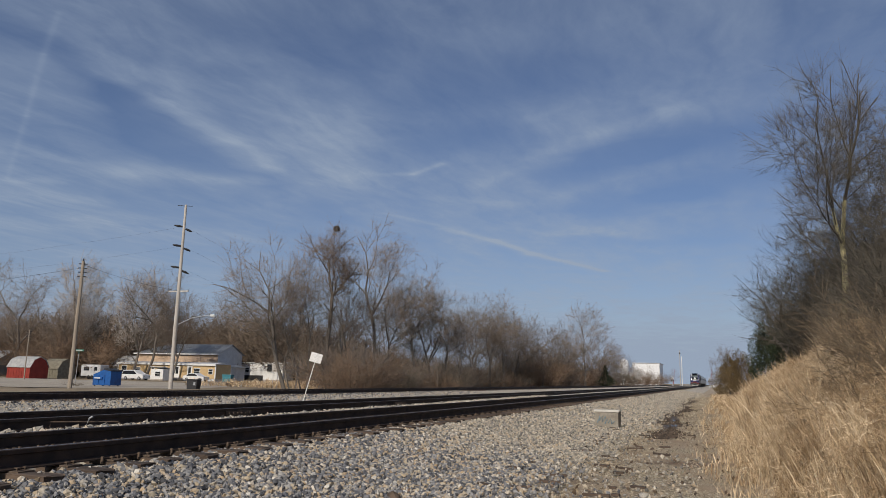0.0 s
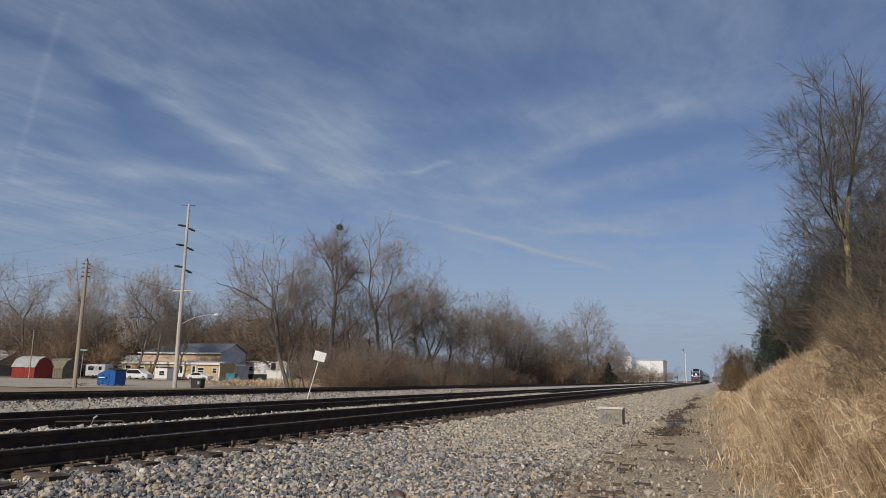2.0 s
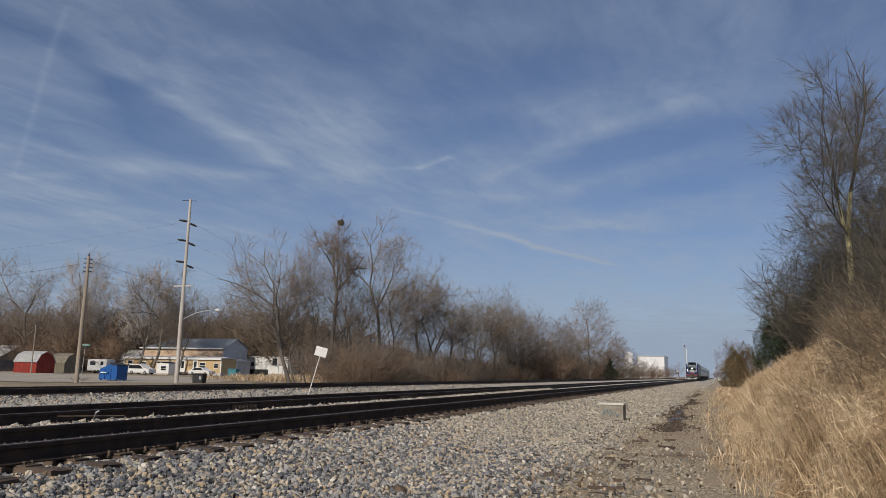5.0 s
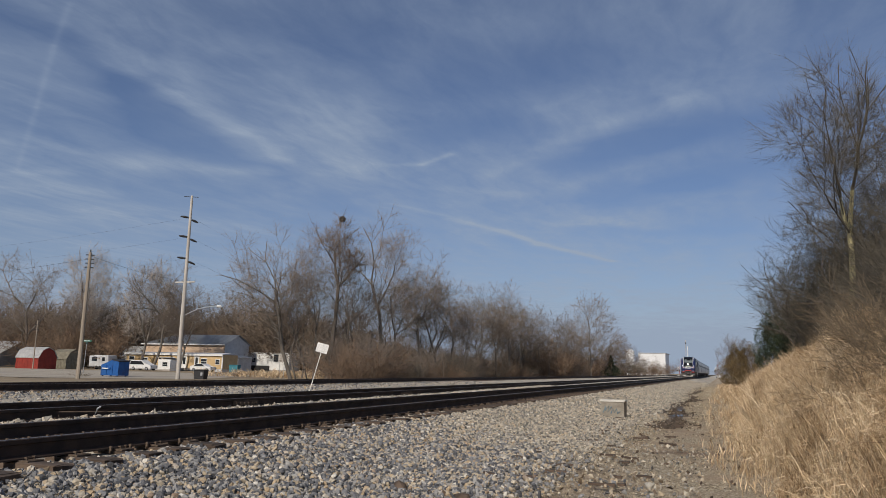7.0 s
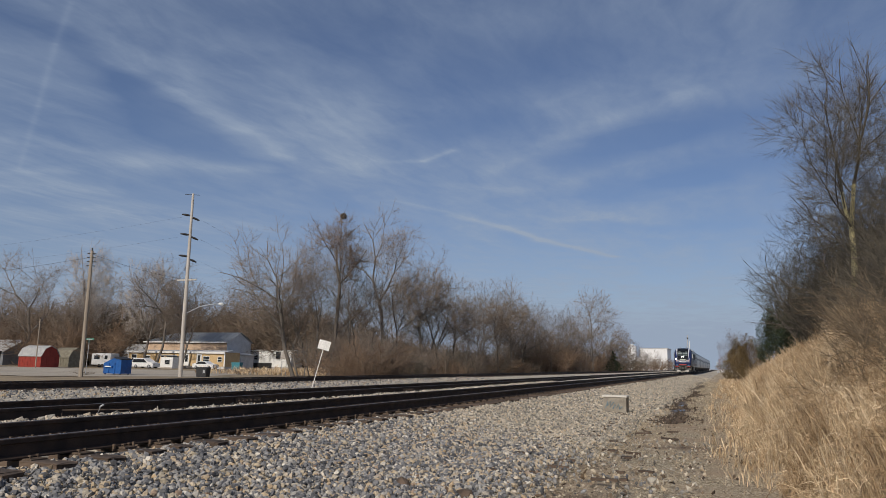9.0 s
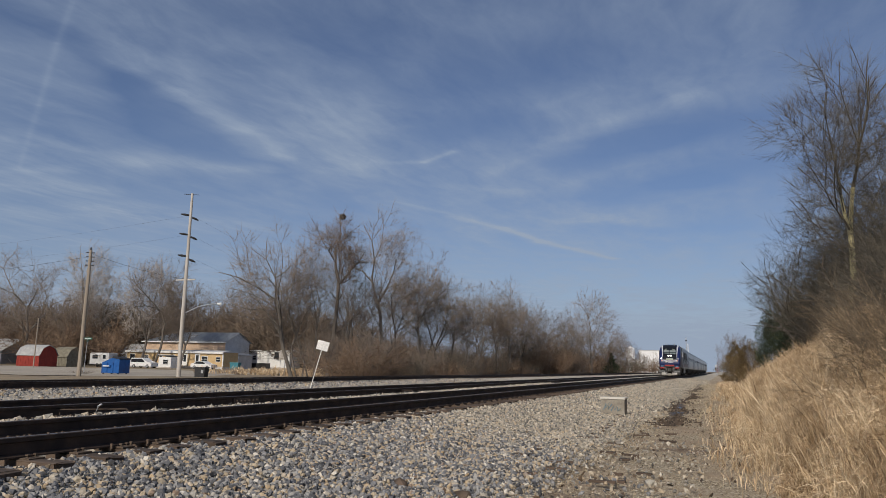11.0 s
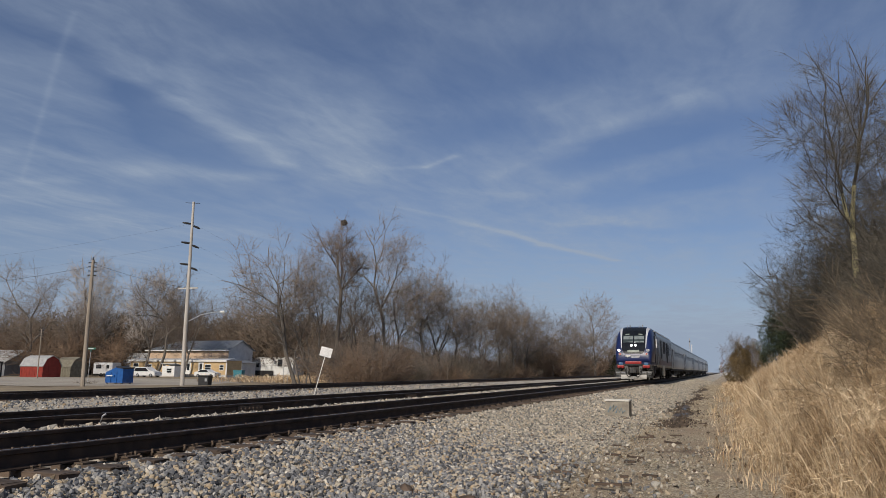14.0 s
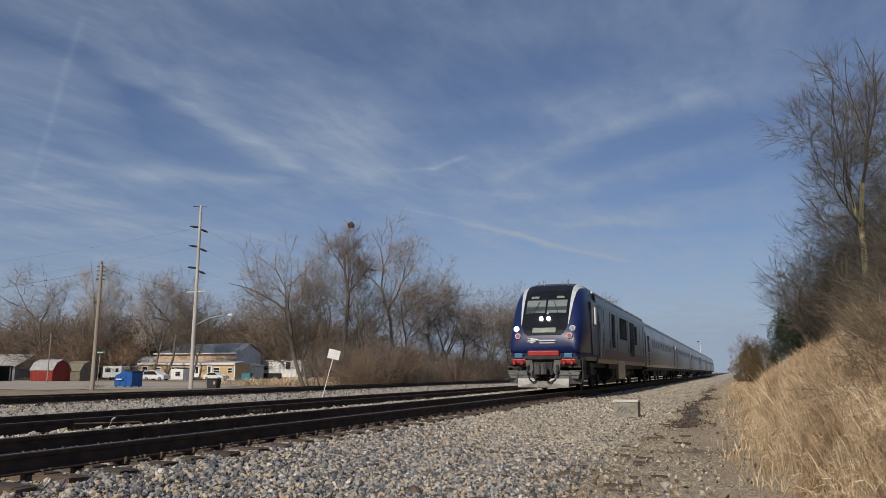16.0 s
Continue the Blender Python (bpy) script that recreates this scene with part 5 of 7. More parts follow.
        # sun glint on the roof's edge, modelled as a thin silver rod
        part("roof_edge_glint", rod([(s * 1.41, 3.0, 4.08), (s * 1.41, 12.0, 4.08), (s * 1.41, 21.1, 4.08)], 0.05, 6), M_SILVER, t, "silver strip standing in for the sun glint along the roof edge")
        part("cab_side_panel", box(min(s * 1.50, s * 1.538), 2.15, 1.45, max(s * 1.50, s * 1.538), 3.42, 3.66, 0.01), M_SIDE, cab, "dark cab side panel")
        part("jumper_socket", box(s * 0.98 - 0.16, -0.03, 1.28, s * 0.98 + 0.16, 0.12, 1.46, 0.03), M_HOSE, t, "light blue jumper socket")
        part("air_hose", rod([(s * 0.3, 0.0, 1.0), (s * 0.42, -0.12, 0.72), (s * 0.3, -0.14, 0.52), (s * 0.12, -0.1, 0.56)], 0.03, 7), M_IRON, t)
        part("grab_iron", rod([(s * 1.36, 0.02, 0.62), (s * 1.36, -0.04, 0.66), (s * 0.62, -0.04, 0.66), (s * 0.62, 0.02, 0.62)], 0.018, 6), M_GALV, t)
    p = cab_top(0.1, cab_y(3.02), 0.03)
    part("centre_lamp", rod([p, p + Vector((0, -0.05, 0.02))], 0.05, 12), M_LAMP_DIM, mask)
    part("destination_panel", cab_patch(lambda s: (-0.46, 0.46, cab_y(2.26 + 0.19 * s)), 3, 0.024), M_BOARD, mask, "grey-green display panel")
    # a winged emblem and two lines of lettering, as plain shapes
    b = bmesh.new()
    for z, l, d in ((2.01, 0.44, 0.045), (1.95, 0.34, 0.04), (1.89, 0.22, 0.035)):
        prism([(-0.68, z + 0.025), (-0.46, z + 0.04), (-0.68 + l + 0.08, z), (-0.68 + l, z - d), (-0.52, z - 0.005)], "y", 0.085, 0.105, b)
    part("emblem", b, M_WHITE, cab, "pale winged emblem")
    part("lettering_bar", box(-0.19, 0.085, 1.93, 0.48, 0.105, 1.985), M_SILVER, cab, "line of pale lettering")
    part("lettering_bar", box(-0.17, 0.085, 1.845, 0.46, 0.105, 1.88), M_SILVER, cab, "line of pale lettering")
    part("pilot_beam", box(-1.42, 0.1, 0.95, 1.42, 0.7, 1.22, 0.03), M_UNDER, t)
    part("red_beam", box(-0.62, -0.02, 1.36, 0.62, 0.3, 1.56, 0.03), M_RED, t, "red anti-climber beam")
    part("shelf", box(-0.72, -0.05, 1.22, 0.72, 0.3, 1.35, 0.02), M_IRON, t)
    coupler = part("coupler", box(-0.15, -0.35, 0.70, 0.15, 0.4, 1.0, 0.04), M_GREYGEAR, t, "dark knuckle coupler")
    part("knuckle", prism([(-0.2, -0.3), (-0.2, -0.62), (-0.1, -0.7), (0.0, -0.6), (-0.04, -0.46), (0.1, -0.4), (0.18, -0.58), (0.24, -0.5), (0.2, -0.3)], "z", 0.66, 1.06), M_GREYGEAR, coupler)
    part("draft_box", box(-0.36, 0.0, 0.62, 0.36, 0.5, 1.12, 0.04), M_UNDER, t)
    for k in (-1, 1):
        b = bmesh.new()
        w = [b.verts.new(q) for q in ((0, -0.28, 0.16), (k * 1.0, -0.06, 0.16), (k * 1.0, -0.06, 0.5), (k * 0.34, -0.2, 0.5), (k * 0.26, -0.22, 0.4), (0, -0.28, 0.4))]
        b.faces.new(w)
        bmesh.ops.solidify(b, geom=b.faces[:], thickness=0.05)
        part("snow_plow_blade", b, M_PLOW, t, "pale scuffed snow plow blade")
        part("plow_wing", prism([(k * 1.0, -0.08), (k * 1.4, 0.3), (k * 1.4, 0.38), (k * 1.0, 0.0)], "z", 0.3, 0.74), M_GREYGEAR, t)
        part("pilot_plate", prism([(k * 0.42, 0.5), (k * 1.34, 0.5), (k * 1.42, 0.76), (k * 0.52, 0.82)], "y", 0.0, 0.05), M_GREYGEAR, t, "grey pilot plate")
        part("brake_hose", rod([(k * 0.62, -0.02, 0.7), (k * 0.5, -0.2, 0.46), (k * 0.34, -0.3, 0.36), (k * 0.2, -0.3, 0.4)], 0.028, 7), M_IRON, t, "black hanging brake hose")
        for z in (0.78, 0.92):
            part("step_tread", box(min(k * 1.0, k * 1.46), 0.0, z, max(k * 1.0, k * 1.46), 0.3, z + 0.03, 0.005), M_GREYGEAR, t)
    # body behind the cab
    ring = [(1.50, 1.12), (1.525, 1.3), (1.525, 3.70), (1.46, 3.97), (1.30, 4.18), (0.9, 4.32), (0, 4.37), (-0.9, 4.32), (-1.30, 4.18), (-1.46, 3.97), (-1.525, 3.70), (-1.525, 1.3), (-1.50, 1.12)]
    body = part("body", loft([[(u, y, v) for u, v in ring] for y in (3.4, 21.15)]), M_SIDE, t, "grey painted body side with grilles")
    part("roof", loft([[(u, y, v + 0.015) for u, v in ring[4:9]] for y in (3.42, 21.13)]), M_ROOF, body, "light grey curved roof")
    for y0, y1 in ((4.6, 6.6), (9.5, 11.8), (13.2, 15.0)):
        part("roof_hatch", box(-0.9, y0, 4.3, 0.9, y1, 4.46, 0.05), M_ROOF, body)
    for s in (-1, 1):
        x = s * 1.53
        part("side_stripe", box(min(x, x + s * 0.012), 3.5, 1.35, max(x, x + s * 0.012), 21.0, 1.75), M_DULLRED, body, "dull red stripe")
        sw = [(3.4, 1.3), (3.9, 1.3), (4.8, 3.6), (3.4, 3.6)]
        part("blue_sweep", prism(sw, "x", min(x, x + s * 0.01), max(x, x + s * 0.01)), M_BLUE, body)
        d = part("cab_door", box(min(x, x + s * 0.02), 3.75, 1.35, max(x, x + s * 0.02), 4.4, 3.45, 0.008), M_SIDE, body)
        part("door_window", box(min(x, x + s * 0.03), 3.86, 2.55, max(x, x + s * 0.03), 4.29, 3.2, 0.008), M_WIN, d)
        part("side_window", box(min(s * 1.5, s * 1.55), 2.5, 2.62, max(s * 1.5, s * 1.55), 3.3, 3.3, 0.01), M_WIN, cab)
        part("mirror", box(s * 1.56 - 0.05, 2.62, 2.7, s * 1.56 + 0.06, 2.9, 3.42, 0.02), M_WHITE, cab, "white rear-view mirror housing")
        for y in (3.66, 4.5):
            part("handrail", rod([(s * 1.54, y, 1.3), (s * 1.62, y, 1.36), (s * 1.62, y, 2.9), (s * 1.54, y, 2.96)], 0.02, 6), M_GALV, body, "vertical steel handrail")
        for y0, y1, z0, z1 in ((7.6, 8.4, 1.9, 3.5), (10.2, 12.6, 2.4, 3.5), (14.0, 15.6, 1.6, 3.5), (16.2, 17.0, 2.3, 3.4)):
            g = part("grille", box(min(x, x + s * 0.015), y0, z0, max(x, x + s * 0.015), y1, z1, 0.006), M_IRON, body, "dark louvred grille")
            b = bmesh.new()
            k = int((z1 - z0) / 0.13)
            for i in range(k):
                z = z0 + (i + 0.5) * (z1 - z0) / k
                prism([(min(x, x + s * 0.05), z), (max(x, x + s * 0.05), z), (max(x, x + s * 0.05), z + 0.02), (min(x, x + s * 0.05), z + 0.02)], "y", y0 + 0.04, y1 - 0.04, b)
            part("louvres", b, M_IRON, g)
        for y in (5.2, 6.9, 9.2, 13.1, 15.9, 18.4, 20.2):
            part("panel_seam", box(min(x, x + s * 0.008), y, 1.4, max(x, x + s * 0.008), y + 0.03, 3.55), M_IRON, body)
        part("end_rail", rod([(s * 1.5, 21.16, 1.2), (s * 1.5, 21.24, 1.25), (s * 1.5, 21.24, 3.6), (s * 1.5, 21.16, 3.66)], 0.03, 6), M_WHITE, body)
        part("sand_box", box(s * 1.3 - 0.16, 2.0, 0.62, s * 1.3 + 0.16, 2.7, 1.12, 0.03), M_UNDER, t)
        part("side_skirt", box(s * 1.42 - 0.05, 6.6, 0.9, s * 1.42 + 0.05, 15.4, 1.15, 0.01), M_UNDER, t)
    part("fuel_tank", prism([(-1.35, 1.14), (-1.4, 0.6), (-1.15, 0.34), (1.15, 0.34), (1.4, 0.6), (1.35, 1.14)], "y", 8.2, 12.9), M_UNDER, t, "dark fuel tank")
    part("tank_panel", box(1.40, 9.2, 0.42, 1.535, 11.6, 1.3, 0.02), M_STAINLESS, t, "silver equipment box")
    part("air_reservoir", rod([(1.1, 13.4, 0.7), (1.1, 15.2, 0.7)], 0.22, 12), M_UNDER, t)
    part("underframe", box(-1.3, 0.7, 0.95, 1.3, 21.1, 1.14), M_UNDER, t)
    wheels = bogie(t, 4.6, 2.75, 0.56) + bogie(t, 17.4, 2.75, 0.56)
    part("gangway", box(-0.6, 21.1, 1.2, 0.6, 21.5, 3.4, 0.03), M_IRON, t)
    return t, wheels


def coach():
    """A stainless passenger car, 25.6 m long; its front end at y = 0."""
    t = thing("passenger_coach", "ribbed stainless steel passenger coach with a dark window band", "railway coach", "coaches of the train")
    L = 25.6
    ring = [(1.46, 1.05), (1.52, 1.25), (1.525, 2.2), (1.50, 3.15), (1.41, 3.75), (1.14, 4.12), (0.6, 4.30), (0, 4.34), (-0.6, 4.30), (-1.14, 4.12), (-1.41, 3.75), (-1.50, 3.15), (-1.525, 2.2), (-1.52, 1.25), (-1.46, 1.05)]
    body = part("body", loft([[(u, y, v) for u, v in ring] for y in (0.0, L)]), M_STAINLESS, t, "brushed stainless steel shell")
    part("roof", loft([[(u, y, v + 0.015) for u, v in ring[4:11]] for y in (0.02, L - 0.02)]), M_ROOF, body, "light grey roof")
    for y in (2.5, 9.0, 16.0, 22.5):
        part("roof_vent", box(-0.45, y, 4.26, 0.45, y + 1.3, 4.42, 0.04), M_ROOF, body)
    for s in (-1, 1):
        b = bmesh.new()
        for k in range(9):
            z = 1.28 + k * 0.095
            box(min(s * 1.515, s * 1.542), 0.15, z, max(s * 1.515, s * 1.542), L - 0.15, z + 0.045, 0, b)
        part("ribs", b, M_STAINLESS, body, "fluted lower side")
        for k in range(13):
            y = 4.0 + k * 1.42
            part("window", box(min(s * 1.46, s * 1.518), y, 2.35, max(s * 1.46, s * 1.518), y + 0.95, 2.98, 0.01), M_WIN, body)
        for y in (1.2, L - 2.1):
            d = part("door", box(min(s * 1.47, s * 1.535), y, 1.2, max(s * 1.47, s * 1.535), y + 0.85, 3.15, 0.01), M_IRON, body, "dark vestibule door")
            part("door_window", box(min(s * 1.5, s * 1.545), y + 0.25, 2.2, max(s * 1.5, s * 1.545), y + 0.6, 2.9, 0.01), M_WIN, d)
        for y in (0.1, L - 0.1):
            part("end_post", box(s * 1.5 - 0.03, y - 0.06, 1.15, s * 1.5 + 0.035, y + 0.06, 3.2, 0.01), M_SILVER, body, "bright end post")
        part("sill", box(s * 1.46 - 0.05, 0.2, 0.92, s * 1.46 + 0.04, L - 0.2, 1.08, 0.01), M_UNDER, t)
    for y, l in ((7.2, 2.2), (10.2, 1.6), (13.0, 2.6), (16.4, 1.5)):
        part("equipment_box", box(-1.2, y, 0.45, 1.2, y + l, 1.06, 0.03), M_UNDER, t)
    part("underframe", box(-1.3, 0.3, 0.85, 1.3, L - 0.3, 1.06), M_UNDER, t)
    for y in (-0.3, L - 0.02):
        part("diaphragm", box(-0.6, y, 1.15, 0.6, y + 0.32, 3.4, 0.03), M_IRON, t)
    wheels = bogie(t, 3.6, 2.6, 0.46) + bogie(t, L - 3.6, 2.6, 0.46)
    return t, wheels


TRACK_X = -6.94
loco, loco_wheels = locomotive()
first_coach, _ = coach()
coaches = [first_coach] + [copy_thing(first_coach, pose(0, 0, 0)) for _ in range(5)]

# ---- beside the tracks ----
M_SIGN = surface("blank_white_sign", (0.78, 0.77, 0.74), (0.86, 0.85, 0.82), 4, 40, 0.45, 0, 0.05)


def leaning_sign():
    t = thing("trackside_sign", "blank white plate on a leaning thin white post", "sign", at=pose(-14.5, 24.4, -0.34, 0, 14, 24))
    part("post", rod([(0, 0, 0), (0, 0, 1.93)], 0.015, 8), M_SIGN, t)
    part("plate", box(-0.22, -0.035, 1.6, 0.22, -0.022, 1.95, 0.006), M_SIGN, t)
    for z in (1.66, 1.88):
        part("bolt", rod([(0, -0.05, z), (0, 0.03, z)], 0.012, 6), M_GALV, t)


leaning_sign()


# body tone set darker than the lid's, with random stains
M_CONCRETE_OLD = surface("dark_stained_concrete", (0.25, 0.222, 0.18), (0.35, 0.318, 0.262), 5, 70, 0.9, 0, 0.4, stain=(0.17, 0.145, 0.115))


# the sunlit top's brightness is put into the lid's paler colour
M_LIDPALE = surface("sunlit_lid_concrete", (0.58, 0.55, 0.49), (0.70, 0.67, 0.60), 5, 70, 0.9, 0, 0.3)


def concrete_box():
    """A low concrete vault with a lid and faded blue marks sprayed on its face."""
    t = thing("concrete_box", "low weathered concrete box with faded blue sprayed marks", "concrete box", at=pose(-3.22, 23.5, -0.63, 0, 0, -4))
    part("body", box(-0.36, -0.02, 0, 0.36, 0.4, 0.47, 0.012), M_CONCRETE_OLD, t)
    part("lid", box(-0.385, -0.045, 0.47, 0.385, 0.425, 0.53, 0.012), M_LIDPALE, t, "concrete lid coloured paler for its sunlit top")
    M_SPRAY = surface("faded_blue_spray", (0.13, 0.21, 0.27), (0.22, 0.29, 0.32), 9, 80, 0.9, 0, 0.2)
    b = bmesh.new()
    rod([(-0.28, -0.026, 0.14), (-0.2, -0.026, 0.34), (-0.22, -0.026, 0.2), (-0.1, -0.026, 0.36), (-0.14, -0.026, 0.16), (-0.02, -0.026, 0.33)], 0.02, 5, b)
    rod([(-0.05, -0.026, 0.12), (0.02, -0.026, 0.26), (0.06, -0.026, 0.14), (0.13, -0.026, 0.27), (0.16, -0.026, 0.12), (0.24, -0.026, 0.2)], 0.02, 5, b)
    part("sprayed_marks", b, M_SPRAY, t, "faded blue sprayed marks")


concrete_box()

def rail_joint(x, y):
    """A bolted splice bar on a rail's web."""
    t = thing("splice_bar", "rusty bolted splice bar on the rail", "rail joint", "rail joints", at=pose(x, y, 0))
    for s in (-1, 1):
        part("bar", box(s * 0.03 - 0.014, -0.45, -0.155, s * 0.03 + 0.014, 0.45, -0.05, 0.006), M_PLATE, t)
    for k in range(6):
        part("bolt", rod([(-0.075, -0.36 + k * 0.144, -0.1), (0.075, -0.36 + k * 0.144, -0.1)], 0.018, 6), M_PLATE, t)


rail_joint(-9.787, 22.6)
rail_joint(-9.787, 13.8)


def bent_rod():
    """Loose metal left between the tracks: a bent rod and a low frame."""
    t = thing("bent_rod", "rusty bent steel rod and bracket lying among the ballast stones", "scrap metal", at=pose(-9.1, 8.95, -0.13))
    part("upright", rod([(0, 0, -0.03), (0.05, 0.03, 0.14), (0.09, 0.05, 0.17)], 0.014, 6), M_GALV, t)
    part("bracket", rod([(-0.42, -0.25, 0.0), (-0.42, -0.25, 0.08), (0.3, 0.35, 0.09), (0.36, 0.4, 0.03)], 0.01, 6), M_PLATE, t)


bent_rod()


def puddle():
    """Wet mud with a little standing water at the path's edge."""
    rng = np.random.default_rng(8)
    M_MUD = surface("wet_dark_mud", (0.06, 0.045, 0.034), (0.12, 0.092, 0.068), 2.0, 30, 0.6, 0, 0.6, depth=0.02)
    M_WATER, nd, ln, bs = material("shallow_water", 0.16)
    bs.inputs["Base Color"].default_value = (0.03, 0.03, 0.032, 1)
    for name, mat, label, spots in (("mud_patch", M_MUD, "dark wet mud at the path's edge", ((-1.55, 27.2, 0.34, 2.0), (-1.8, 33.0, 0.3, 2.6), (-2.0, 40.0, 0.3, 3.5))),
                                    ("puddle", M_WATER, "small puddle in the mud", ((-1.5, 27.2, 0.15, 0.7), (-1.65, 31.0, 0.1, 0.7)))):
        for x, y, rx, ry in spots:
            b = bmesh.new()
            k, rings = 30, []
            jag = [1 + 0.3 * math.sin(i * 1.7 + x * 9) + rng.uniform(-0.22, 0.22) for i in range(k)]
            c = b.verts.new((x, y, float(level(np.array(x), np.array(y))) - 0.015 + (0.012 if name == "puddle" else 0)))
            for q in (0.5, 1.0):
                rings.append([b.verts.new((x + math.cos(i * math.tau / k) * rx * q * jag[i], y + math.sin(i * math.tau / k) * ry * q * jag[i], c.co.z - (0.0 if name == "puddle" else 0.05 * q * q * (1 if q > 0.6 else 0.2)))) for i in range(k)])
            for i in range(k):
                b.faces.new((c, rings[0][i], rings[0][(i + 1) % k]))
                b.faces.new((rings[0][i], rings[1][i], rings[1][(i + 1) % k], rings[0][(i + 1) % k]))
            o = new(name, bm_mesh(name, b))
            o.data.materials.append(mat)
            tagged(o, label, "mud" if name == "mud_patch" else "puddle", "mud on the path" if name == "mud_patch" else "")


puddle()
rng = np.random.default_rng(88)
cy = 21 + 62 * rng.uniform(0, 1, 5200) ** 1.5
cx = -1.62 - 0.012 * (cy - 22) + rng.normal(0, 1, 5200) * (0.16 + 0.12 * np.sin(cy * 0.9)) + 0.25 * np.sin(cy * 0.31)
clods = new("mud_clods", scatter_stones("mud_clods", np.stack([cx, cy, level(cx, cy) - 0.03], -1), 0.015, 0.055, 8, 89, 0.5, M_CLOD))
tagged(clods, "dark damp clods of earth along the foot of the gravel", "mud", kind="stuff")

# ---- poles and wires ----
def tall_pole():
    """A steel-grey wooden transmission pole with braced insulators, an arm and a street lamp."""
    x, y = -50.2, 59.5
    t = thing("utility_pole", "tall grey wooden transmission pole with dark insulators and a street lamp", "utility pole", "poles", at=pose(x, y, -0.95))
    part("pole", rod([(0, 0, -0.3), (0, 0, 6), (0, 0, 12), (0, 0, 18.5)], [0.22, 0.2, 0.16, 0.12], 12), M_POLE, t)
    view = Vector((0.76, 0.64, 0))
    for z, r, s in ((16.2, 0.75, -1), (14.2, 0.75, -1), (12.0, 0.75, -1), (16.0, 0.6, 1), (14.0, 0.6, 1), (11.7, 0.6, 1)):
        a, b2 = view * s * 0.15, view * s * (0.2 + r)
        part("insulator", rod([a + Vector((0, 0, z)), a.lerp(b2, 0.5) + Vector((0, 0, z - 0.12 * (1 if s > 0 else -0.3))), b2 + Vector((0, 0, z - 0.25 * (1 if s > 0 else -0.3)))], [0.09, 0.12, 0.06], 8), M_IRON, t, "dark insulator")
    part("crossarm", box(-1.2, -0.05, 9.55, 1.2, 0.05, 9.68, 0.01), M_POLE, t)
    part("top_pin", rod([(-0.6, -0.5, 18.35), (0.5, 0.4, 18.4)], 0.03, 6), M_IRON, t)
    arm = part("lamp_arm", rod([(0.15, 0.1, 6.3), (1.0, 0.95, 7.0), (1.9, 1.75, 7.3), (2.5, 2.2, 7.35)], 0.04, 8), M_GALV, t)
    part("lamp_head", rod([(2.4, 2.1, 7.36), (2.65, 2.35, 7.34), (2.75, 2.45, 7.3)], [0.1, 0.17, 0.06], 10), M_WHITE, arm, "pale cobra street lamp head")


M_POLE_TAN = surface("brown_pole_wood", (0.25, 0.21, 0.165), (0.39, 0.335, 0.27), 2, 40, 0.9, 0, 0.5, stretch=(3, 3, 0.15), by_object=0.15)


def short_pole(x, y, h, label, arms=True):
    t = thing("utility_pole", label, "utility pole", "poles", at=pose(x, y, -0.95))
    k = min(1, h / 11)
    part("pole", rod([(0, 0, -0.3), (0, 0, h * 0.5), (0, 0, h)], [0.2 * k * k, 0.17 * k * k, 0.13 * k], 10), M_POLE_TAN, t)
    if arms:
        for k in range(4):
            z = h - 0.25 - k * 0.38
            part("bracket", rod([(-0.3, -0.2, z), (0.3, 0.2, z)], 0.05, 6), M_IRON, t)
        part("cap", rod([(0, 0, h - 0.05), (0, 0, h + 0.25)], 0.06, 6), M_IRON, t)
    return t


tall_pole()
short_pole(-53.5, 50.5, 11.35, "weathered wooden utility pole with dark brackets")
short_pole(-97.0, 83.0, 7.4, "thin grey wooden service pole")


def wire(name, a, b, sag, r=0.012):
    a, b = Vector(a), Vector(b)
    pts = [a.lerp(b, i / 14) - Vector((0, 0, sag * 4 * (i / 14) * (1 - i / 14))) for i in range(15)]
    ob = new("overhead_wire", bm_mesh("overhead_wire", rod(pts, r, 4)))
    ob.data.materials.append(M_IRON)
    return tagged(ob, "thin dark overhead wire between poles", "wire", "overhead wires")


for z0, z1, s in ((16.0, 20.0, 2.0), (14.0, 18.2, 2.0), (11.8, 16.4, 2.2), (9.6, 12.0, 1.5)):
    wire("wire", (-50.8, 59.0, z0 - 0.95), (-150, 64, z0 - 0.95), s, 0.005)
    wire("wire", (-49.5, 60.0, z0 - 1.1), (-66.0, 175, z0 - 3.0), s * 1.3, 0.005)
wire("wire", (-53.5, 50.5, 10.1), (-50.2, 59.5, 8.7), 0.25)
wire("wire", (-53.5, 50.5, 9.8), (-140, 56, 9.0), 1.5)

# ---- the street beyond ----
M_ROAD = surface("pale_gravel_road", (0.34, 0.295, 0.235), (0.45, 0.40, 0.32), 0.3, 20, 0.95, 0, 0.3, stain=(0.30, 0.27, 0.23))
b = bmesh.new()
v = [b.verts.new((x, y, -0.93)) for x, y in ((-150, 52), (-58, 49), (-50, 62), (-62, 92), (-86, 96), (-150, 86))]
b.faces.new(v)
road = new("road", bm_mesh("road", b))
road.data.materials.append(M_ROAD)
tagged(road, "pale gravel street and yard beyond the tracks", "road", kind="structure")

M_DUMP = surface("blue_painted_steel", (0.010, 0.085, 0.30), (0.016, 0.115, 0.38), 3, 40, 0.5, 0.1, 0.1, stain=(0.02, 0.07, 0.22))
M_LID = surface("black_plastic", (0.015, 0.016, 0.018), (0.03, 0.03, 0.033), 4, 40, 0.6, 0, 0.1)


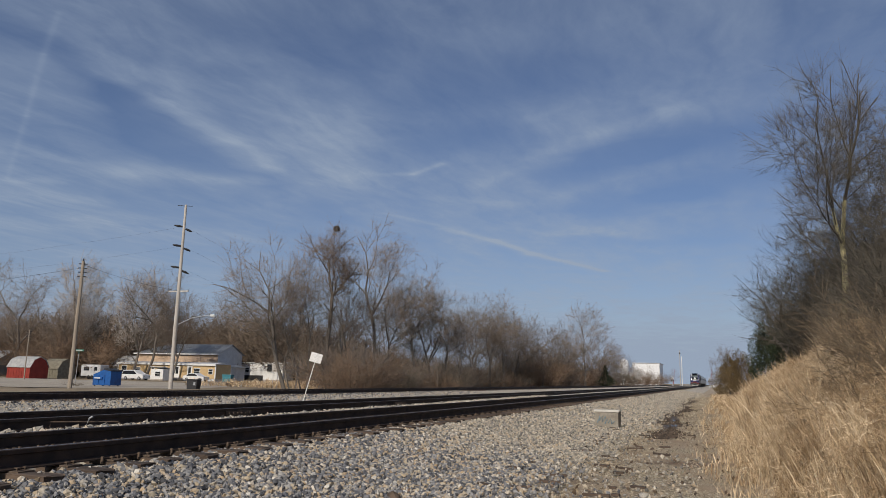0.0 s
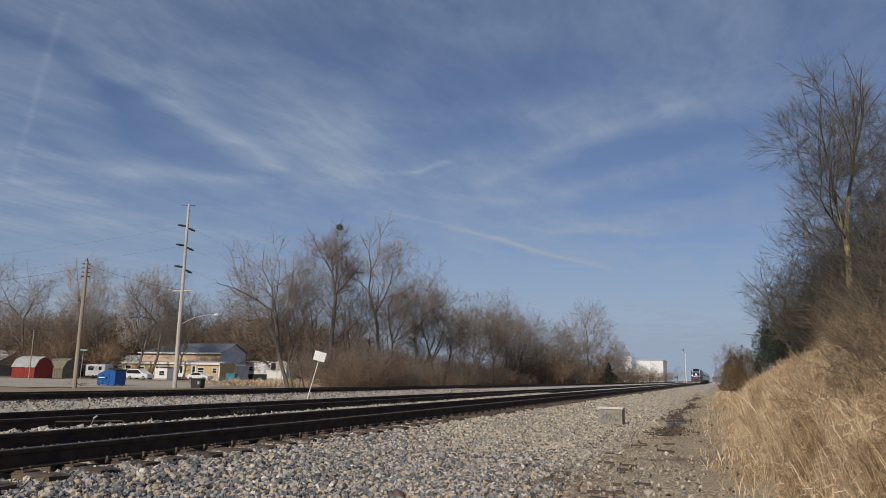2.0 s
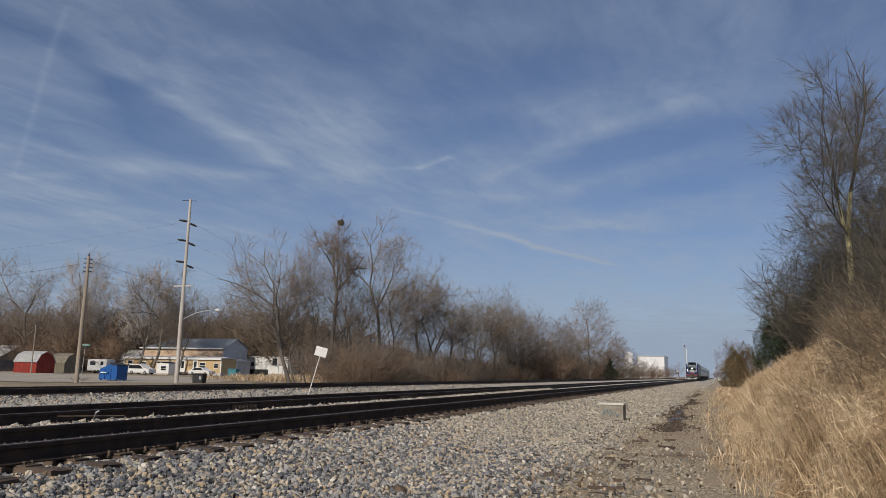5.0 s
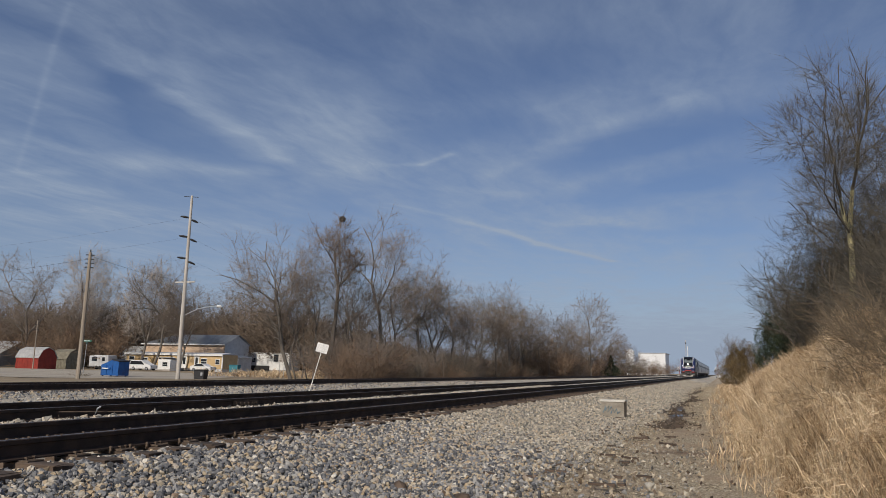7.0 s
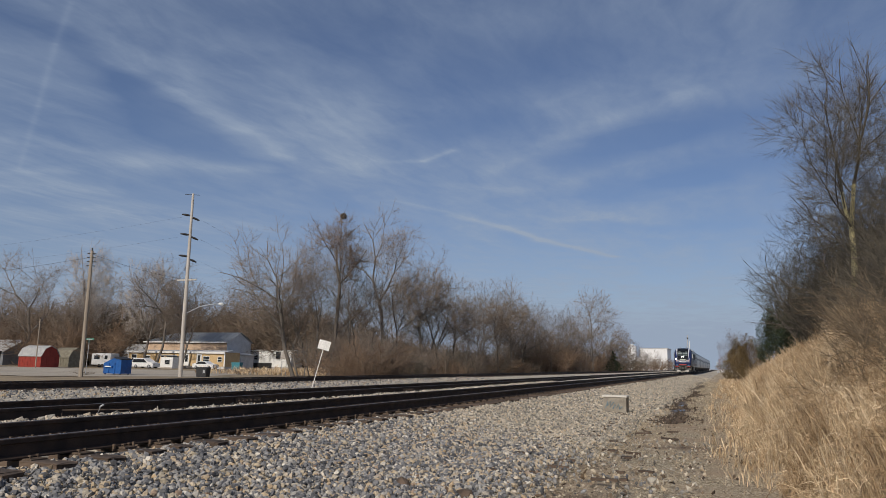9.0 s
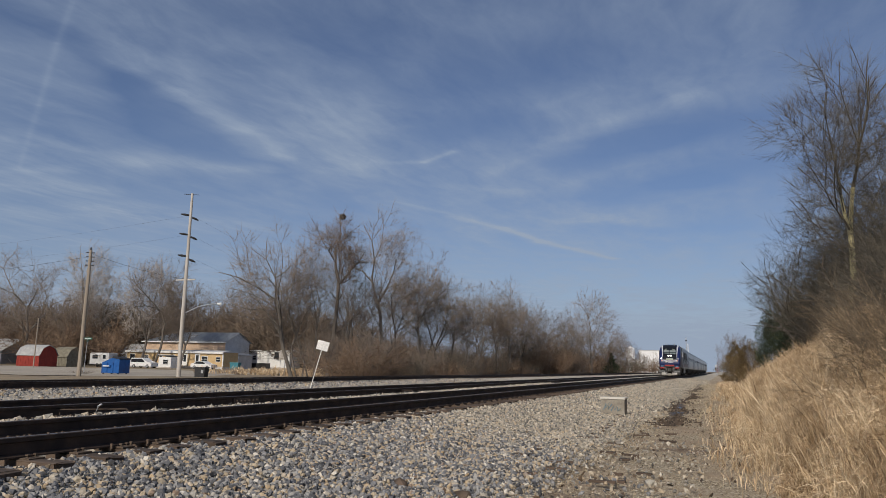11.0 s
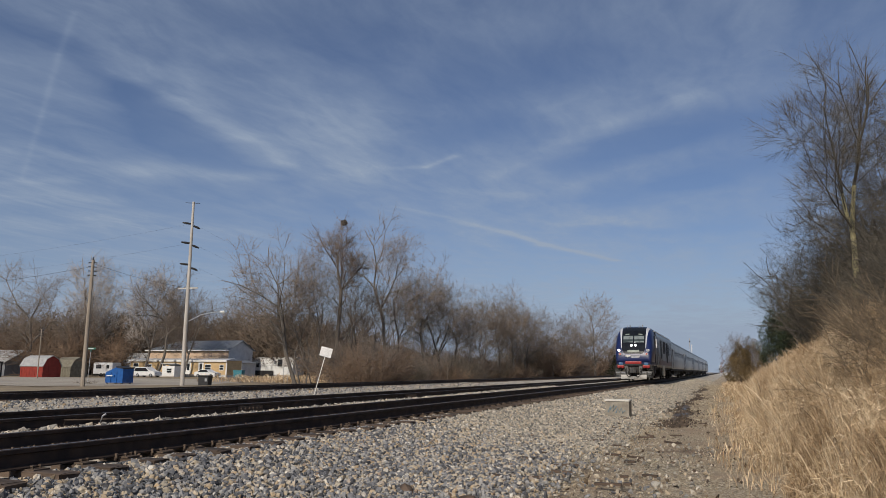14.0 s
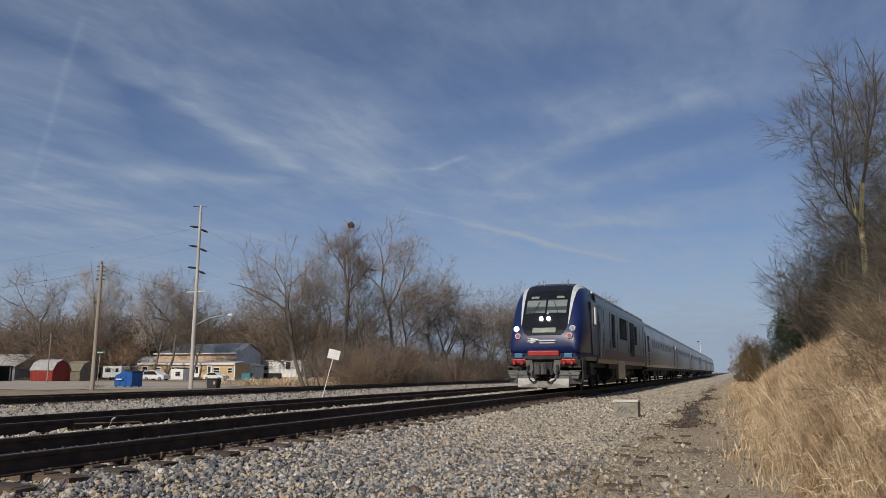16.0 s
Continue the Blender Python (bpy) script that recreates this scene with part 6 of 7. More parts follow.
def dumpster():
    t = thing("dumpster", "blue steel dumpster with a dark sloped lid", "dumpster", at=pose(-59.1, 60.9, -0.95, 0, 0, 0))
    part("body", prism([(-2.35, 0.12), (0, 0.12), (0, 1.55), (-1.0, 1.72), (-2.35, 1.2)], "y", 0, 1.5), M_DUMP, t)
    part("lid", prism([(-1.0, 1.73), (0.03, 1.56), (0.03, 1.66), (-0.9, 1.86)], "y", -0.04, 1.54), M_LID, t, "dark plastic lid")
    part("fork_pocket", box(-2.1, -0.14, 0.75, -1.05, 0.0, 0.95, 0.02), M_DUMP, t)
    part("label_plate", box(-2.05, -0.155, 0.8, -1.25, -0.142, 0.9), M_WHITE, t, "pale printed plate")
    for x in (-2.2, -0.2):
        for y in (0.15, 1.3):
            part("caster", box(x - 0.08, y - 0.05, 0, x + 0.08, y + 0.05, 0.13, 0.02), M_LID, t)
    for x in (-1.6, -0.8):
        part("rib", box(x - 0.04, -0.05, 0.15, x + 0.04, 0, 1.2), M_DUMP, t)


dumpster()


def bin_crate():
    t = thing("trash_cart", "black plastic wheeled trash container by the pole", "trash can", at=pose(-48.9, 61.0, -0.95, 0, 0, 8))
    part("body", prism([(-0.5, 0), (0.5, 0), (0.58, 0.9), (-0.58, 0.9)], "y", 0, 0.8), M_LID, t)
    part("lid", box(-0.62, -0.06, 0.9, 0.62, 0.86, 1.0, 0.03), M_LID, t)
    part("label_plate", box(0.2, -0.03, 0.4, 0.42, -0.008, 0.7), M_GALV, t)


bin_crate()

M_BEIGE = surface("tan_siding", (0.52, 0.37, 0.19), (0.60, 0.43, 0.23), 1, 30, 0.7, 0, 0.1)
M_PEACH = surface("peach_siding", (0.55, 0.40, 0.28), (0.62, 0.46, 0.33), 0.8, 30, 0.75, 0, 0.1)
M_ROOFBLUE = surface("grey_blue_metal_roof", (0.33, 0.36, 0.40), (0.44, 0.47, 0.51), 0.5, 20, 0.45, 0.3, 0.1, stretch=(4, 0.3, 1))
M_GREYSIDE = surface("pale_grey_siding", (0.48, 0.49, 0.50), (0.58, 0.59, 0.60), 1, 30, 0.7, 0, 0.1)
M_REDSHED = surface("barn_red", (0.22, 0.024, 0.015), (0.29, 0.034, 0.021), 2, 40, 0.75, 0, 0.15)
M_OLIVE = surface("olive_grey_boards", (0.15, 0.135, 0.10), (0.23, 0.21, 0.155), 2, 40, 0.85, 0, 0.2)
M_SHINGLE = surface("grey_shingles", (0.30, 0.30, 0.30), (0.42, 0.42, 0.41), 2, 30, 0.9, 0, 0.3)


def window(parent, x, y, z, w, h, frame=M_WHITE):
    """A framed window on a wall that faces -y."""
    f = part("window", box(x - w / 2 - 0.08, y - 0.06, z - 0.08, x + w / 2 + 0.08, y + 0.02, z + h + 0.08, 0.01), frame, parent)
    for k in (0, 1):
        part("pane", box(x - w / 2, y - 0.075, z + k * h / 2 + 0.03, x + w / 2, y - 0.055, z + (k + 1) * h / 2 - 0.03), M_GLASS, f)
    return f


def siding(parent, x0, x1, y, z0, z1, mat, step=0.22):
    """Lapped boards on a wall that faces -y."""
    z = z0
    while z < z1 - 0.05:
        part("board", prism([(y - 0.03, z), (y, z), (y, z + step), (y - 0.008, z + step)], "x", x0, x1), mat, parent)
        z += step


def mobile_home():
    t = thing("mobile_home", "long tan mobile home with white trim and skirting", "mobile home", at=pose(0, 0, -0.95))
    x0, x1, y0, y1 = -113.6, -89.9, 118.8, 123.5
    wall = part("wall", box(x0, y0, 0.5, x1, y1, 3.2), M_BEIGE, t)
    siding(wall, x0 + 0.1, x1 - 0.1, y0, 0.6, 2.95, M_BEIGE, 0.29)
    part("skirting", box(x0 + 0.1, y0 + 0.05, 0, x1 - 0.1, y1 - 0.05, 0.5), M_GREYSIDE, t)
    part("roof", prism([(y0 - 0.3, 3.2), (y0 - 0.3, 3.32), ((y0 + y1) / 2, 3.6), (y1 + 0.3, 3.32), (y1 + 0.3, 3.2)], "x", x0 - 0.2, x1 + 0.2), M_GREYSIDE, t)
    part("eave_trim", box(x0 - 0.2, y0 - 0.34, 2.95, x1 + 0.2, y0 - 0.3, 3.3), M_WHITE, t)
    for x in (x0 + 0.05, x1 - 0.05):
        part("corner_trim", box(x - 0.12, y0 - 0.05, 0.5, x + 0.12, y0 + 0.05, 3.0), M_WHITE, t)
    for x, z, w, h in ((-112.0, 1.3, 1.2, 1.3), (-108.6, 1.7, 1.2, 0.7), (-104.8, 1.5, 0.7, 1.0), (-102.0, 1.4, 1.2, 1.1), (-94.2, 1.3, 1.3, 1.1), (-91.0, 1.4, 0.9, 0.9)):
        window(wall, x, y0 - 0.03, z, w, h)
    for x in (-98.9, -95.9):
        d = part("door", box(x - 0.6, y0 - 0.08, 0.55, x + 0.6, y0, 2.85, 0.01), M_WHITE, wall, "white door")
        part("pane", box(x - 0.3, y0 - 0.1, 1.3, x + 0.3, y0 - 0.08, 2.6), M_GLASS, d)
    part("deck", box(-100.5, y0 - 2.2, 0.1, -96.9, y0 - 0.1, 0.5, 0.02), M_POLE, t)
    for k in range(3):
        part("step", box(-99.6, y0 - 3.1 + k * 0.3, 0, -98.2, y0 - 2.8 + k * 0.3, 0.16 + k * 0.14), M_POLE, t)


def big_house():
    t = thing("house", "two-storey peach house with a grey-blue metal roof", "house", at=pose(0, 0, -0.95))
    x0, x1, y0, y1 = -120.4, -98.8, 131.0, 139.5
    wall = part("wall", box(x0, y0, 0, x1, y1, 5.6), M_PEACH, t)
    siding(wall, x0, x1, y0, 3.0, 5.4, M_PEACH, 0.3)
    part("gable_wall", prism([(y0 + 0.02, 0), (y1 - 0.02, 0), (y1 - 0.02, 5.62), ((y0 + y1) / 2, 7.6), (y0 + 0.02, 5.62)], "x", x1, x1 + 0.06), M_GREYSIDE, t, "grey gable wall")
    b = bmesh.new()
    ym = (y0 + y1) / 2
    p = [b.verts.new(q) for q in ((x0 - 0.5, y0 - 0.5, 5.5), (x1 + 0.5, y0 - 0.5, 5.5), (x1 + 0.5, ym, 7.75), (x0 + 4.8, ym, 7.75), (x0 - 0.5, y1 + 0.5, 5.5), (x1 + 0.5, y1 + 0.5, 5.5))]
    for q in ((0, 1, 2, 3), (4, 3, 2, 5), (0, 3, 4)):
        b.faces.new([p[i] for i in q])
    bmesh.ops.solidify(b, geom=b.faces[:], thickness=0.15)
    roof = part("roof", b, M_ROOFBLUE, t)
    for k in range(26):
        x = x0 + 5.2 + k * 0.66
        part("roof_seam", prism([(y0 - 0.5, 5.52), (y0 - 0.5, 5.60), (ym, 7.83), (ym, 7.76)], "x", x - 0.02, x + 0.02), M_ROOFBLUE, roof)
    part("eave_trim", box(x0 - 0.5, y0 - 0.53, 5.35, x1 + 0.5, y0 - 0.5, 5.6), M_WHITE, t)
    part("lean_to", box(x1 + 0.08, y0 + 0.5, 0, x1 + 3.4, y0 + 5.0, 2.8), M_GREYSIDE, t, "grey lean-to with a window")
    lean = part("lean_to_wall", box(x1 + 0.2, y0 + 0.42, 0.1, x1 + 3.3, y0 + 0.49, 2.7), M_GREYSIDE, t)
    window(lean, x1 + 1.7, y0 + 0.42, 1.0, 1.5, 1.3)
    part("lean_to_roof", prism([(x1 + 0.08, 3.4), (x1 + 3.8, 2.8), (x1 + 3.8, 2.9), (x1 + 0.08, 3.5)], "y", y0 + 0.2, y0 + 5.3), M_ROOFBLUE, t)


mobile_home()
big_house()


def trailer():
    t = thing("white_trailer", "pale white trailer home behind dry grass", "mobile home", at=pose(0, 0, -0.95))
    x0, x1, y0, y1 = -100.4, -89.4, 141.5, 146
    w = part("wall", box(x0, y0, 0.4, x1, y1, 3.9), M_WHITE, t)
    part("roof", prism([(y0 - 0.15, 3.9), (y0 - 0.15, 4.0), ((y0 + y1) / 2, 4.25), (y1 + 0.15, 4.0), (y1 + 0.15, 3.9)], "x", x0 - 0.1, x1 + 0.1), M_WHITE, t)
    window(w, -98.6, y0, 2.0, 0.9, 1.0)
    window(w, -92.6, y0, 2.3, 1.4, 1.4, M_IRON)
    part("skirting", box(x0 + 0.1, y0 + 0.1, 0, x1 - 0.1, y1 - 0.1, 0.4), M_POLE, t)
    part("dark_skirt", box(x0 + 0.4, y0 - 0.4, 0.2, x0 + 6.0, y0 - 0.05, 1.3), M_IRON, t)


trailer()


def utility_shed():
    """A small white lean-to shed before the tan mobile home."""
    t = thing("storage_shed", "small white storage shed with a dark window", "shed", "sheds", at=pose(-100.2, 113.0, -0.95))
    w = part("wall", box(0, 0, 0, 2.9, 2.2, 2.1, 0.01), M_WHITE, t)
    part("roof", prism([(-0.15, 2.45), (-0.15, 2.55), (2.4, 2.2), (2.4, 2.1)], "x", -0.15, 3.05), M_GREYSIDE, t)
    window(w, 1.7, 0, 0.8, 1.1, 0.8)
    part("skirt_board", box(-0.03, -0.03, 0, 2.93, 0.0, 0.25), M_POLE, t)


def camper():
    """A white camper parked beyond the sheds."""
    t = thing("camper_trailer", "white camper trailer with rounded corners and a dark window", "camper", at=pose(-110.6, 106.5, -0.95))
    b = part("body", box(0, 0, 0.45, 4.6, 2.2, 2.6, 0.22), M_GREYSIDE, t)
    part("window", box(0.7, -0.02, 1.5, 2.0, 0.0, 2.2, 0.01), M_GLASS, b)
    part("window", box(3.2, -0.02, 1.5, 3.9, 0.0, 2.2, 0.01), M_GLASS, b)
    part("stripe", box(0.25, -0.012, 1.1, 4.35, 0.0, 1.22), M_GREYSIDE, b)
    for x in (2.0, 2.8):
        part("wheel", rod([(x, -0.02, 0.33), (x, 0.2, 0.33)], 0.33, 14), M_IRON, t)
    part("hitch", box(-1.0, 1.0, 0.4, 0.0, 1.15, 0.5), M_IRON, t)


def teal_bin():
    t = thing("storage_bin", "teal plastic storage bin beside the grey lean-to", "storage bin", at=pose(-87.6, 118.0, -0.95))
    teal = surface("teal_plastic", (0.03, 0.16, 0.20), (0.05, 0.22, 0.27), 3, 40, 0.6, 0, 0.1)
    part("body", prism([(0, 0), (1.7, 0), (1.8, 1.25), (-0.1, 1.25)], "y", 0, 1.0), teal, t)
    part("lid", box(-0.16, -0.06, 1.25, 1.86, 1.06, 1.38, 0.03), teal, t)


def notice_board():
    """A square grey board on two thin posts at the yard's edge."""
    t = thing("yard_sign", "weathered grey square board on thin posts in dry grass", "sign", at=pose(-51.6, 80.0, -0.95))
    for x in (-0.3, 0.35):
        part("post", rod([(x, 0, 0), (x, 0, 2.9)], 0.035, 7), M_GALV, t)
    part("board", box(-0.5, -0.05, 1.95, 0.55, -0.02, 2.95, 0.01), M_POLE, t)


utility_shed()
camper()
teal_bin()
notice_board()


def shed(x0, x1, y0, y1, eave, ridge, wall_mat, roof_mat, label):
    """A small barn-roofed garden shed: ridge along x, gambrel ends."""
    t = thing("garden_shed", label, "shed", "sheds", at=pose(0, 0, -0.95))
    ym, h = (y0 + y1) / 2, (y1 - y0) / 2
    part("wall", prism([(y0, 0), (y1, 0), (y1, eave), (ym + h * 0.62, eave + (ridge - eave) * 0.68), (ym, ridge - 0.05), (ym - h * 0.62, eave + (ridge - eave) * 0.68), (y0, eave)], "x", x0, x1), wall_mat, t)
    b = bmesh.new()
    o = [(y0 - 0.12, eave - 0.08), (ym - h * 0.64, eave + (ridge - eave) * 0.7), (ym, ridge), (ym + h * 0.64, eave + (ridge - eave) * 0.7), (y1 + 0.12, eave - 0.08)]
    prism(o + [(u, v + 0.08) for u, v in o[::-1]], "x", x0 - 0.15, x1 + 0.15, b)
    part("roof", b, roof_mat, t)
    d = part("door", box(x1, ym - 0.7, 0.1, x1 + 0.04, ym + 0.7, 1.9), wall_mat, t)
    for k in range(int((x1 - x0) / 0.6)):
        part("batten", box(x0 + 0.3 + k * 0.6, y0 - 0.03, 0.05, x0 + 0.36 + k * 0.6, y0, eave - 0.1), wall_mat, t)


shed(-111.3, -106.2, 91.8, 95.4, 1.85, 3.55, M_REDSHED, M_SHINGLE, "barn-red garden shed with a pale shingle roof")
shed(-112.5, -108.5, 99.5, 103.2, 1.7, 3.4, M_OLIVE, M_OLIVE, "weathered olive garden shed with a rounded roof")


def small_house(x, y, label, mat, w=11, d=8, e=2.6, r=4.8):
    t = thing("house", label, "house", "houses", at=pose(x, y, -0.95))
    wall = part("wall", prism([(0, 0), (d, 0), (d, e), (d / 2, r), (0, e)], "x", 0, w), mat, t)
    o = [(-0.4, e - 0.15), (d / 2, r + 0.05), (d + 0.4, e - 0.15)]
    part("roof", prism(o + [(u, v + 0.14) for u, v in o[::-1]], "x", -0.4, w + 0.4), M_SHINGLE, t)
    for k in range(3):
        window(wall, 1.8 + k * (w - 3.6) / 2, 0, 1.0, 1.1, 1.1)


M_SLATE = surface("slate_grey_siding", (0.15, 0.16, 0.175), (0.21, 0.22, 0.235), 1, 30, 0.75, 0, 0.1)
small_house(-140, 103, "low slate-grey house with a pale shingle roof", M_SLATE)
small_house(-128, 130, "low pale house behind bare trees", M_WHITE, 6, 6)

def carport():
    """A dark open-sided roof on posts beside the grey house."""
    t = thing("carport", "dark flat-roofed carport beside the grey house", "carport", at=pose(-121.0, 84.0, -0.95))
    part("roof", box(0, 0, 2.3, 8.5, 5.5, 2.55, 0.03), M_IRON, t)
    for x in (0.3, 4.2, 8.2):
        for y in (0.3, 5.2):
            part("post", box(x - 0.08, y - 0.08, 0, x + 0.08, y + 0.08, 2.3), M_POLE, t)
    part("back_wall", box(0.1, 5.3, 0, 8.4, 5.45, 2.3), M_IRON, t)
    part("brace", rod([(9.0, 0.2, 0.0), (11.5, 2.0, 4.0)], 0.09, 6), M_BEIGE, t, "leaning tan beam")


carport()

M_CARWHITE = surface("white_car_paint", (0.70, 0.70, 0.69), (0.78, 0.78, 0.77), 2, 40, 0.25, 0, 0.02)
M_CARGREY = surface("dark_car_paint", (0.05, 0.055, 0.06), (0.08, 0.085, 0.09), 2, 40, 0.25, 0.2, 0.02)
M_TYRE = surface("tyre_rubber", (0.015, 0.015, 0.015), (0.03, 0.03, 0.03), 8, 60, 0.85, 0, 0.1)


def car(x, y, turn, outline, cabin, width, paint, label, category, axles, group="parked cars"):
    """A parked car: body outline and window outline in side view, wheels, lamps."""
    t = thing("parked_car", label, category, group, at=pose(x, y, -0.9, 0, 0, turn))
    b = prism(outline, "y", -width / 2, width / 2)
    bmesh.ops.bevel(b, geom=b.edges[:], offset=0.06, segments=2, affect="EDGES")
    body = part("body", b, paint, t)
    part("windows", prism(cabin, "y", -width / 2 - 0.014, width / 2 + 0.014), M_GLASS, body, "dark side glass")
    for ax in axles:
        for s in (-1, 1):
            w = part("wheel", rod([(ax, s * (width / 2 - 0.18), 0.32), (ax, s * (width / 2 + 0.02), 0.32)], 0.32, 18), M_TYRE, t)
            part("rim", rod([(ax, s * (width / 2 + 0.015), 0.32), (ax, s * (width / 2 + 0.035), 0.32)], 0.19, 12), M_GALV, w)
    xs = [p[0] for p in outline]
    for s in (-1, 1):
        part("headlight", box(min(xs) - 0.01, s * width * 0.36 - 0.14, 0.62, min(xs) + 0.08, s * width * 0.36 + 0.14, 0.78, 0.02), M_LAMP_DIM, body)
        part("tail_light", box(max(xs) - 0.08, s * width * 0.42 - 0.08, 0.7, max(xs) + 0.01, s * width * 0.42 + 0.08, 0.95, 0.02), M_MARK, body)
    return t


VAN = ((-2.4, 0.28), (2.4, 0.28), (2.45, 1.0), (2.25, 1.72), (-0.2, 1.78), (-1.1, 1.15), (-2.3, 0.95))
VAN_W = ((-1.0, 1.02), (-0.22, 1.64), (2.12, 1.6), (2.3, 1.02))
SEDAN = ((-2.3, 0.26), (2.3, 0.26), (2.35, 0.95), (1.6, 1.02), (0.95, 1.42), (-0.35, 1.44), (-1.1, 0.98), (-2.25, 0.82))
SEDAN_W = ((-1.0, 0.94), (-0.34, 1.37), (0.9, 1.36), (1.5, 0.94))
car(-97.6, 106.5, 180, VAN, VAN_W, 1.85, M_CARWHITE, "white minivan parked before the tan mobile home", "van", (-1.5, 1.5))
car(-88.5, 111.5, 180, SEDAN, SEDAN_W, 1.75, M_CARWHITE, "white sedan parked before the tan mobile home", "car", (-1.45, 1.4))
car(-116.5, 86.8, 0, VAN, VAN_W, 1.85, M_CARWHITE, "white car parked under a dark canopy", "car", (-1.5, 1.5))


def street_sign(x, y):
    t = thing("street_sign", "green street name plates on a thin steel post", "street sign", at=pose(x, y, -0.95))
    part("post", rod([(0, 0, 0), (0.12, 0, 3.7)], 0.03, 8), M_GALV, t)
    g = surface("green_plate", (0.02, 0.14, 0.10), (0.03, 0.18, 0.12), 4, 40, 0.5, 0, 0.05)
    for z, a in ((3.55, 25), (3.3, -55)):
        o = part("name_plate", box(-0.45, -0.01, 0, 0.45, 0.01, 0.2, 0.004), g, t)
        o.matrix_basis = pose(0.12, 0, z, 0, 0, a)
        part("lettering_bar", box(-0.3, -0.016, 0.07, 0.3, -0.011, 0.13), M_WHITE, o)


street_sign(-62.5, 59.6)

# trees behind the houses
for kind, x, y, h, a in (("wide_dark", -124.5, 104, 24.2, 200), ("upright", -139.0, 133, 30.5, 80), ("upright", -107.2, 116, 24.0, 170), ("bent", -103.6, 115.5, 23.5, 200), ("wide", -98.5, 117.0, 19.0, 30), ("vase", -109.0, 150, 21, 260), ("wide_dark", -119, 150, 23, 55),
                         ("wide", -103, 152, 20, 200), ("wide_dark", -97, 150, 17, 300), ("vase", -128.0, 138, 26, 20), ("wide", -146, 140, 25, 140), ("wide", -116, 131, 20, 75), ("wide_dark", -156, 128, 22, 15), ("wide", -132, 122, 21, 10), ("upright", -133, 128, 24, 220),
                         ("vase", -88, 152, 14, 250), ("wide_dark", -78, 150, 11, 0), ("wide", -66, 142, 9, 200), ("wide_dark", -112, 165, 20, 90), ("wide", -95, 170, 19, 5), ("vase", -75, 170, 11, 130), ("wide", -121, 160, 22, 65), ("far", -92, 190, 20, 290), ("far", -130, 160, 24, 120)):
    tree(kind, x, y, h, a, -0.95, 0.0, "trees among the houses")
for x, y, h, k, w in ((-121, 109, 10, 1, 1.5), (-115, 110, 10.5, 1, 1.4), (-127, 112, 10, 3, 1.5), (-88, 152, 7, 0, 1.5), (-80, 156, 7.5, 2, 1.5), (-60, 106, 5.5, 0, 1.4), (-72, 150, 7, 1, 1.6),
                      (-133, 128, 8, 0, 1.7), (-122, 150, 9, 0, 1.8), (-105, 158, 9, 2, 1.8), (-90, 160, 9, 0, 1.8), (-78, 155, 8, 2, 1.8), (-108, 150, 9, 0, 1.8), (-116, 150, 9, 2, 1.8), (-96, 156, 10, 0, 2.0)):
    shrub(k, x, y, h, R.uniform(0, 360), -0.95, w, "scrub among the houses")
russet, brown = [], []
for i in range(46):
    u = i / 45
    x, y = -172 + u * 104 + R.uniform(-3, 3), 142 + R.uniform(0, 16) - 28 * (1 - u) + (8 if u > 0.4 else 0)
    (brown if i % 5 in (0, 2) else russet).append((x, max(y, 151) if -127 < x < -82 else y, -0.95, R.uniform(8, 12.5) * (0.6 if x > -86 else 1), 1.35, R.uniform(0, 360)))
for i in range(34):
    u = i / 33
    tree("far", -175 + u * 115 + R.uniform(-4, 4), 168 + R.uniform(-8, 30) - 30 * (1 - u), R.uniform(12, 19) * (0.62 if u > 0.72 else 1), R.uniform(0, 360), -0.95, 0.0, "trees among the houses")
    x, y = -168 + u * 105 + R.uniform(-4, 4), 146 + R.uniform(-6, 14) - 24 * (1 - u)
    russet.append((x, max(y, 152) if -127 < x < -82 else y, -0.95, R.uniform(7, 10) * (0.6 if x > -86 else 1), 1.6, R.uniform(0, 360)))
for i in range(64):
    u = i / 63
    x, y = -178 + u * 112 + R.uniform(-3, 3), 150 + R.uniform(0, 22) - 24 * (1 - u)
    brown.append((x, max(y, 153) if -127 < x < -82 else y, -0.95, R.uniform(11, 16) * (0.55 if x > -88 else 1), 1.1, R.uniform(0, 360)))
thicket("far_scrub", 46, M_TWIG_RED, russet, "russet leafless scrub behind the houses")
thicket("far_scrub", 47, M_TWIG_BROWN, brown, "dark brown leafless scrub behind the houses")
brush = shrub(2, -57.0, 80.0, 1.1, 40, -0.95, 3.6, "cut brush in the yard")
tagged(brush, "low heap of cut grey-brown brush in the yard", "brush pile")
mound = shrub(6, -60.5, 57.5, 0.5, 120, -0.95, 3.0, "cut brush in the yard")
tagged(mound, "low mound of dead brown weeds beside the road", "weeds")
cedar(-141.0, 99.0, 11.0, 6.0, M_CEDAR, "tall dark evergreen beside a house", 12)
yard = new("tall_grass", grass_mesh("tall_grass", 9000, -64, -42, 78, 116, 0.4, 1.0, 21, None, 0.003))
tagged(yard, "straw-coloured dry grass before the trailer", "grass", kind="stuff")

# ---- far along the line ----
M_FARWHITE = surface("white_metal_cladding", (0.74, 0.75, 0.76), (0.80, 0.81, 0.82), 0.05, 40, 0.6, 0, 0)


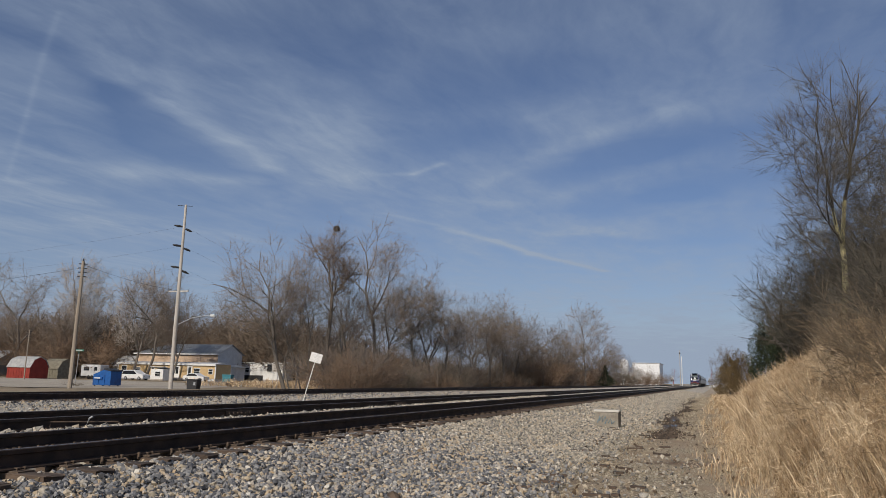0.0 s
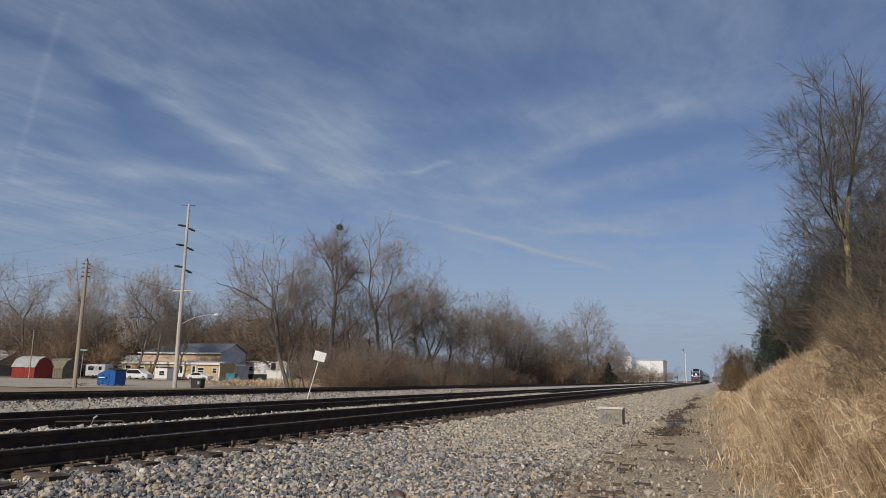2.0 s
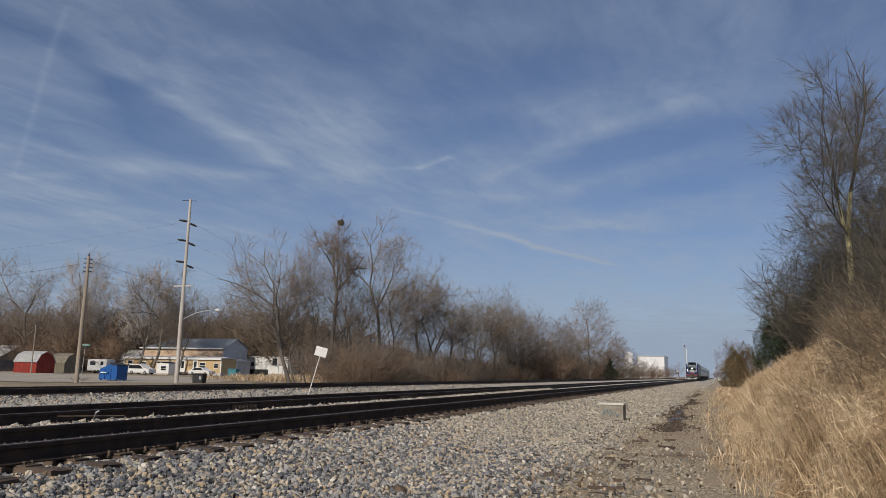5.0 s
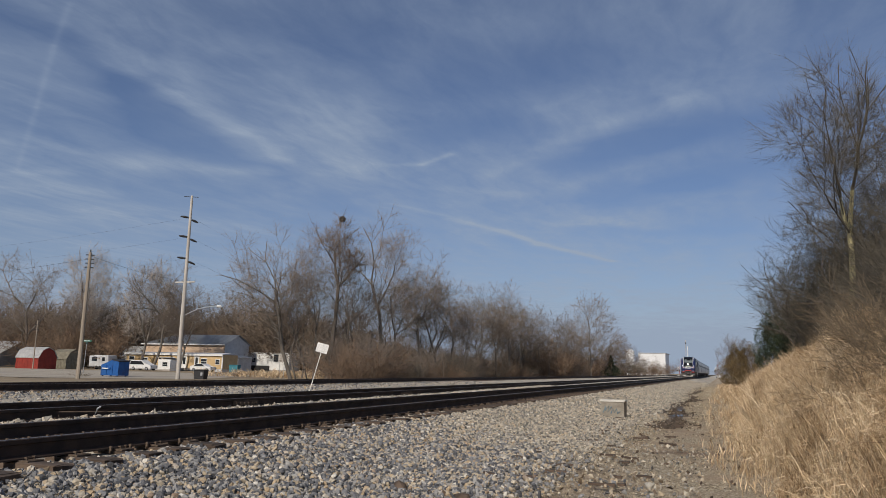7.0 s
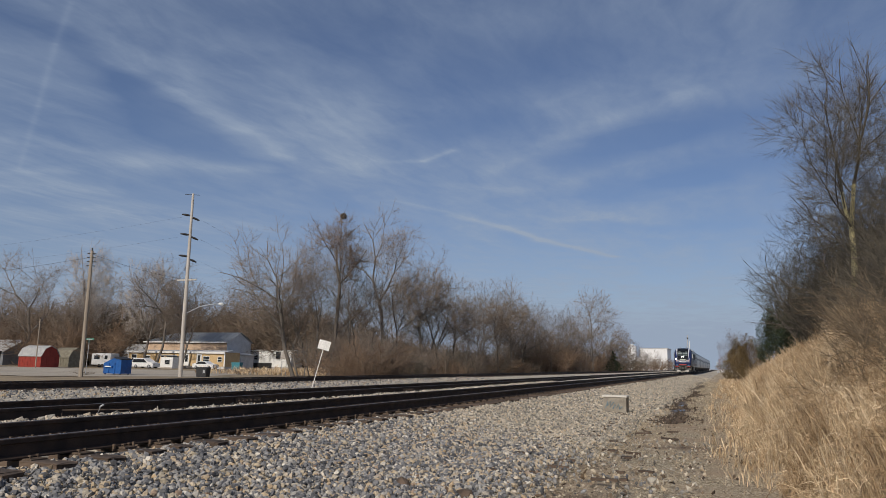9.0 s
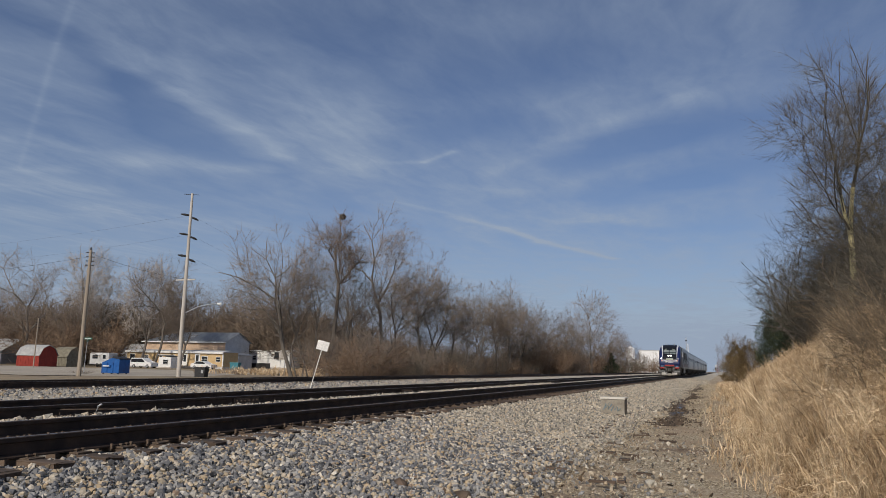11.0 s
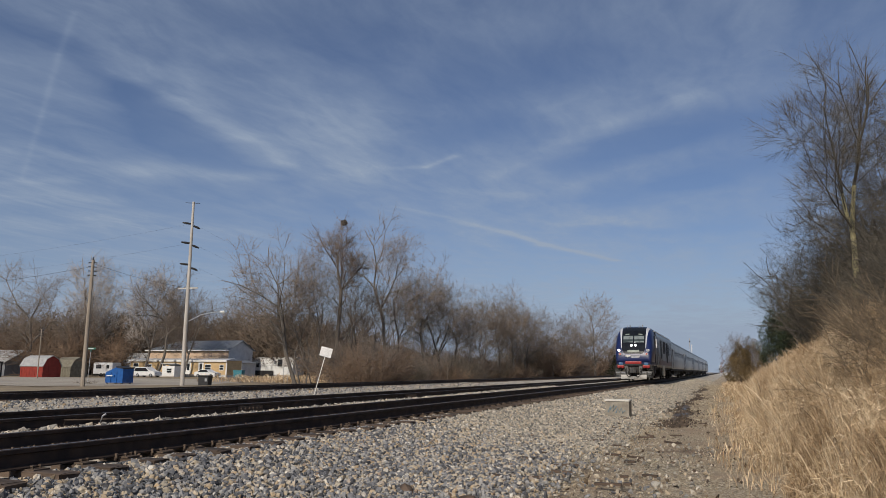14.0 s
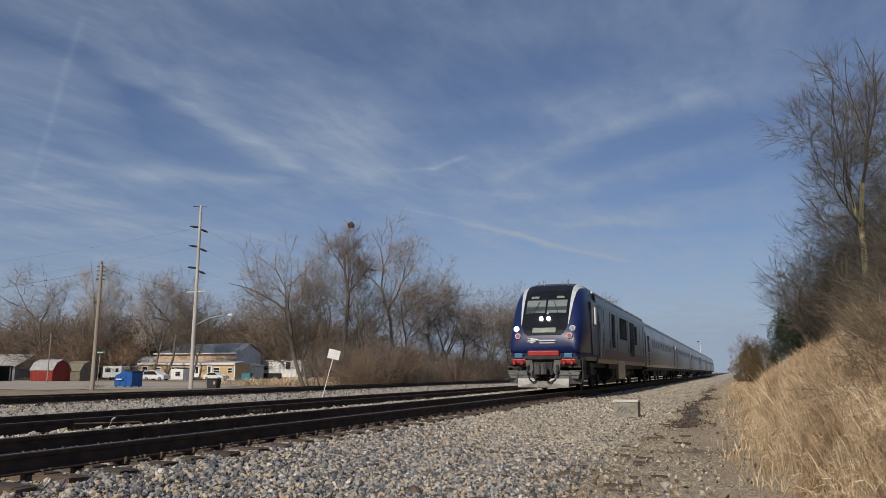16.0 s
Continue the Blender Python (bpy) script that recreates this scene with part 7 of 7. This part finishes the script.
def warehouse():
    t = thing("warehouse", "large white metal-clad industrial building far along the line", "warehouse", at=pose(-57.5, 560, -0.95))
    part("hall", box(0, 0, 0, 19, 40, 15.8), M_FARWHITE, t)
    part("roof", box(-0.4, -0.4, 15.8, 19.4, 40.4, 16.2), M_GREYSIDE, t)
    part("side_hall", box(-9, 4, 0, -0.1, 36, 9.5), M_FARWHITE, t)
    part("door", box(3, -0.15, 0, 8, -0.02, 5), M_GREYSIDE, t)
    part("silo", rod([(-6, 0, 0), (-6, 0, 17), (-6, 0, 19)], [3.2, 3.2, 0.6], 20), M_FARWHITE, t)


warehouse()
for x, y, h in ((-23.5, 236, 3.4), (-23.0, 252, 3.0), (-23.5, 268, 3.6), (-22.5, 286, 3.0), (-22.5, 305, 3.4), (-22.0, 325, 3.0)):
    shrub((1, 3, 0)[int(y) % 3], x, y, h * 1.5, R.uniform(0, 360), None, 1.6)


def crossing_signal(x, y, label):
    t = thing("crossing_signal", label, "crossing signal", "crossing signals", at=pose(x, y, -0.7))
    part("mast", rod([(0, 0, 0), (0, 0, 4.6)], 0.07, 8), M_GALV, t)
    for a in (40, -40):
        o = part("crossbuck_board", box(-0.65, -0.02, -0.1, 0.65, 0.0, 0.1), M_WHITE, t)
        o.matrix_basis = pose(0, -0.1, 3.9, 0, a, 0)
    for s in (-1, 1):
        h = part("lamp_hood", rod([(s * 0.4, -0.25, 2.8), (s * 0.4, 0.0, 2.8)], 0.26, 12), M_IRON, t)
        part("lens", rod([(s * 0.4, -0.2, 2.8), (s * 0.4, -0.18, 2.8)], 0.2, 12), M_RED, h)
    part("gate_arm", rod([(0.3, -0.15, 1.1), (0.9, -0.2, 7.5)], [0.07, 0.04], 6), M_RED, t, "raised red and white gate arm")
    part("base", box(-0.35, -0.35, 0, 0.35, 0.35, 0.9, 0.02), M_GALV, t)


crossing_signal(-17.5, 330, "railway crossing signal with red lamps beside the siding")
crossing_signal(-2.6, 330, "railway crossing signal with red lamps beside the path")
t = thing("radio_mast", "thin grey mast with a small cap far along the line", "mast", at=pose(-15.6, 360, -0.8))
part("mast", rod([(0, 0, 0), (0, 0, 17)], [0.18, 0.1], 8), M_POLE, t)
part("cap", box(-0.3, -0.3, 15.2, 0.3, 0.3, 15.8, 0.05), M_IRON, t)
t = thing("white_pole", "white steel pole beside the crossing", "pole", at=pose(-14.2, 345, -0.8))
part("pole", rod([(0, 0, 0), (0, 0, 13.5)], [0.18, 0.13], 8), M_WHITE, t)
for x, y in ((2.0, 345), (-0.5, 352), (5.5, 349)):
    car(x, y, R.uniform(0, 360), VAN, VAN_W, 1.85, M_CARWHITE, "white car near the distant crossing", "car", (-1.5, 1.5), "cars at the crossing")
for i in range(26):
    x, y = -60 + i * 9 + R.uniform(-4, 4), 480 + R.uniform(0, 120)
    if -24 < x < -1:
        y += 900
    tree("far", x, y, R.uniform(9, 15), R.uniform(0, 360), -0.9, 0.0, "far trees")


# ---- litter on the path ----
def plank(x, y, l, w, turn, mat=M_TIE):
    t = new("wood_scrap", bm_mesh("wood_scrap", box(-l / 2, -w / 2, 0, l / 2, w / 2, 0.035, 0.006)))
    t.data.materials.append(mat)
    t.matrix_world = pose(x, y, float(level(np.array(x), np.array(y))) - 0.005, R.uniform(-4, 4), R.uniform(-4, 4), turn)
    return tagged(t, "dark splintered piece of old tie wood", "wood scrap", "wood scraps on the path")


for x, y, l, w, a in ((-1.49, 9.8, 0.34, 0.06, 4), (-2.25, 10.6, 0.3, 0.07, 18), (-2.35, 11.3, 0.42, 0.05, 25), (-1.9, 13.2, 0.3, 0.06, -30), (-1.5, 13.0, 0.22, 0.05, 10), (-2.6, 15.5, 0.4, 0.07, 15), (-3.0, 12.6, 0.25, 0.05, 50), (-1.1, 16.0, 0.35, 0.05, -12)):
    plank(x, y, l, w, a)
for i in range(22):
    plank(R.uniform(-3.6, -0.7), R.uniform(9.0, 24.0), R.uniform(0.1, 0.34), R.uniform(0.03, 0.07), R.uniform(-40, 40))


def rock(x, y, r, seed, mat, label):
    me = scatter_stones("rock", np.array([(0.0, 0.0, 0.0)]), r, r * 1.01, 20, seed, 0.75, mat)
    o = new("rock", me)
    o.matrix_world = pose(x, y, float(level(np.array(x), np.array(y))) - r * 0.1)
    return tagged(o, label, "rock", "larger rocks")


rock(-0.92, 9.95, 0.075, 3, M_CONCRETE, "pale larger rock on the path")
rock(-3.45, 7.9, 0.085, 4, M_TIE, "dark brown chunk on the stone shoulder")
rock(-2.65, 7.75, 0.09, 9, M_TIE, "dark brown chunk on the stone shoulder")
chips = new("wood_chips", scatter_stones("wood_chips", spots_in(900, -3.2, 0.2, 6, 30, 40), 0.015, 0.05, 8, 41, 0.25, M_CHIP))
tagged(chips, "small dark wood chips strewn over the path", "wood chips", kind="stuff")


# ---- motion of the train, its wheels and the clouds ----
def motions():
    def nose(t):
        s = 16 - t
        return 28.75 + 16.35 * s - 0.085 * s * s - 0.55

    ticks = [0.5 * i for i in range(33)]
    walk(loco, [(t, pose(TRACK_X, nose(t), 0)) for t in ticks])
    for k, c in enumerate(coaches):
        walk(c, [(t, pose(TRACK_X, nose(t) + 21.85 + 26.0 * k, 0)) for t in ticks])
    for vehicle, radius in [(loco, 0.56)] + [(c, 0.46) for c in coaches]:
        for w in [o for o in vehicle.children if o.name.startswith("wheelset")]:
            x, y, z = w.location
            fine = [i / 30 for i in range(481)]
            walk(w, [(t, pose(x, y, z, math.degrees((nose(0) - nose(t)) / radius) % 360)) for t in fine])
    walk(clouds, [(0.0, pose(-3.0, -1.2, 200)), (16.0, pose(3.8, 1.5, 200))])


motions()
